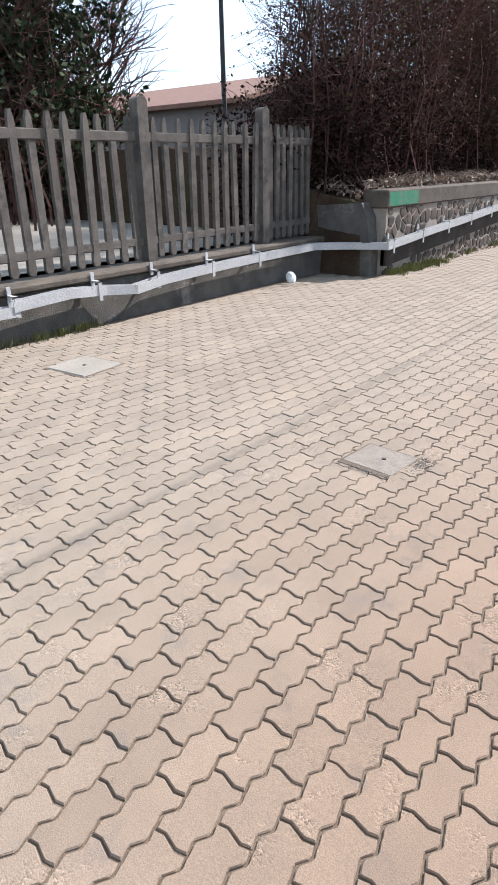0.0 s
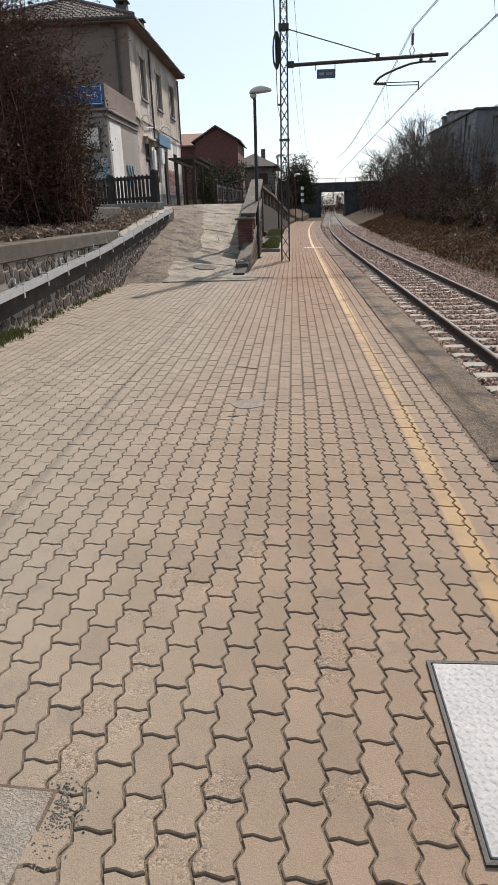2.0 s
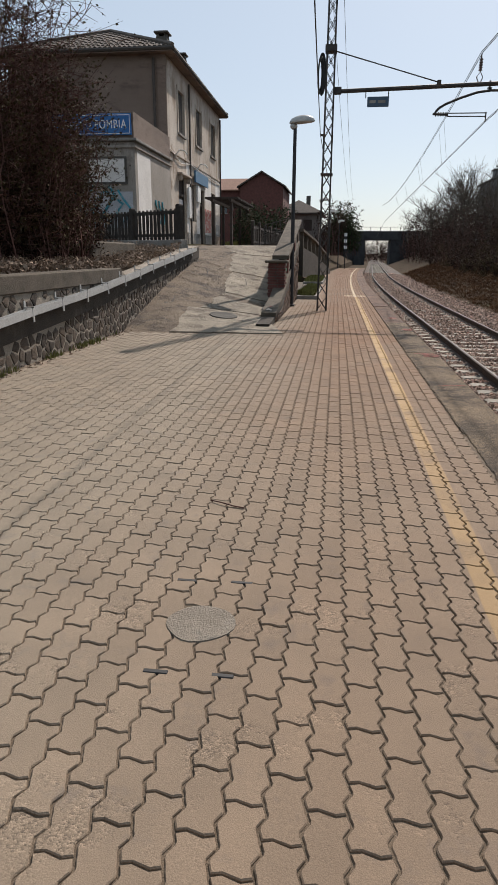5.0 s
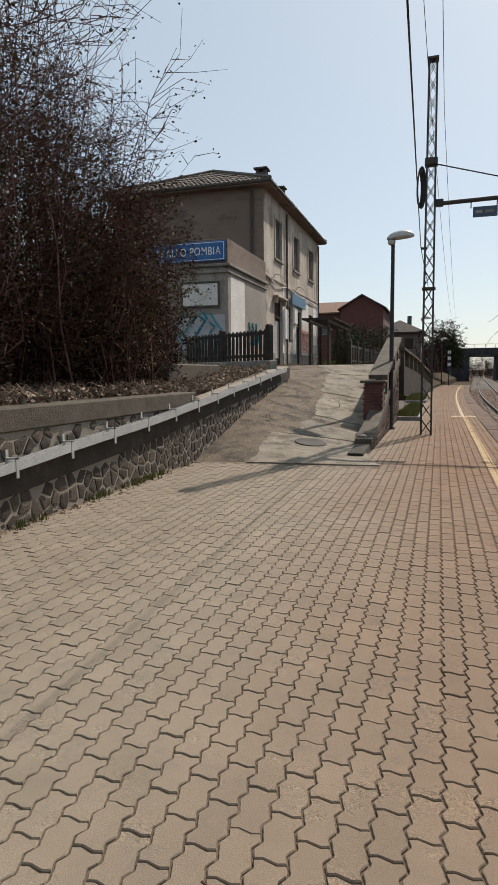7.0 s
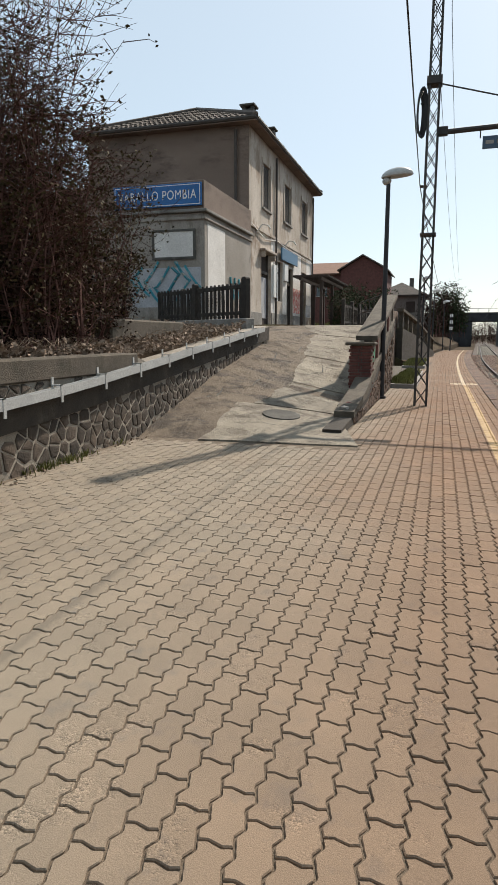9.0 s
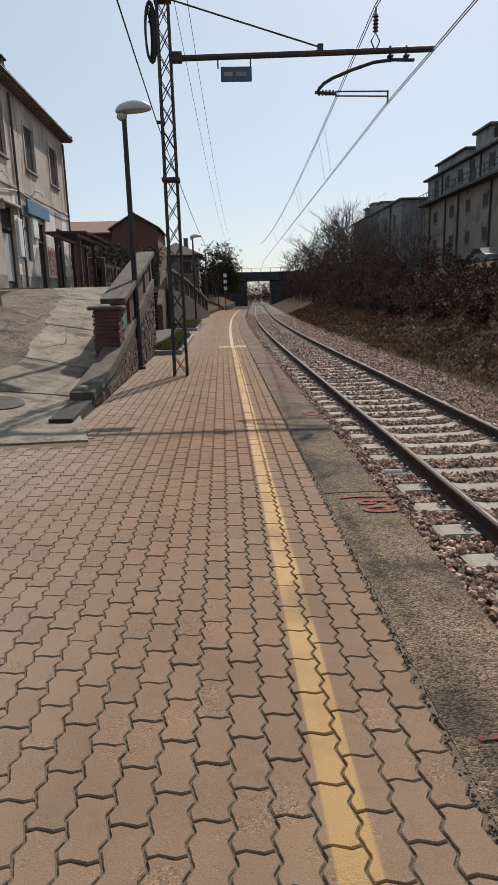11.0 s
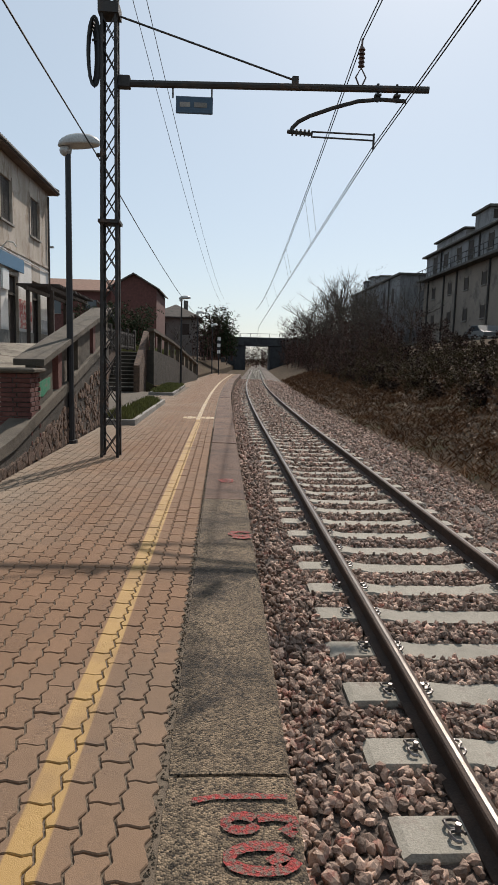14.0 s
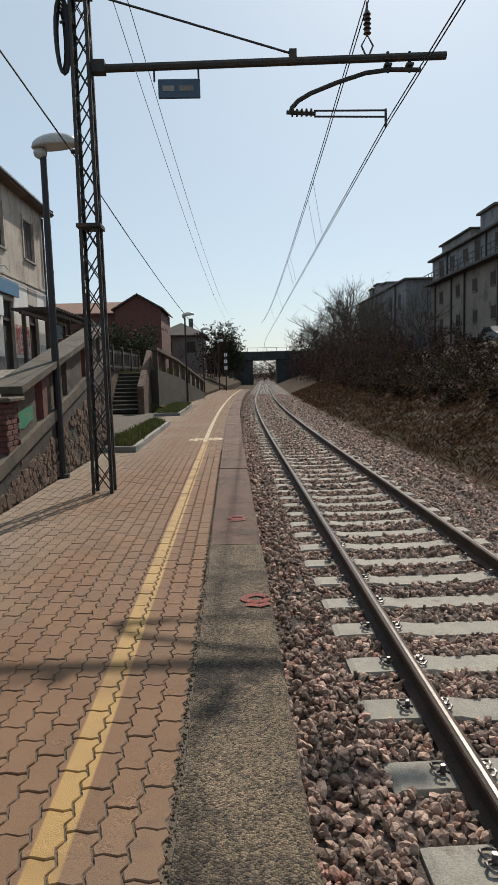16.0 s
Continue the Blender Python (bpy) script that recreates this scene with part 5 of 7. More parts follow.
# planters at the platform's back edge
for (x0, x1, y0, y1) in ((-3.1, -2.35, 28.1, 36.0), (-3.5, -2.4, 40.6, 49.0)):
    t = thing("planter", "low concrete kerb bed with sparse green weeds", "planter", "platform planters")
    for a in ((x0, x1, y0, y0 + 0.12), (x0, x1, y1 - 0.12, y1), (x0, x0 + 0.1, y0 + 0.12, y1 - 0.12), (x1 - 0.1, x1, y0 + 0.12, y1 - 0.12)):
        part("kerb", boxed(*a, -0.05, 0.13, 0.01), M_CONC, t)
    part("earth", boxed(x0 + 0.1, x1 - 0.1, y0 + 0.12, y1 - 0.12, -0.05, 0.08), M_SOIL, t)

# ---- distance: bridge, houses, signal ----
bridge = thing("road_bridge", "dark concrete road bridge crossing the railway", "bridge")
BY = 164.0
part("deck", boxed(-6, 26, BY, BY + 8, 5.0, 6.6, 0.05), M_BRIDGE, bridge)
part("abutment", boxed(-6, 5.0, BY + 0.3, BY + 8, -0.8, 5.0), M_BRIDGE, bridge)
part("abutment", boxed(10.9, 26, BY + 0.3, BY + 8, -0.8, 5.0), M_BRIDGE, bridge)
part("parapet", boxed(-6, 26, BY - 0.1, BY + 0.2, 6.6, 7.0), M_BRIDGE, bridge)
for k in range(14):
    part("railing_post", boxed(-5.5 + 2.3 * k, -5.4 + 2.3 * k, BY, BY + 0.1, 7.0, 7.9), M_STEEL_DARK, bridge)
part("railing", boxed(-6, 26, BY + 0.02, BY + 0.08, 7.85, 7.92), M_STEEL_DARK, bridge)
for s, x0, x1 in ((-1, -90, -6), (1, 26, 110)):
    tagged(part("embankment", extrude_poly([(BY - 8, -1), (BY, 6.4), (BY + 8, 6.4), (BY + 20, -1)], "x", x0, x1), M_SOIL), "grassy road embankment leading to the bridge", "embankment", kind="structure")

signal = thing("railway_signal", "black and white banded railway signal at the platform end", "signal", at=(-0.75, 80.5, 0))
part("pole", tubed([(0, 0, -0.6), (0, 0, 4.0)], 0.06, 8), M_POLE, signal)
for k in range(6):
    part("band", boxed(-0.16, 0.16, -0.05, -0.02, 1.9 + 0.34 * k, 1.9 + 0.34 * (k + 1)), M_WHITE if k % 2 else M_POLE, signal)
part("lamp_box", boxed(0.25, 0.65, -0.2, 0.1, 1.3, 1.8, 0.02), M_POLE, signal)


def small_house(name, label, x0, x1, y0, y1, z0, ze, zr, wall_m, roof_m, ridge="y", windows=()):
    t = thing(name, label, "house")
    part("wall", boxed(x0, x1, y0, y1, z0, ze), wall_m, t)
    e = 0.5
    if ridge == "y":
        xm = (x0 + x1) / 2
        prof = [(x0 - e, ze - 0.15), (xm, zr), (x1 + e, ze - 0.15), (x1 + e, ze + 0.05), (xm, zr + 0.22), (x0 - e, ze + 0.05)]
        part("roof", extrude_poly(prof, "y", y0 - e, y1 + e), roof_m, t)
        part("gable", extrude_poly([(x0, ze), (x1, ze), (xm, zr)], "y", y0 + 0.01, y1 - 0.01), wall_m, t)
    else:
        ym = (y0 + y1) / 2
        prof = [(y0 - e, ze - 0.15), (ym, zr), (y1 + e, ze - 0.15), (y1 + e, ze + 0.05), (ym, zr + 0.22), (y0 - e, ze + 0.05)]
        part("roof", extrude_poly(prof, "x", x0 - e, x1 + e), roof_m, t)
        part("gable", extrude_poly([(y0, ze), (y1, ze), (ym, zr)], "x", x0 + 0.01, x1 - 0.01), wall_m, t)
    for (x, z, w, h) in windows:
        wd = part("window", boxed(x, x + w, y0 - 0.03, y0 + 0.02, z, z + h), M_GLASS, t)
        part("sill", boxed(x - 0.1, x + w + 0.1, y0 - 0.12, y0, z - 0.1, z), M_CONC, wd)
    return t


small_house("red_house", "dark red brick house with a low gable", -17.3, -10.5, 110, 124, 1.8, 11.8, 13.9, M_BRICK_RED, M_TILE, "y")
h = small_house("brown_house", "brown house with a tiled roof behind the station", -36, -17.32, 112, 123, 1.8, 11.5, 13.6, M_BRICK_RED, M_TILE_RED, "x", ((-21.5, 8.0, 1.7, 2.1), (-27, 8.0, 1.7, 2.1)))
grey = thing("grey_house", "grey rendered house with a hipped brown roof", "house")
part("wall", boxed(-13.6, -5.2, 130, 143, 1.5, 9.2), M_HOUSE_GREY, grey)
gv = [(-14.4, 129.2, 9.1), (-4.4, 129.2, 9.1), (-4.4, 143.8, 9.1), (-14.4, 143.8, 9.1), (-9.4, 134.6, 11.7), (-9.4, 138.4, 11.7)]
gv += [(x, y, z - 0.25) for x, y, z in gv[:4]]
rod("roof", gv, [(0, 1, 4), (1, 2, 5, 4), (2, 3, 5), (3, 0, 4, 5), (0, 6, 7, 1), (1, 7, 8, 2), (2, 8, 9, 3), (3, 9, 6, 0), (9, 8, 7, 6)], M_TILE, grey, "hipped brown tile roof")
part("chimney", boxed(-8.0, -7.2, 135, 135.8, 10.2, 12.5, 0.02), M_CONC_DARK, grey)
for xw in (-12.4, -8.2):
    wd = part("window", boxed(xw, xw + 1.6, 129.95, 130.02, 5.9, 7.9), M_WOOD_DARK, grey, "dark shuttered window")
    part("sill", boxed(xw - 0.15, xw + 1.75, 129.85, 129.949, 5.74, 5.9), M_CONC, wd)
small_house("low_building", "long low grey building with an orange tiled roof", -44, -22, 24, 38, 0.4, 4.5, 6.1, M_HOUSE_GREY, M_TILE_RED, "x")

# long apartment block above the cutting
block = thing("apartment_block", "long stained tan and grey apartment block above the cutting", "building")
BX = 24.2
part("wall", boxed(BX, BX + 12, 40, 90.8, 2.5, 11.5), M_BLOCK, block, "stained tan lower wall")
part("ledge", boxed(BX - 0.95, BX + 0.2, 40, 91.0, 11.5, 11.75, 0.03), M_CONC_DARK, block, "dark projecting gallery")
part("upper_wall", boxed(BX + 0.15, BX + 12, 40, 90.8, 11.75, 14.4), M_BLOCK_UP, block, "stained grey upper wall")
part("eave", boxed(BX - 0.35, BX + 12.3, 39.6, 91.2, 14.4, 14.62, 0.03), M_CONC_DARK, block)
dm_ = part("dormer", boxed(BX + 0.5, BX + 4.0, 79.6, 88.4, 14.62, 15.75), M_BLOCK_UP, block, "flat roof storey set on the block")
part("dormer_roof", boxed(BX + 0.2, BX + 4.3, 79.2, 88.8, 15.75, 15.93, 0.02), M_CONC_DARK, dm_)
st = part("stair_tower", boxed(BX + 0.6, BX + 2.8, 73.8, 77.4, 14.62, 16.6), M_BLOCK_UP, block, "square stair tower on the roof")
part("tower_cap", boxed(BX + 0.3, BX + 3.1, 73.4, 77.8, 16.6, 16.85, 0.03), M_CONC_DARK, st)
part("tower_louvre", boxed(BX + 0.9, BX + 2.5, 73.76, 73.799, 15.6, 16.45), M_WOOD_DARK, st)


def block_window(x, y, z, w, h):
    wd = part("window", boxed(x - 0.02, x + 0.06, y, y + w, z, z + h), M_WOOD_DARK, block, "dark shuttered window")
    for u0, u1 in ((y - 0.1, y), (y + w, y + w + 0.1)):
        part("frame", boxed(x - 0.05, x - 0.001, u0, u1, z - 0.05, z + h + 0.1), M_CONC_MID, wd)
    part("sill", boxed(x - 0.14, x - 0.001, y - 0.15, y + w + 0.15, z - 0.14, z - 0.05), M_CONC, wd)


for y in (52.0, 57.0, 62.0, 67.0, 72.2, 76.6, 81.3, 86.6):
    block_window(BX, y, 9.3, 0.95, 1.15)
    block_window(BX, y - (0.1 if y > 70 else 1.5), 6.2, 0.9, 1.15)
for y in (55.5, 61, 66.5, 71.5, 76.3, 79.5, 83.4, 87.0):
    block_window(BX + 0.15, y, 11.95 if y % 3 < 1.5 else 12.6, 1.05, 2.1 if y % 3 < 1.5 else 1.3)
for k in range(44):
    y = 45 + k * 1.05
    part("railing_bar", boxed(BX - 0.88, BX - 0.84, y, y + 0.05, 11.75, 12.75), M_STEEL_DARK, block)
for zz in (12.2, 12.75):
    part("railing", boxed(BX - 0.9, BX - 0.82, 45, 91, zz, zz + 0.06), M_STEEL_DARK, block)
for y in (60.2, 71.4, 79.7, 83.6, 89.0):
    part("downpipe", tubed([(BX - 0.1, y, 3), (BX - 0.1, y, 11.5)], 0.1, 6), M_STEEL_DARK, block)
for y in (64.0, 74.6, 85.4):
    part("downpipe", tubed([(BX + 0.05, y, 11.8), (BX + 0.05, y, 14.4)], 0.09, 6), M_STEEL_DARK, block)
wing = thing("apartment_wing", "lower grey wing of the apartment block with flat roof", "building")
part("wall", boxed(21.5, 33, 92.0, 121, 2.5, 12.6), M_BLOCK_UP, wing)
part("roof_slab", boxed(21.2, 33.3, 91.7, 121.3, 12.6, 12.85, 0.03), M_CONC_DARK, wing)
for y, h, w in ((103.5, 1.0, 2.6), (108.5, 1.5, 2.4), (112.5, 1.3, 1.8)):
    ch = part("roof_housing", boxed(21.9, 23.9, y, y + w, 12.85, 12.85 + h), M_BLOCK_UP, wing)
    part("housing_cap", boxed(21.7, 24.1, y - 0.2, y + w + 0.2, 12.85 + h, 13.05 + h), M_CONC_DARK, ch)
for y in (94.5, 99.0, 103.5, 108.0, 112.5):
    wd = part("window", boxed(21.47, 21.56, y, y + 1.2, 9.4, 11.2), M_WOOD_DARK, wing, "dark window")
    part("sill", boxed(21.35, 21.469, y - 0.15, y + 1.35, 9.26, 9.38), M_CONC, wd)
part("downpipe", tubed([(21.42, 97.0, 3), (21.42, 97.0, 12.6)], 0.1, 6), M_STEEL_DARK, wing)
tagged(part("boundary_wall", boxed(18.6, 18.9, 40, 95, 2.6, 3.75, 0.02), M_CONC_DARK), "low dark wall along the crest of the bank", "wall", kind="structure")

# parked car by the block
car = thing("car", "pale parked car behind the wall above the cutting", "car", at=(20.6, 63.2, 3.42))
b = bmesh.new()
prof = [(-2.1, 0.35), (-2.1, 0.85), (-1.3, 0.95), (-0.7, 1.42), (0.7, 1.45), (1.5, 0.98), (2.1, 0.9), (2.1, 0.35)]
b = extrude_poly(prof, "x", -0.82, 0.82)
bmesh.ops.bevel(b, geom=list(b.edges), offset=0.06, segments=2, affect="EDGES")
part("body", b, M_CHEQUER, car)
part("side_windows", extrude_poly([(-1.1, 0.98), (-0.62, 1.36), (0.6, 1.38), (1.2, 1.0)], "x", -0.825, 0.825), M_GLASS, car)
for y in (-1.3, 1.3):
    for x in (-0.75, 0.75):
        w = part("wheel", tubed([(x - 0.1, y, 0.31), (x + 0.1, y, 0.31)], 0.31, 14), M_CABLE, car)
        part("rim", tubed([(x - 0.11, y, 0.31), (x + 0.11, y, 0.31)], 0.19, 10), M_CHEQUER, w)

tall = tagged(part("flagpole", tubed([(-23.5, 24.5, 0.4), (-23.5, 24.5, 14)], 0.09, 8, 0.06), M_CHEQUER), "tall thin pale metal pole behind the fence", "pole")
for x, y in ((-17.5, 70),):
    t = thing("street_lamp", "tall street lamp with a bent arm", "street lamp", at=(x, y, 1.8))
    part("pole", tubed([(0, 0, 0), (0, 0, 8.4)], 0.09, 8), M_POLE, t)
    part("arm", tubed([(0, 0, 8.2), (0.6, 0, 8.8), (1.6, 0, 9.1)], 0.05, 6), M_POLE, t)
    part("head", boxed(1.4, 2.3, -0.15, 0.15, 9.05, 9.22, 0.04), M_LAMP_GLASS, t)


# ---- plants ----
def tri_tube(V, F, pts, r0, r1):
    n = len(pts)
    base = len(V)
    for i, p in enumerate(pts):
        r = r0 + (r1 - r0) * i / (n - 1)
        q = pts[min(i + 1, n - 1)]
        o = pts[max(i - 1, 0)]
        d = Vector((q[0] - o[0], q[1] - o[1], q[2] - o[2]))
        u = d.orthogonal().normalized() * r
        w = d.normalized().cross(u)
        for k in range(3):
            c, s = math.cos(2.094 * k), math.sin(2.094 * k)
            V.append((p[0] + u.x * c + w.x * s, p[1] + u.y * c + w.y * s, p[2] + u.z * c + w.z * s))
    for i in range(n - 1):
        a = base + 3 * i
        for k in range(3):
            j = (k + 1) % 3
            F.append((a + k, a + j, a + 3 + j, a + 3 + k))


def leaf(V, F, rn, p, s):
    d = Vector((rn.uniform(-1, 1), rn.uniform(-1, 1), rn.uniform(-1, 0.6))).normalized()
    w = d.orthogonal().normalized()
    w = (w * math.cos(1.7 * s * 50) + d.cross(w) * math.sin(1.7 * s * 50)) * s * 0.32
    p = Vector(p)
    b = len(V)
    for q in (p, p + d * s * 0.5 + w, p + d * s, p + d * s * 0.5 - w):
        V.append(tuple(q))
    F.append((b, b + 1, b + 2, b + 3))


def thicket(name, label, spots, height, seed, twigs=18, leaves=40, lean=(0, 0), r=0.03, leaf_size=0.06, leaf_mat=None, bark=None, low_leaves=0.5, spread=0.35, category="bush", edge=None):
    """Many thin arching stems from the ground with side shoots and small leaves."""
    rn = random.Random(seed)
    V, F, LV, LF = [], [], [], []
    for (x, y, z) in spots:
        h = height * rn.uniform(0.55, 1.05) * (edge(x, y) if edge else 1.0)
        dx, dy = lean[0] * h + rn.gauss(0, spread) * h * 0.5, lean[1] * h + rn.gauss(0, spread) * h * 0.5
        n = 7
        pts = []
        for i in range(n):
            t = i / (n - 1)
            c = t * t
            pts.append((x + dx * c + rn.gauss(0, 0.09), y + dy * c + rn.gauss(0, 0.09), z - 0.05 + h * (t - 0.22 * c * rn.uniform(0, 1))))
        tri_tube(V, F, pts, r * rn.uniform(0.6, 1.3), 0.004)
        for k in range(twigs):
            t = rn.uniform(0.12, 1.0)
            i = min(n - 2, int(t * (n - 1)))
            f = t * (n - 1) - i
            p = [pts[i][a] + (pts[i + 1][a] - pts[i][a]) * f for a in range(3)]
            ln = h * rn.uniform(0.06, 0.18)
            az, up = rn.uniform(0, 6.28), rn.uniform(-0.1, 0.9)
            q = (p[0] + math.cos(az) * ln * 0.6, p[1] + math.sin(az) * ln * 0.6, p[2] + up * ln * 0.5)
            s = (q[0] + math.cos(az + rn.uniform(-0.7, 0.7)) * ln * 0.5, q[1] + math.sin(az + rn.uniform(-0.7, 0.7)) * ln * 0.5, q[2] + rn.uniform(-0.3, 0.7) * ln)
            tri_tube(V, F, [tuple(p), q, s], 0.007, 0.003)
            for m in range(int(leaves / twigs * (1.4 if t < low_leaves else 1.0)) + (1 if rn.random() < 0.5 else 0)):
                w = rn.random()
                o = [q[a] + (s[a] - q[a]) * w + rn.gauss(0, 0.05) for a in range(3)]
                leaf(LV, LF, rn, o, leaf_size * rn.uniform(0.6, 1.4))
    t = thing(name, label, category)
    rod("stem_mass", V, F, bark or M_BARK, t)
    if LF:
        rod("foliage", LV, LF, leaf_mat or M_LEAF, t)
    return t


def bare_tree(name, x, y, z, h, seed, label, bark=None, lv=3):
    rn = random.Random(seed)
    V, F = [], []

    def grow(p, d, ln, r, level):
        pts = [tuple(p)]
        q = Vector(p)
        for i in range(3):
            d = (d + Vector((rn.gauss(0, 0.16), rn.gauss(0, 0.16), rn.gauss(0.03, 0.08)))).normalized()
            q = q + d * ln / 3
            pts.append(tuple(q))
        tri_tube(V, F, pts, r, r * 0.55)
        if level == 0:
            return
        for k in range(rn.randint(4, 6)):
            i = rn.randint(1, 3)
            nd = (d + Vector((rn.gauss(0, 0.6), rn.gauss(0, 0.6), rn.gauss(0.15, 0.3)))).normalized()
            grow(Vector(pts[i]), nd, ln * rn.uniform(0.5, 0.75), r * 0.5, level - 1)
    for _ in range(2 if lv > 2 else 1):
        grow(Vector((x, y, z)), Vector((rn.gauss(0, 0.12), rn.gauss(0, 0.12), 1)), h * 0.42, h * 0.012, lv)
    t = thing(name, label, "tree")
    rod("trunk", V, F, bark or M_BARK_GREY, t)
    return t


rt = random.Random(11)
# big overgrown shrub behind the stone wall
spots = []
while len(spots) < 350:
    y = rt.uniform(8.5, 20.0)
    x = rt.uniform(-10.4, -7.0)
    if y < 8.26 + 1.87 * (-1.68 - x) - 1.3 and x + 1.13 > -0.76 * (y + 0.87):
        spots.append((x, y, ground_height(x, max(y, 8.5))))
spots += [(rt.uniform(-7.3, -6.75), rt.uniform(15.6, 17.9), 1.25) for _ in range(24)]
thicket("overgrown_shrub", "tall tangled shrub with thin dark stems and sparse leaves", spots, 6.8, 21, 30, 85, (0.10, 0.0), 0.019, 0.055, spread=0.25, edge=lambda x, y: max(0.5, min(1.0, 0.58 + 0.18 * (8.26 + 1.87 * (-1.68 - x) - 1.3 - y))))
spots = []
while len(spots) < 110:
    y = rt.uniform(14.5, 23.5)
    x = rt.uniform(-9.8, -7.0)
    if y < 8.26 + 2.1 * (-1.68 - x) - 0.9:
        spots.append((x, y, ground_height(x, y)))
thicket("leafy_shrub", "leafy evergreen shrub beside the annexe fence", spots, 3.8, 22, 24, 190, (0.08, 0.05), 0.018, 0.06, spread=0.3)
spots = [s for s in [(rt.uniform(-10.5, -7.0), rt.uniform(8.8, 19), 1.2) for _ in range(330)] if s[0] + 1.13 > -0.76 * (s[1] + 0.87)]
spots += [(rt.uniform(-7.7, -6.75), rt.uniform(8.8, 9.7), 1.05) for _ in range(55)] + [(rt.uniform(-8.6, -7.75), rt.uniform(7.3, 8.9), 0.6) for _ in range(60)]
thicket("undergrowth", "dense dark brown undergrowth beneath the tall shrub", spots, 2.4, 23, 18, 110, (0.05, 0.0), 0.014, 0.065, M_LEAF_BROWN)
# behind the fence
for k, (x, y, h) in enumerate(((-14, 6.5, 7.5), (-17, 10.5, 8.5), (-20, 13, 9), (-13.5, 2, 7), (-24, 9, 9), (-15.5, 4.5, 7), (-15, 8, 7.5), (-18, 7, 8.5), (-16.5, 2.5, 7.5), (-19, 10, 8))):
    bare_tree("bare_tree", x, y, 0.5, h, 40 + k, "leafless dark tree behind the picket fence", M_BARK)
thicket("evergreen_tree", "dense dark evergreen tree behind the picket fence", [(rt.gauss(-15.0, 0.8), rt.gauss(8.2, 0.8), 0.5) for _ in range(70)], 7.2, 27, 26, 190, (0, 0), 0.03, 0.14, M_CONIFER, spread=0.12, category="tree")
pole = thing("yard_pole", "tall thin grey steel pole in the yard", "pole", at=(-16.9, 17.1, 0.5))
part("shaft", tubed([(0, 0, 0), (-0.05, 0, 6), (-0.15, 0, 11)], 0.085, 8, 0.06), M_STEEL_DARK, pole)
part("base_collar", tubed([(0, 0, 0), (0, 0, 0.35)], 0.12, 8), M_STEEL_DARK, pole)
spots = [(rt.uniform(-21, -12), rt.uniform(-2, 7), 0.5) for _ in range(120)]
thicket("hedge", "leafless dark hedge behind the picket fence", spots, 4.6, 24, 20, 24, (0, 0), 0.03, 0.1, M_LEAF_BROWN)
tagged(rod("yard", [(-40, -30, 0.72), (-7.65, -30, 0.62), (-7.65, 8.3, 0.62), (-40, 22, 0.72)], [(0, 1, 2, 3)], M_CONC_PALE), "pale gravelled yard behind the fence", "yard", kind="structure")

# cutting on the far side of the track
def bank_spots(n, x0, x1, y0, y1):
    out = []
    for _ in range(n):
        y = y0 + (y1 - y0) * rt.random() ** 1.3
        x = rt.uniform(x0, x1) + bend(y)
        out.append((x, y, ground_height(x, y)))
    return out


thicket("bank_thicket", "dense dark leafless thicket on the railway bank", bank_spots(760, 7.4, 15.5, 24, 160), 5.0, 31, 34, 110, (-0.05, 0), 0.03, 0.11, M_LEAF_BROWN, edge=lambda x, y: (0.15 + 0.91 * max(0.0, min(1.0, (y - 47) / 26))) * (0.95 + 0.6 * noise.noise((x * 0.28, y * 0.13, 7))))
thicket("bramble", "dark trailing bramble with small leaves on the bank", bank_spots(420, 7.2, 13.5, 17, 70), 2.5, 32, 26, 170, (-0.16, 0), 0.016, 0.07, edge=lambda x, y: (0.40 + 0.6 * max(0.0, min(1.0, (y - 47) / 20))) * (1.0 + 0.7 * noise.noise((x * 0.4, y * 0.25, 3))))
thicket("bare_copse", "leafless grey saplings on the crest of the bank", bank_spots(330, 9.5, 16.5, 72, 150), 8.2, 36, 28, 0, (0, 0), 0.04, 0.1, None, M_BARK_GREY, spread=0.22)
thicket("far_scrub", "hazy leafless scrub beside the distant bridge", [(x, y, 3.0) for x, y in [(rt.uniform(12, 24), rt.uniform(120, 162)) for _ in range(90)]] + [(x, y, 1.5) for x, y in [(rt.uniform(-4.5, -1), rt.uniform(92, 160)) for _ in range(80)]] + [(x, y, -0.5) for x, y in [(rt.uniform(-4, 26), rt.uniform(190, 240)) for _ in range(330)]], 7.5, 33, 18, 60, (0, 0), 0.06, 0.25, M_LEAF_BROWN)
thicket("ivy_shrub", "dark dense shrub in front of the red house", [(rt.uniform(-11.5, -7.2), rt.uniform(66, 72), 1.9) for _ in range(90)], 4.6, 37, 20, 140, (0, 0), 0.03, 0.16, M_CONIFER)
thicket("climbing_plant", "dark climbing plant under the pergola", [(rt.uniform(-7.4, -6.9), rt.uniform(43, 47), 1.9) for _ in range(40)], 2.6, 38, 16, 100, (0, 0), 0.015, 0.09, M_CONIFER)
for k, (x, y, h) in enumerate(((17, 96, 8), (15, 104, 8), (16, 112, 9), (13.5, 122, 9), (14, 134, 9), (19, 78, 8), (16, 128, 9), (13, 146, 9), (15, 88, 7), (13.5, 100, 11), (14.5, 92, 10), (16.5, 106, 12), (15.5, 116, 12), (18, 110, 12), (17.5, 98, 10.5), (13, 112, 11), (19.5, 102, 11), (15, 84, 9))):
    bare_tree("bare_tree", x, y, 4.0, h, 60 + k, "leafless tree on top of the railway bank")
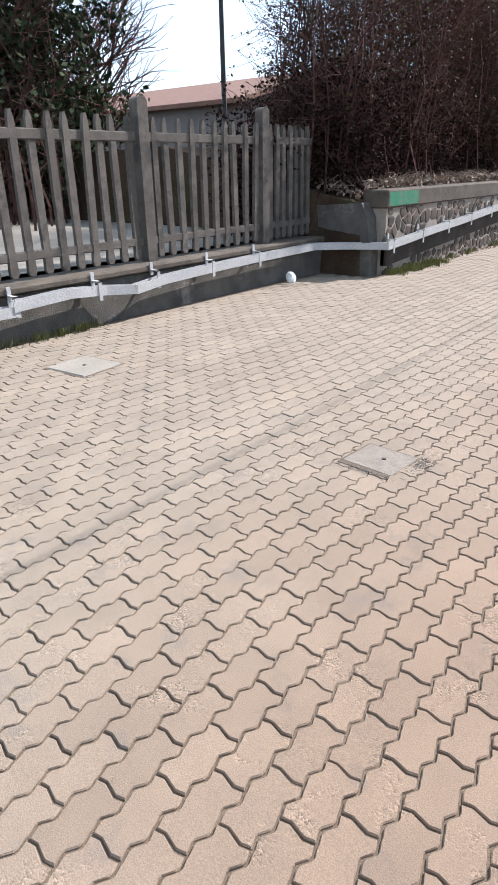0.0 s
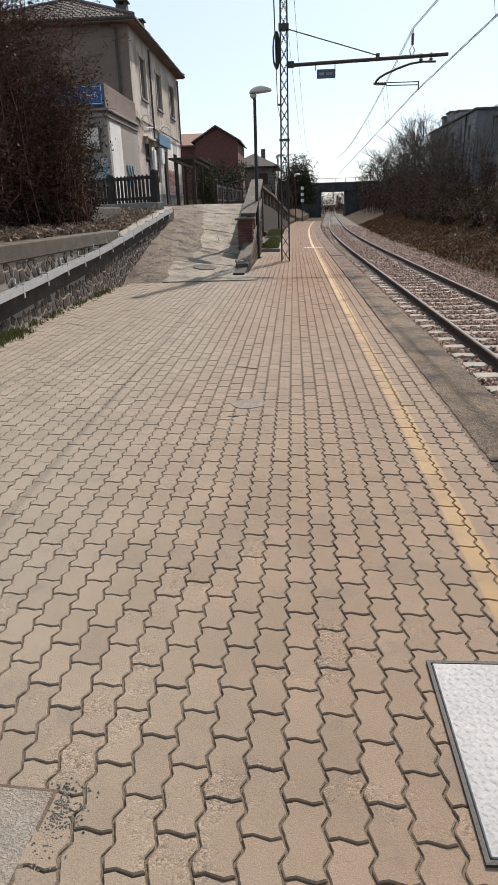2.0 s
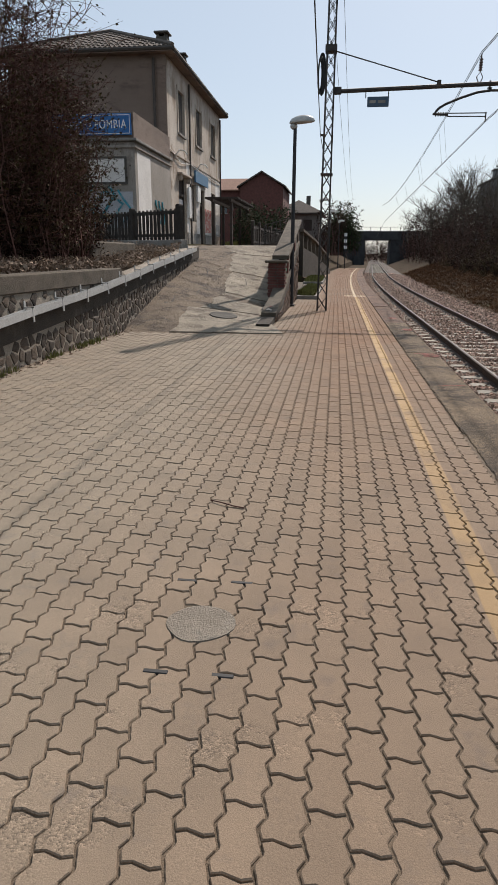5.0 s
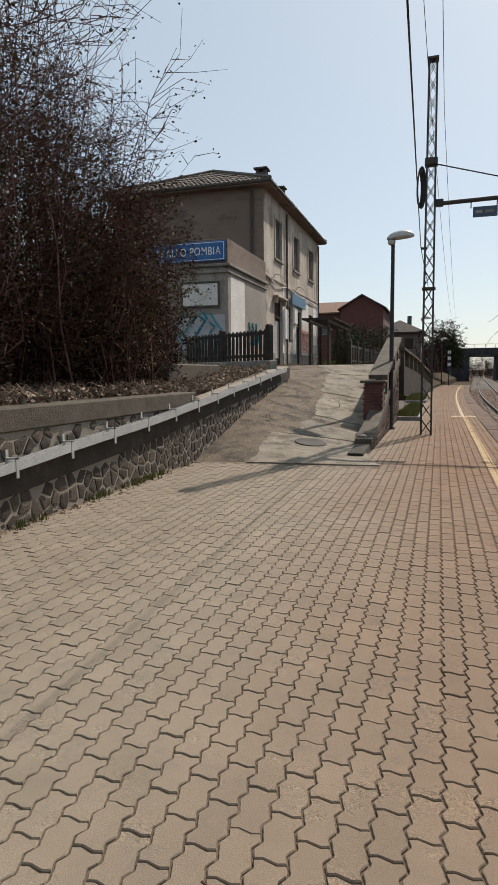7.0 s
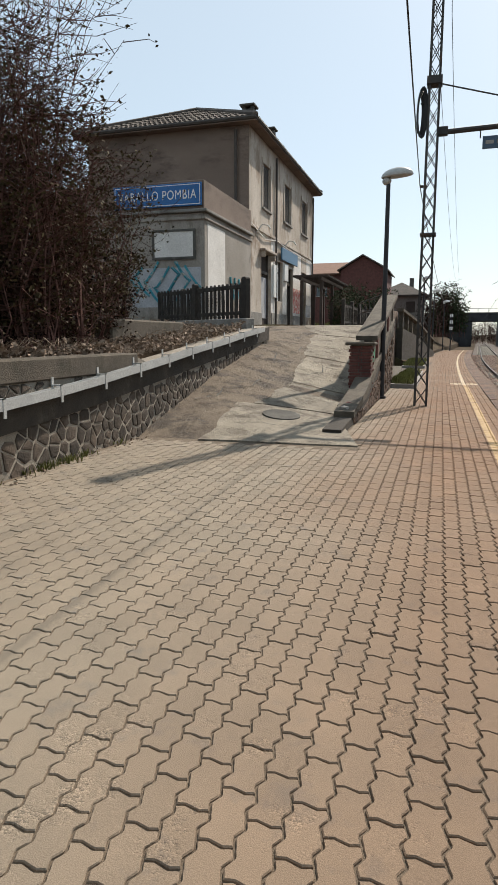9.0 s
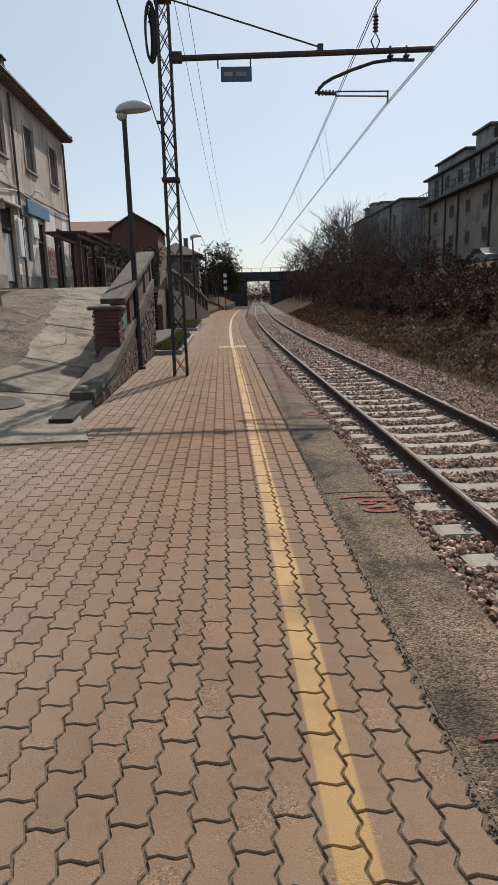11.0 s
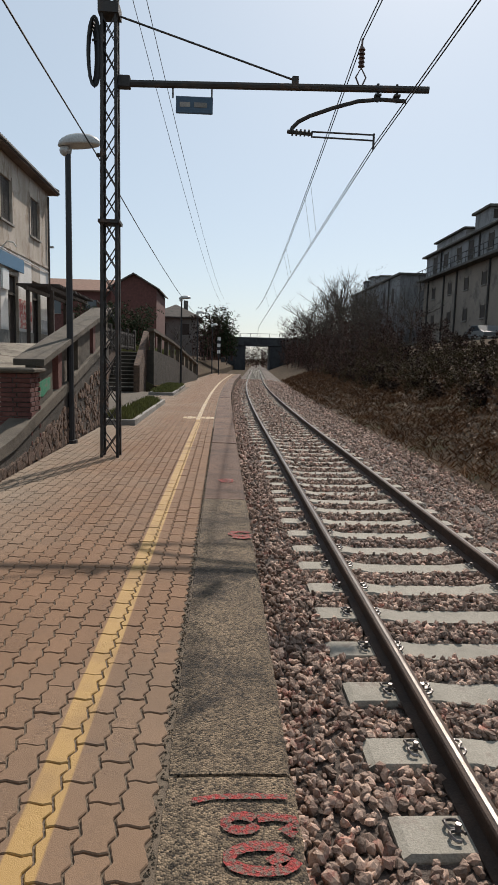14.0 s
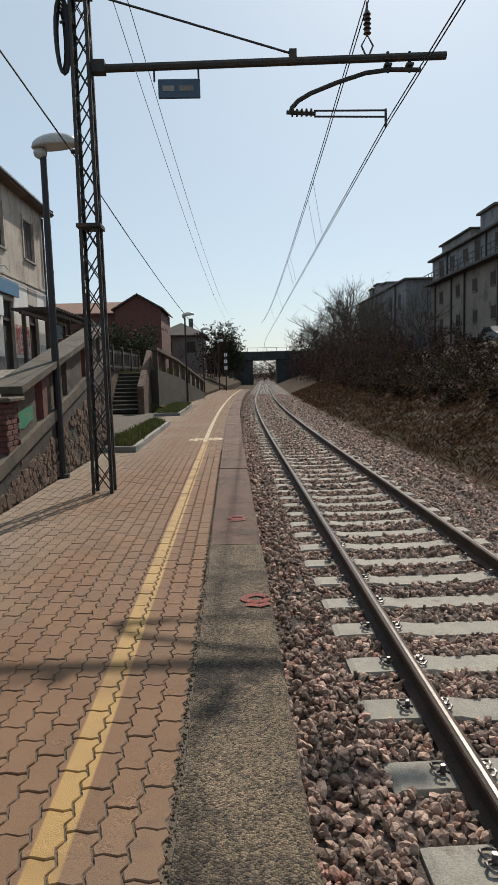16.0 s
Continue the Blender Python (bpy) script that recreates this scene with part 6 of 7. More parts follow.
for k, (x, y, h) in enumerate(((-3, 112, 9), (-6, 120, 10), (0.5, 135, 9), (-10, 125, 10), (8, 210, 10), (4, 230, 12), (12, 220, 11))):
    bare_tree("bare_tree", x, y, 0.5, h, 80 + k, "leafless tree near the distant bridge", lv=2)
spots = [(rt.gauss(-1.0, 0.9), rt.gauss(104, 0.9), 1.5) for _ in range(60)]
thicket("conifer", "dark dense conifer beyond the platform", spots, 7.6, 34, 26, 160, (0, 0), 0.03, 0.22, M_CONIFER, spread=0.1, category="tree")


# ---- covers, patches and small things on the platform ----
cov = thing("inspection_cover", "rough grey concrete inspection cover sunk in the paving", "cover", at=(-2.75, 2.33, 0), rz=-4)
part("open_joint", boxed(-0.19, 0.19, -0.195, 0.172, -0.06, 0.0012, 0.004), M_SAND, cov, "dirt-filled joint round the cover")
part("slab", boxed(-0.18, 0.18, -0.165, 0.165, -0.06, 0.004, 0.01), M_COVER, cov)
part("lifting_hole", tubed([(0.02, 0.01, 0.0), (0.02, 0.01, 0.0085)], 0.014, 10), M_CABLE, cov)
cov2 = thing("inspection_cover", "pale concrete inspection cover beside the low wall", "cover", at=(-5.9, 2.48, 0), rz=5)
part("open_joint", boxed(-0.275, 0.275, -0.265, 0.265, -0.06, 0.0015, 0.004), M_SAND, cov2, "dirt-filled joint round the cover")
part("slab", boxed(-0.25, 0.25, -0.24, 0.24, -0.06, 0.012, 0.01), M_CONC_PALE, cov2)
part("lifting_hole", tubed([(0, 0, 0.0), (0, 0, 0.0145)], 0.02, 10), M_CABLE, cov2)

V, F = [], []
rc = random.Random(31)
for _ in range(420):
    a = rc.random()
    x, y = rc.choice(((-2.55 + rc.gauss(0.02, 0.025), 2.15 + 0.36 * a), (-2.94 + 0.4 * a, 2.13 + rc.gauss(0, 0.018)), (-2.54 + abs(rc.gauss(0, 0.05)), 2.42 + rc.gauss(0, 0.05))))
    q = rc.uniform(0.002, 0.007)
    k = len(V)
    V += [(x + q * rc.uniform(0.5, 1.2) * u, y + q * rc.uniform(0.5, 1.2) * w, 0.001 + q * 0.8 * h) for u, w, h in ((-1, -0.6, 0), (1, -0.7, 0), (0.9, 0.8, 0), (-0.9, 0.7, 0), (0.1, 0, 1))]
    F += [(k, k + 1, k + 4), (k + 1, k + 2, k + 4), (k + 2, k + 3, k + 4), (k + 3, k, k + 4)]
tagged(rod("grit", V, F, M_COVER), "loose earth and grit round the worn cover", "grit", kind="stuff")

plate = thing("metal_plate", "galvanised chequer plate cover set in the platform", "cover plate")
b = boxed(-1.27, -0.55, 2.31, 3.10, -0.05, 0.014, 0.004)
part("sheet", b, M_CHEQUER, plate)
V, F = [], []
for i in range(24):
    for j in range(27):
        x, y = -1.25 + 0.029 * i, 2.33 + 0.0285 * j
        s = 1 if (i + j) % 2 else -1
        dx, dy = 0.010, 0.010 * s
        k = len(V)
        V += [(x - dx, y - dy, 0.0145), (x + 0.003, y - 0.003 * s, 0.0149), (x + dx, y + dy, 0.0145), (x - 0.003, y + 0.003 * s, 0.0149)]
        F.append((k, k + 1, k + 2, k + 3))
tagged(rod("raised_pattern", V, F, M_CHEQUER, plate), "raised chequer pattern", kind="stuff")
for a in ((-1.288, -1.274, 2.292, 3.118), (-0.546, -0.532, 2.292, 3.118), (-1.274, -0.546, 3.104, 3.118), (-1.274, -0.546, 2.292, 2.306)):
    part("frame", boxed(*a, -0.05, 0.012), M_STEEL_DARK, plate)

patch = thing("repair_patch", "round grey mortar repair in the paving", "patch")
b = bmesh.new()
ring = [b.verts.new((-2.23 + (0.158 + 0.02 * noise.noise((a, 2, 0))) * math.cos(a), 6.64 + (0.14 + 0.02 * noise.noise((a, 5, 0))) * math.sin(a), 0.004)) for a in [2 * math.pi * k / 26 for k in range(26)]]
b.faces.new(ring)
r = bmesh.ops.extrude_face_region(b, geom=list(b.faces))
for e in r["geom"]:
    if isinstance(e, bmesh.types.BMVert):
        e.co.z = -0.02
part("mortar_disc", b, M_COVER, patch)
for x, y, w in ((-2.38, 7.01, 0.10), (-2.10, 7.025, 0.11), (-2.34, 6.28, 0.10), (-2.07, 6.29, 0.09)):
    part("open_joint", boxed(x - w * 0.5, x + w * 0.5, y - 0.012, y + 0.012, -0.02, 0.002, 0.003), M_CABLE, patch, "dark open joint")

twig = tagged(part("twig", tubed([(-2.465, 8.07, 0.01), (-2.39, 8.03, 0.016), (-2.29, 7.985, 0.012), (-2.22, 7.97, 0.01)], 0.0045, 5), M_BARK), "thin dry twig lying on the paving", "twig")
b = bmesh.new()
bmesh.ops.create_icosphere(b, subdivisions=2, radius=0.078)
for v in b.verts:
    v.co = v.co * (1 + 0.35 * noise.noise(v.co * 14))
    v.co.z = max(v.co.z * 1.3, -0.08)
stone = tagged(part("white_stone", b, M_WHITE), "small white broken stone lying at the low wall", "stone")
stone.location = (-7.03, 7.3, 0.06)
for k, (x, y, s) in enumerate(((-3.3, 20.3, 0.12), (-3.45, 20.8, 0.16), (-3.25, 21.2, 0.11), (-3.5, 21.5, 0.13), (-3.38, 21.9, 0.15), (-3.3, 19.8, 0.09))):
    b = bmesh.new()
    bmesh.ops.create_icosphere(b, subdivisions=1, radius=s)
    for v in b.verts:
        v.co = v.co * (1 + 0.4 * noise.noise(v.co * 5 + Vector((k, 0, 0))))
        v.co.z *= 0.55
    ob = tagged(part("rubble", b, M_CONC if k % 2 else M_BRICK_RED), "broken piece of masonry at the foot of the parapet", "rubble", "masonry rubble")
    ob.location = (x, y, max(ramp_z(x, y), 0.25 if x > -3.42 else 0) + s * 0.3)

# red survey marks sprayed on the edge slabs
marks = thing("survey_marks", "red sprayed survey marks on the platform edge", "paint marks")


def mark(pts, r):
    b = bmesh.new()
    pts = [(x, y + 0.24) for x, y in pts]
    rows = []
    for i, p in enumerate(pts):
        o, q = pts[max(i - 1, 0)], pts[min(i + 1, len(pts) - 1)]
        s = Vector((o[1] - q[1], q[0] - o[0], 0)).normalized() * r * (0.8 + 0.4 * abs(noise.noise((p[0] * 30, p[1] * 30, 1))))
        rows.append([b.verts.new((p[0] + sg * s.x, p[1] + sg * s.y, 0.0035)) for sg in (1, -1)])
    for a, c in zip(rows, rows[1:]):
        b.faces.new((a[0], a[1], c[1], c[0]))
    part("mark", b, M_REDPAINT, marks)


def sprayed_loop(cx_, cy_, rx, ry, tail, r):
    """A sprayed figure lying along the edge: an open loop that runs out into a tail."""
    mark([(cx_ + rx * math.cos(a), cy_ + ry * math.sin(a)) for a in [0.5 + 5.6 * k / 14 for k in range(15)]], r)
    mark(tail, r)


sprayed_loop(-0.15, 14.70, 0.055, 0.036, [(-0.09, 14.725), (-0.02, 14.73), (0.04, 14.715), (0.045, 14.69), (0.0, 14.665), (0.04, 14.64)], 0.024)
sprayed_loop(-0.08, 14.54, 0.115, 0.055, [(-0.06, 14.52), (-0.03, 14.545), (0.0, 14.52)], 0.026)
for x0, y0 in ((-0.05, 18.45), (-0.17, 21.1)):
    sprayed_loop(x0, y0, 0.09, 0.07, [(x0 - 0.08, y0 - 0.12), (x0 + 0.02, y0 - 0.15), (x0 + 0.09, y0 - 0.1)], 0.034)
mark([(-0.33, 14.815), (-0.25, 14.835), (-0.12, 14.84), (-0.02, 14.835), (0.03, 14.835)], 0.017)
mark([(-0.34, 12.1), (0.0, 12.13)], 0.014)

# weeds, dry grass and leaf litter
def tufts(name, label, spots, h, mat_, seed, blades=10, category="weeds", spread=0.05, lay=(0.1, 0.6)):
    rn = random.Random(seed)
    V, F = [], []
    for x, y, z in spots:
        for _ in range(blades):
            a = rn.uniform(0, 6.28)
            bx, by = x + rn.gauss(0, spread), y + rn.gauss(0, spread)
            hh = h * rn.uniform(0.4, 1.1)
            w = hh * 0.05 + 0.003
            lx, ly = math.cos(a) * hh * rn.uniform(*lay), math.sin(a) * hh * rn.uniform(*lay)
            hh *= 1.0 - 0.45 * max(0.0, lay[1] - 0.6)
            k = len(V)
            V += [(bx - w, by, z - 0.01), (bx + w, by, z - 0.01), (bx + lx * 0.5 + w * 0.7, by + ly * 0.5, z + hh * 0.65), (bx + lx, by + ly, z + hh), (bx + lx * 0.5 - w * 0.7, by + ly * 0.5, z + hh * 0.65)]
            F.append((k, k + 1, k + 2, k + 3, k + 4))
    return tagged(rod(name, V, F, mat_), label, category, kind="stuff")


rw = random.Random(5)
tufts("weeds", "small green weeds along the wall foot", [(-6.08 + rw.gauss(0, 0.08), rw.uniform(8.8, 10.6), 0) for _ in range(80)] + [(-7.10, rw.uniform(2.0, 3.6), 0) for _ in range(22)] + [(-6.1, rw.uniform(11, 17), 0) for _ in range(25)], 0.10, M_GRASS, 1, 12)
tufts("planter_weeds", "green weeds growing in the platform planters", [(rw.uniform(-3.0, -2.5), rw.uniform(28.3, 35.8), 0.08) for _ in range(260)] + [(rw.uniform(-3.4, -2.5), rw.uniform(40.8, 48.8), 0.08) for _ in range(300)] + [(rw.uniform(-3.05, -2.8), rw.uniform(28.4, 30), 0.1) for _ in range(80)], 0.22, M_GRASS, 2, 9)
sp = []
for _ in range(7600):
    y = 10 + 75 * rw.random() ** 1.5
    x = 4.95 + 5.2 * rw.random() + bend(y)
    sp.append((x, y, ground_height(x, y)))
tufts("dry_grass", "dry straw-coloured grass on the railway bank", sp, 0.24, M_DRY, 3, 11, "grass", 0.22, (0.5, 1.5))
sp = [(rw.uniform(-10, -6.5) + bend(y), y, ground_height(-8, y)) for y in [rw.uniform(47.5, 84) for _ in range(1500)]]
tufts("bank_grass", "rough grass behind the far platform", sp, 0.5, M_GRASS, 4, 8, "grass", 0.2)

def litter(name, label, n, place, size, seed):
    rn = random.Random(seed)
    V, F = [], []
    for _ in range(n):
        leaf(V, F, rn, place(rn), size * rn.uniform(0.6, 1.5))
    return tagged(rod(name, V, F, M_LITTER), label, "leaf litter", kind="stuff")


def on_wall_top(rn):
    y = rn.uniform(8.6, 24.0)
    x = -6.45 - abs(rn.gauss(0, 1.1))
    return (x, y, max(ground_height(x, y), cop_top(y) if x > -6.6 else 0) + 0.02 + rn.random() * 0.14)


litter("leaf_litter", "dry brown leaves and twigs lying on the wall and bank", 9000, on_wall_top, 0.08, 6)
litter("fallen_leaves", "a few dry leaves lying along the wall foot", 260, lambda rn: (-5.95 - abs(rn.gauss(0, 0.12)), rn.uniform(8.8, 17.2), 0.012), 0.05, 7)
def on_bank(rn):
    y = 13 + 60 * rn.random() ** 1.6
    x = 5.4 + 7.5 * rn.random() ** 1.3 + bend(y)
    return (x, y, ground_height(x, y) + 0.05 + (0.5 * rn.random() if x > 8.5 else 0.08 * rn.random()))


litter("bank_litter", "dry brown leaves caught in the grass of the railway bank", 9000, on_bank, 0.10, 9)
rn2 = random.Random(8)
V, F = [], []
for _ in range(900):
    y = rn2.uniform(8.7, 23.5)
    x = -6.5 - abs(rn2.gauss(0, 0.7))
    z = max(ground_height(x, y), 1.3) + 0.05
    a = rn2.uniform(0, 6.28)
    ln = rn2.uniform(0.15, 0.6)
    tri_tube(V, F, [(x, y, z), (x + math.cos(a) * ln * 0.5, y + math.sin(a) * ln * 0.5, z + rn2.uniform(0.02, 0.2)), (x + math.cos(a) * ln, y + math.sin(a) * ln, z + rn2.uniform(-0.02, 0.2))], 0.006, 0.003)
tagged(rod("dead_twigs", V, F, M_LITTER), "dead twigs lying on the bank above the wall", "twigs", kind="stuff")


# ---- ballast stones ----
def scatter_stones(name, label, areas, seed, parent=None):
    """Broken stone: a twisted twelve-cornered lump each."""
    rs = np.random.RandomState(seed)
    ph = (1 + 5 ** 0.5) / 2
    base = np.array([(-1, ph, 0), (1, ph, 0), (-1, -ph, 0), (1, -ph, 0), (0, -1, ph), (0, 1, ph), (0, -1, -ph), (0, 1, -ph), (ph, 0, -1), (ph, 0, 1), (-ph, 0, -1), (-ph, 0, 1)]) / 1.9
    tri = np.array([(0, 11, 5), (0, 5, 1), (0, 1, 7), (0, 7, 10), (0, 10, 11), (1, 5, 9), (5, 11, 4), (11, 10, 2), (10, 7, 6), (7, 1, 8), (3, 9, 4), (3, 4, 2), (3, 2, 6), (3, 6, 8), (3, 8, 9), (4, 9, 5), (2, 4, 11), (6, 2, 10), (8, 6, 7), (9, 8, 1)])
    P = []
    for (x0, x1, y0, y1, z, dens, size) in areas:
        n = int((x1 - x0) * (y1 - y0) * dens)
        xs, ys = rs.uniform(x0, x1, n), rs.uniform(y0, y1, n)
        sz = size * rs.uniform(0.55, 1.35, n)
        zz = z + rs.uniform(-0.012, 0.03, n)
        P.append(np.stack([xs + np.array([bend(q) for q in ys]), ys, zz, sz], 1))
    P = np.concatenate(P)
    n = len(P)
    scl = P[:, 3, None] * np.stack([rs.uniform(0.6, 1.2, n), rs.uniform(0.6, 1.2, n), rs.uniform(0.4, 0.85, n)], 1)
    v = base[None] * (1 + rs.uniform(-0.32, 0.32, (n, 12, 1))) * scl[:, None, :] * 0.5
    q = rs.normal(size=(n, 4))
    q /= np.linalg.norm(q, axis=1)[:, None]
    w, x, y, z = q.T
    R = np.stack([np.stack([1 - 2 * (y * y + z * z), 2 * (x * y - z * w), 2 * (x * z + y * w)], 1), np.stack([2 * (x * y + z * w), 1 - 2 * (x * x + z * z), 2 * (y * z - x * w)], 1), np.stack([2 * (x * z - y * w), 2 * (y * z + x * w), 1 - 2 * (x * x + y * y)], 1)], 1)
    v = np.einsum("nij,nkj->nki", R, v) + P[:, None, :3]
    f = (tri[None] + (np.arange(n) * 12)[:, None, None]).reshape(-1, 3)
    ob = rod(name, v.reshape(-1, 3).tolist(), f.tolist(), M_BALLAST, parent)
    return tagged(ob, label, "ballast" if not parent else "", kind="stuff")


areas = []
for k in range(-20, 110):
    y = 14.80 + 0.613 * (k - 2)
    d = 800 if y < 19 else (460 if y < 25 else (190 if y < 40 else 80))
    s = 0.057 if y < 25 else (0.085 if y < 40 else 0.11)
    if y < 11:
        d, s = 240, 0.075
    areas.append((0.09, 0.56, y - 0.3, y + 0.3, -0.462, d, s))
    for a, c in ((0.56, 0.90), (1.03, 2.40), (2.54, 2.88)):
        areas.append((a, c, y + 0.13, y + 0.483, -0.465, d, s))
    areas.append((2.88, 3.5, y - 0.3, y + 0.3, -0.49, d * 0.7, s * 1.1))
    areas.append((3.5, 4.2, y - 0.3, y + 0.3, -0.60, d * 0.6, s * 1.1))
    areas.append((4.2, 6.0, y - 0.3, y + 0.3, -0.70 , d * 0.5, s * 1.2))
scatter_stones("ballast_stones", "broken brown and grey ballast stones", areas, 3, track)


def edge_grit():
    """Crumbs of concrete and earth caught in the joint beside the edge slabs."""
    rn = random.Random(17)
    V, F = [], []
    for _ in range(2600):
        y = 10 + 18 * rn.random()
        x = -0.454 + rn.gauss(0, 0.009)
        s = rn.uniform(0.002, 0.009)
        k = len(V)
        V += [(x + s * rn.uniform(0.6, 1.2) * a, y + s * rn.uniform(0.6, 1.2) * b, -0.008 + s * c) for a, b, c in ((-1, -0.6, 0), (1, -0.7, 0), (0.9, 0.8, 0), (-0.9, 0.7, 0), (0.1, 0, 1))]
        F += [(k, k + 1, k + 4), (k + 1, k + 2, k + 4), (k + 2, k + 3, k + 4), (k + 3, k, k + 4)]
    tagged(rod("joint_grit", V, F, M_SLAB, edge), "crumbled concrete and earth", kind="stuff")


edge_grit()


# ---- stones of the retaining wall ----
def clip_cell(poly, px, py, qx, qy):
    mx, my, nx, ny = (px + qx) / 2, (py + qy) / 2, qx - px, qy - py
    out = []
    for (ax, ay), (bx, by) in zip(poly, poly[1:] + poly[:1]):
        da, db = (ax - mx) * nx + (ay - my) * ny, (bx - mx) * nx + (by - my) * ny
        if da <= 0:
            out.append((ax, ay))
        if da * db < 0:
            t = da / (da - db)
            out.append((ax + (bx - ax) * t, ay + (by - ay) * t))
    return out


def wall_stones():
    rn = random.Random(9)
    pts = []
    row = 0
    z = -0.02
    while z < 2.0:
        y = YW0 - 0.1 + (row % 2) * 0.11
        while y < YW1 + 0.2:
            pts.append((y + rn.uniform(-0.085, 0.085), z + rn.uniform(-0.075, 0.075)))
            y += 0.215
        z += 0.17
        row += 1
    made = []
    rest_v, rest_f = [], []
    for i, (py, pz) in enumerate(pts):
        lo = wall_foot(py) - 0.05
        band_hi, band_lo = trough_z(py) - 0.0, trough_z(py) - 0.33
        top = 1.05 if py < 17.4 else trough_z(py)
        if not (YW0 < py < YW1) or pz < lo or pz > top - 0.02:
            continue
        if band_lo - 0.03 < pz < band_hi + 0.03:
            continue
        poly = [(py - 0.3, pz - 0.3), (py + 0.3, pz - 0.3), (py + 0.3, pz + 0.3), (py - 0.3, pz + 0.3)]
        for (qy, qz) in pts:
            if (qy, qz) != (py, pz) and abs(qy - py) < 0.55 and abs(qz - pz) < 0.55:
                poly = clip_cell(poly, py, pz, qy, qz)
        # keep the stone clear of the mortar, the band and the coping
        zmax = (band_lo - 0.005) if pz < band_lo else top - 0.02
        zmin = (band_hi + 0.02) if pz > band_hi else -9
        poly = [(a, max(zmin, min(zmax, c))) for a, c in poly]
        cy = sum(a for a, _ in poly) / len(poly)
        cz = sum(c for _, c in poly) / len(poly)
        sh = 0.86
        out = 0.005 + rn.uniform(0, 0.012)
        n = len(poly)
        if n < 3:
            continue
        v = [(0.0, (a - cy) * sh, (c - cz) * sh) for a, c in poly]
        v += [(out, (a - cy) * sh * 0.92, (c - cz) * sh * 0.92) for a, c in poly]
        v += [(out + 0.005, (a - cy) * sh * 0.6, (c - cz) * sh * 0.6) for a, c in poly]
        f = [tuple(range(2 * n, 3 * n))]
        for k in range(n):
            j = (k + 1) % n
            f.append((k, j, n + j, n + k))
            f.append((n + k, n + j, 2 * n + j, 2 * n + k))
        made.append((abs(cy - 13.5), cy, cz, v, f))
    made.sort(key=lambda m: m[0])
    for m in made[:300]:
        ob = rod("stone", m[3], m[4], M_STONE, stone_wall)
        ob.location = (-6.192, m[1], m[2])
    V, F = [], []
    for m in made[300:]:
        k = len(V)
        V += [(a - 6.192, c + m[1], d + m[2]) for a, c, d in m[3]]
        F += [tuple(i + k for i in q) for q in m[4]]
    if F:
        tagged(rod("further_stones", V, F, M_STONE, stone_wall), kind="stuff")
    # rough stones along the foot of the parapet
    V, F = [], []
    for _ in range(950):
        y = rn.uniform(19.8, 28.8)
        top = max(0.1, par_z(y) - 0.12)
        z = rn.uniform(0.02, top)
        s = rn.uniform(0.05, 0.11)
        k = len(V)
        n = 6
        ring = [(y + s * rn.uniform(0.7, 1.2) * math.cos(a), z + s * 0.8 * rn.uniform(0.7, 1.2) * math.sin(a)) for a in [6.283 * q / n for q in range(n)]]
        o = rn.uniform(0.008, 0.03)
        V += [(XP1 - 0.003, a, max(c, -0.02)) for a, c in ring] + [(XP1 + o, y + (a - y) * 0.75, max(z + (c - z) * 0.75, -0.01)) for a, c in ring]
        F.append(tuple(range(k + n, k + 2 * n)))
        F += [(k + q, k + (q + 1) % n, k + n + (q + 1) % n, k + n + q) for q in range(n)]
    tagged(rod("base_stones", V, F, M_RUBBLE, parapet), "rough dark stones", kind="stuff")


wall_stones()


# ---- paving blocks ----
def block_outline(w, l, gap, fine=True):
    """One wavy block about its middle: long sides stepped like a saw, ends bowed like an S."""
    if not fine:
        a, c = w / 2 - gap, l / 2 - gap
        return [(-a, -c), (a, -c), (a, c), (-a, c)]
    amp = 0.0105
    wave = [(0.0, 0.0), (0.06, -0.1), (0.28, -1.0), (0.38, -0.95), (0.64, 0.95), (0.74, 1.0), (0.95, 0.1), (1.0, 0.0)]

    def side(x0):
        out = []
        for half in range(2):
            for t, s in wave[1:-1]:
                out.append((x0 + amp * s, -l / 2 + (half + t) * l / 2))
        return out
    right = side(w / 2 - gap)
    left = side(-w / 2 + gap)[::-1]
    s = 0.0085
    lo = [(-w * 0.22, -l / 2 + gap + s * 0.7), (w * 0.22, -l / 2 + gap - s)]
    hi = [(w * 0.22, l / 2 - gap - s), (-w * 0.22, l / 2 - gap + s)]
    cut = lambda p: (p[0], max(-l / 2 + gap, min(l / 2 - gap, p[1])))
    return [(-w / 2 + gap, -l / 2 + gap)] + lo + [(w / 2 - gap, -l / 2 + gap)] + [cut(p) for p in right] + [(w / 2 - gap, l / 2 - gap)] + hi + [(-w / 2 + gap, l / 2 - gap)] + [cut(p) for p in left]


def block_solid(outline, lip=0.003, depth=0.011):
    n = len(outline)
    v = [(x, y, 0.0) for x, y in [(x * (1 - lip / 0.06), y * (1 - lip / 0.12)) for x, y in outline]] + [(x, y, -depth * 0.4) for x, y in outline] + [(x, y, -depth) for x, y in outline]
    f = [tuple(range(n))]
    for k in range(n):
        j = (k + 1) % n
        f.append((n + k, n + j, j, k))
        f.append((2 * n + k, 2 * n + j, n + j, n + k))
    return v, f


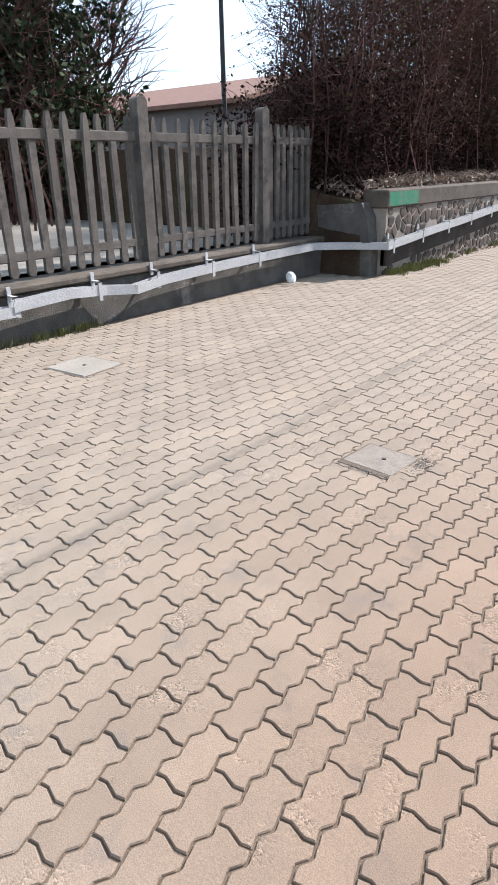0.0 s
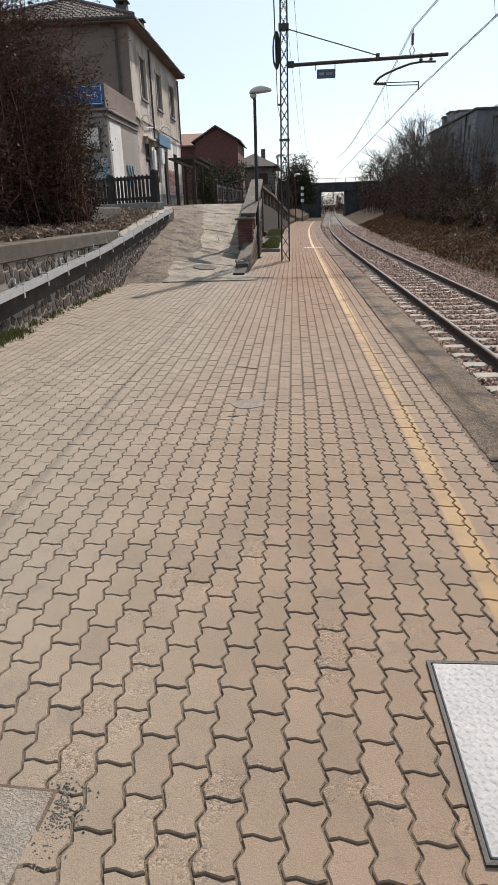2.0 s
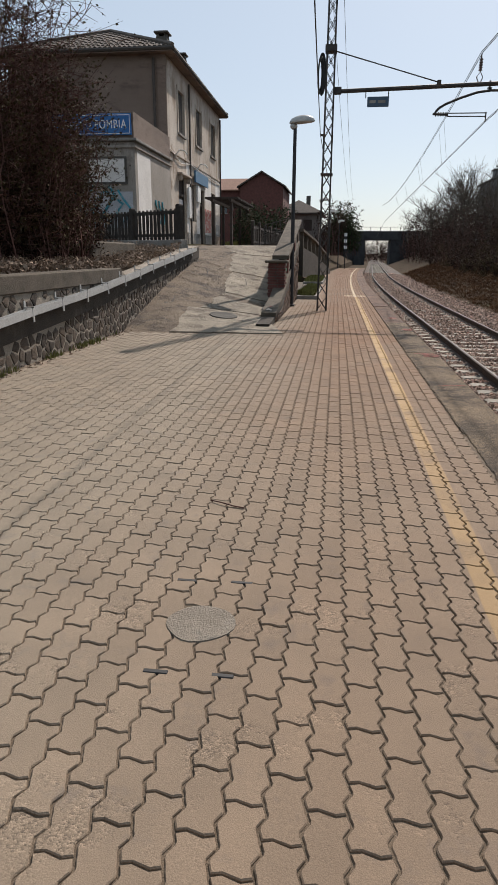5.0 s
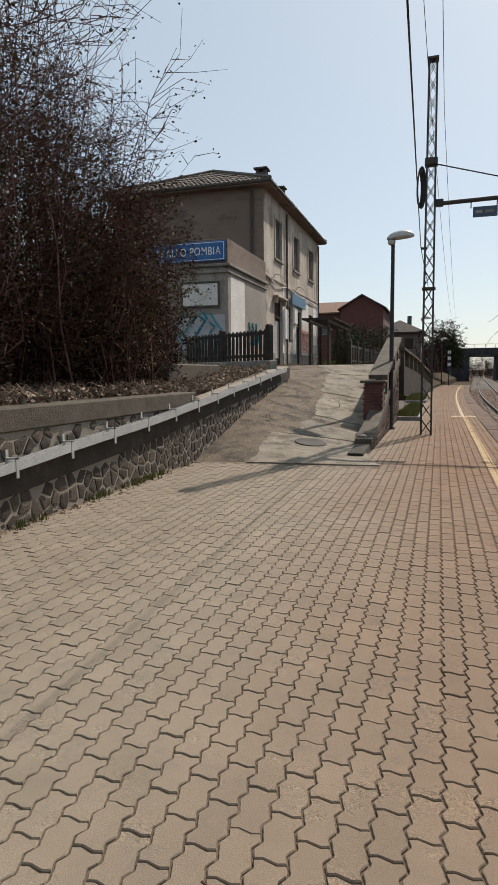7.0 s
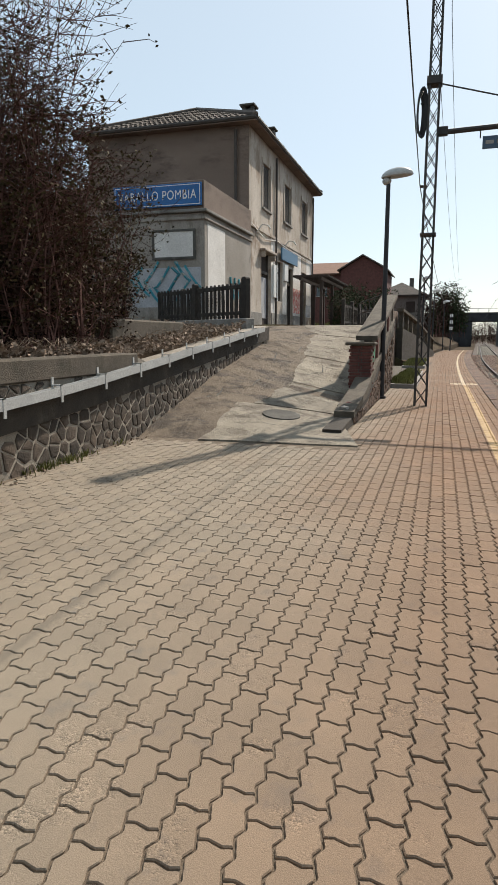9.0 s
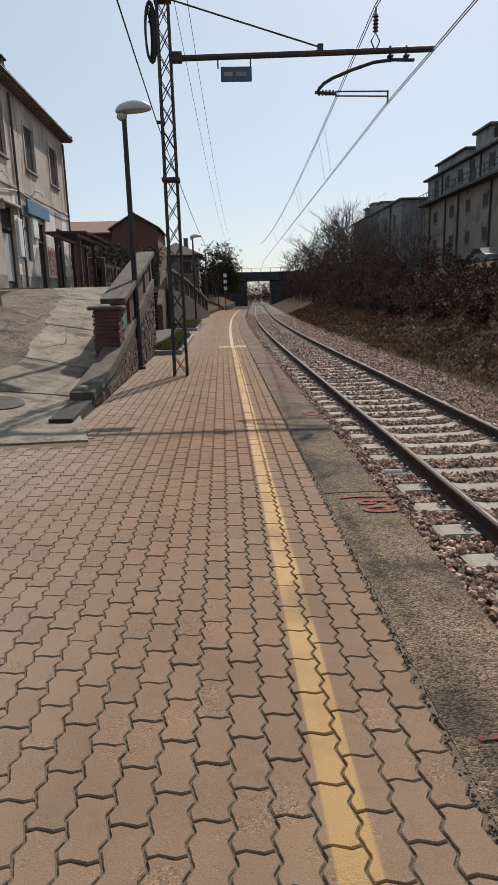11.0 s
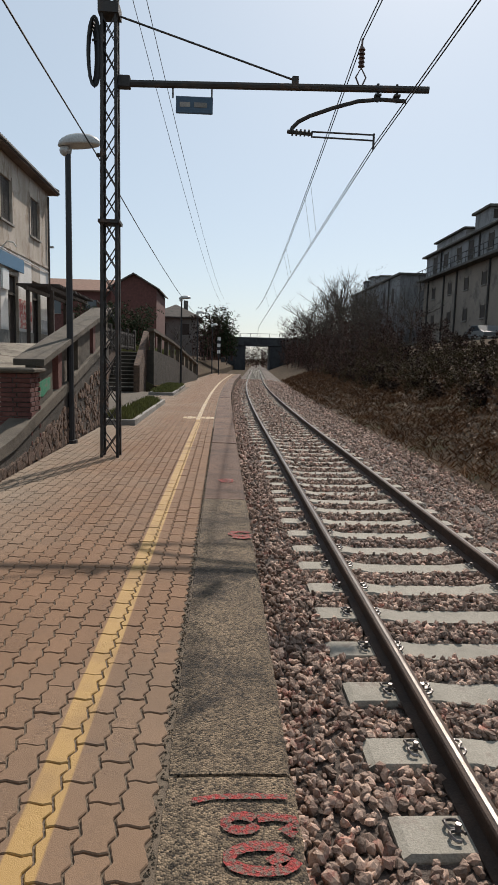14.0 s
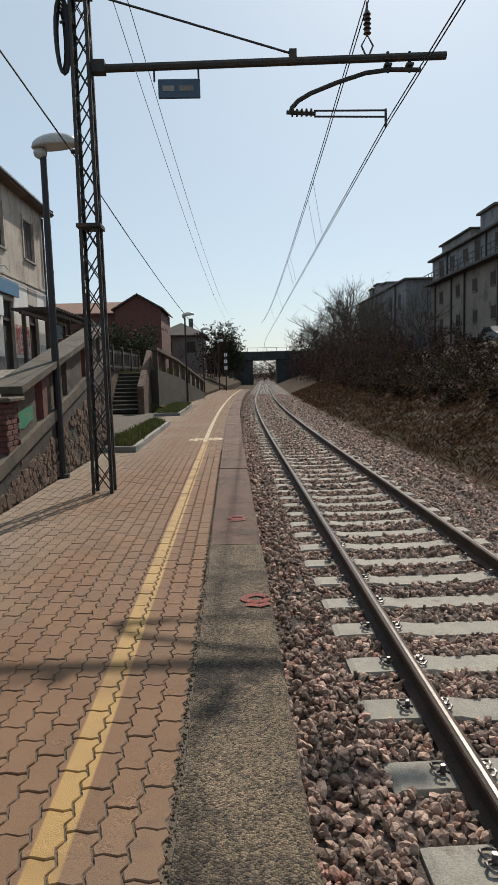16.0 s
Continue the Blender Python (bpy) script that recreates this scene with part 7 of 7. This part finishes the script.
def clear_of_covers(x, y):
    for x0, x1, y0, y1 in ((-2.95, -2.56, 2.15, 2.51), (-6.16, -5.64, 2.23, 2.73), (-1.31, -0.51, 2.27, 3.14)):
        if x0 + 0.06 < x < x1 - 0.06 and y0 + 0.1 < y < y1 - 0.1:
            return False
    if (x + 2.23) ** 2 + (y - 6.64) ** 2 < 0.06 ** 2:
        return False
    if -3.15 < x < -2.3 and 28.1 < y < 36.05:
        return False
    return True


def paving():
    rn = random.Random(12)
    fine = block_solid(block_outline(PX, PY, 0.0046), 0.0036, 0.012)
    flat = block_solid(block_outline(PX, PY, 0.0055, False), 0.0036, 0.012)
    near_mesh = {}
    groups = {0: ([], []), 1: ([], [])}
    spots = []
    col0 = -int((X_LINE + 7.2) / PX)
    for c in range(col0 - 1, 4):
        x = X_LINE + c * PX
        yellow = 0
        if x > -0.50:
            continue
        y = 13.97 - 100.5 * PY + (PY / 2 if c % 2 == 0 else 0)
        while y < 85.5:
            ok = x > -7.12 if y < 8.3 else (x > -6.12 if y < 17.2 else x > -3.05)
            if 17.1 < y < 17.5 and x < -2.7:
                ok = False
            if y > 40.5 and y < 49.1 and x < -2.35:
                ok = False
            if ok and clear_of_covers(x, y):
                spots.append((x, y, yellow))
            y += PY
    # the line across the platform further on
    singles = []
    for (x, y, yellow) in spots:
        if y >= 30 and abs(x - X_LINE) < 0.01:
            yellow = 1
        if not yellow and 30.2 < y < 30.75 and -1.4 < x < -0.45:
            yellow = 1
        tilt = (rn.gauss(0, 0.005), rn.gauss(0, 0.004))
        dz = rn.gauss(0, 0.0012) - 0.0006
        if x > -6 and rn.random() < 0.015:
            dz -= 0.0025
        if -3.35 < x < -1.2 and 1.6 < y < 4.4 and not yellow and len(singles) < 280:
            singles.append((x, y, dz, tilt))
            continue
        V, F = groups[yellow]
        src = fine if y < 27 else flat
        k = len(V)
        sx = bend(y)
        V += [(x + sx + a, y + c, d + dz + a * tilt[0] + c * tilt[1]) for a, c, d in src[0]]
        F += [tuple(i + k for i in q) for q in src[1]]
    tagged(rod("paving_blocks", *groups[0], M_PAVER, bed), "beige to reddish wavy concrete paving blocks", kind="stuff")
    tagged(rod("painted_blocks", *groups[1], M_YELLOW, bed), "paving blocks painted with a worn yellow safety line", kind="stuff")
    first_block = None
    for (x, y, dz, tilt) in singles:
        if first_block is None:
            ob = rod("paving_block", *fine, M_PAVER, bed)
            first_block = ob.data
        else:
            ob = new("paving_block", first_block)
            ob.parent = bed
        ob.location = (x, y, dz)
        ob.rotation_euler = (tilt[1], -tilt[0], 0)


paving()
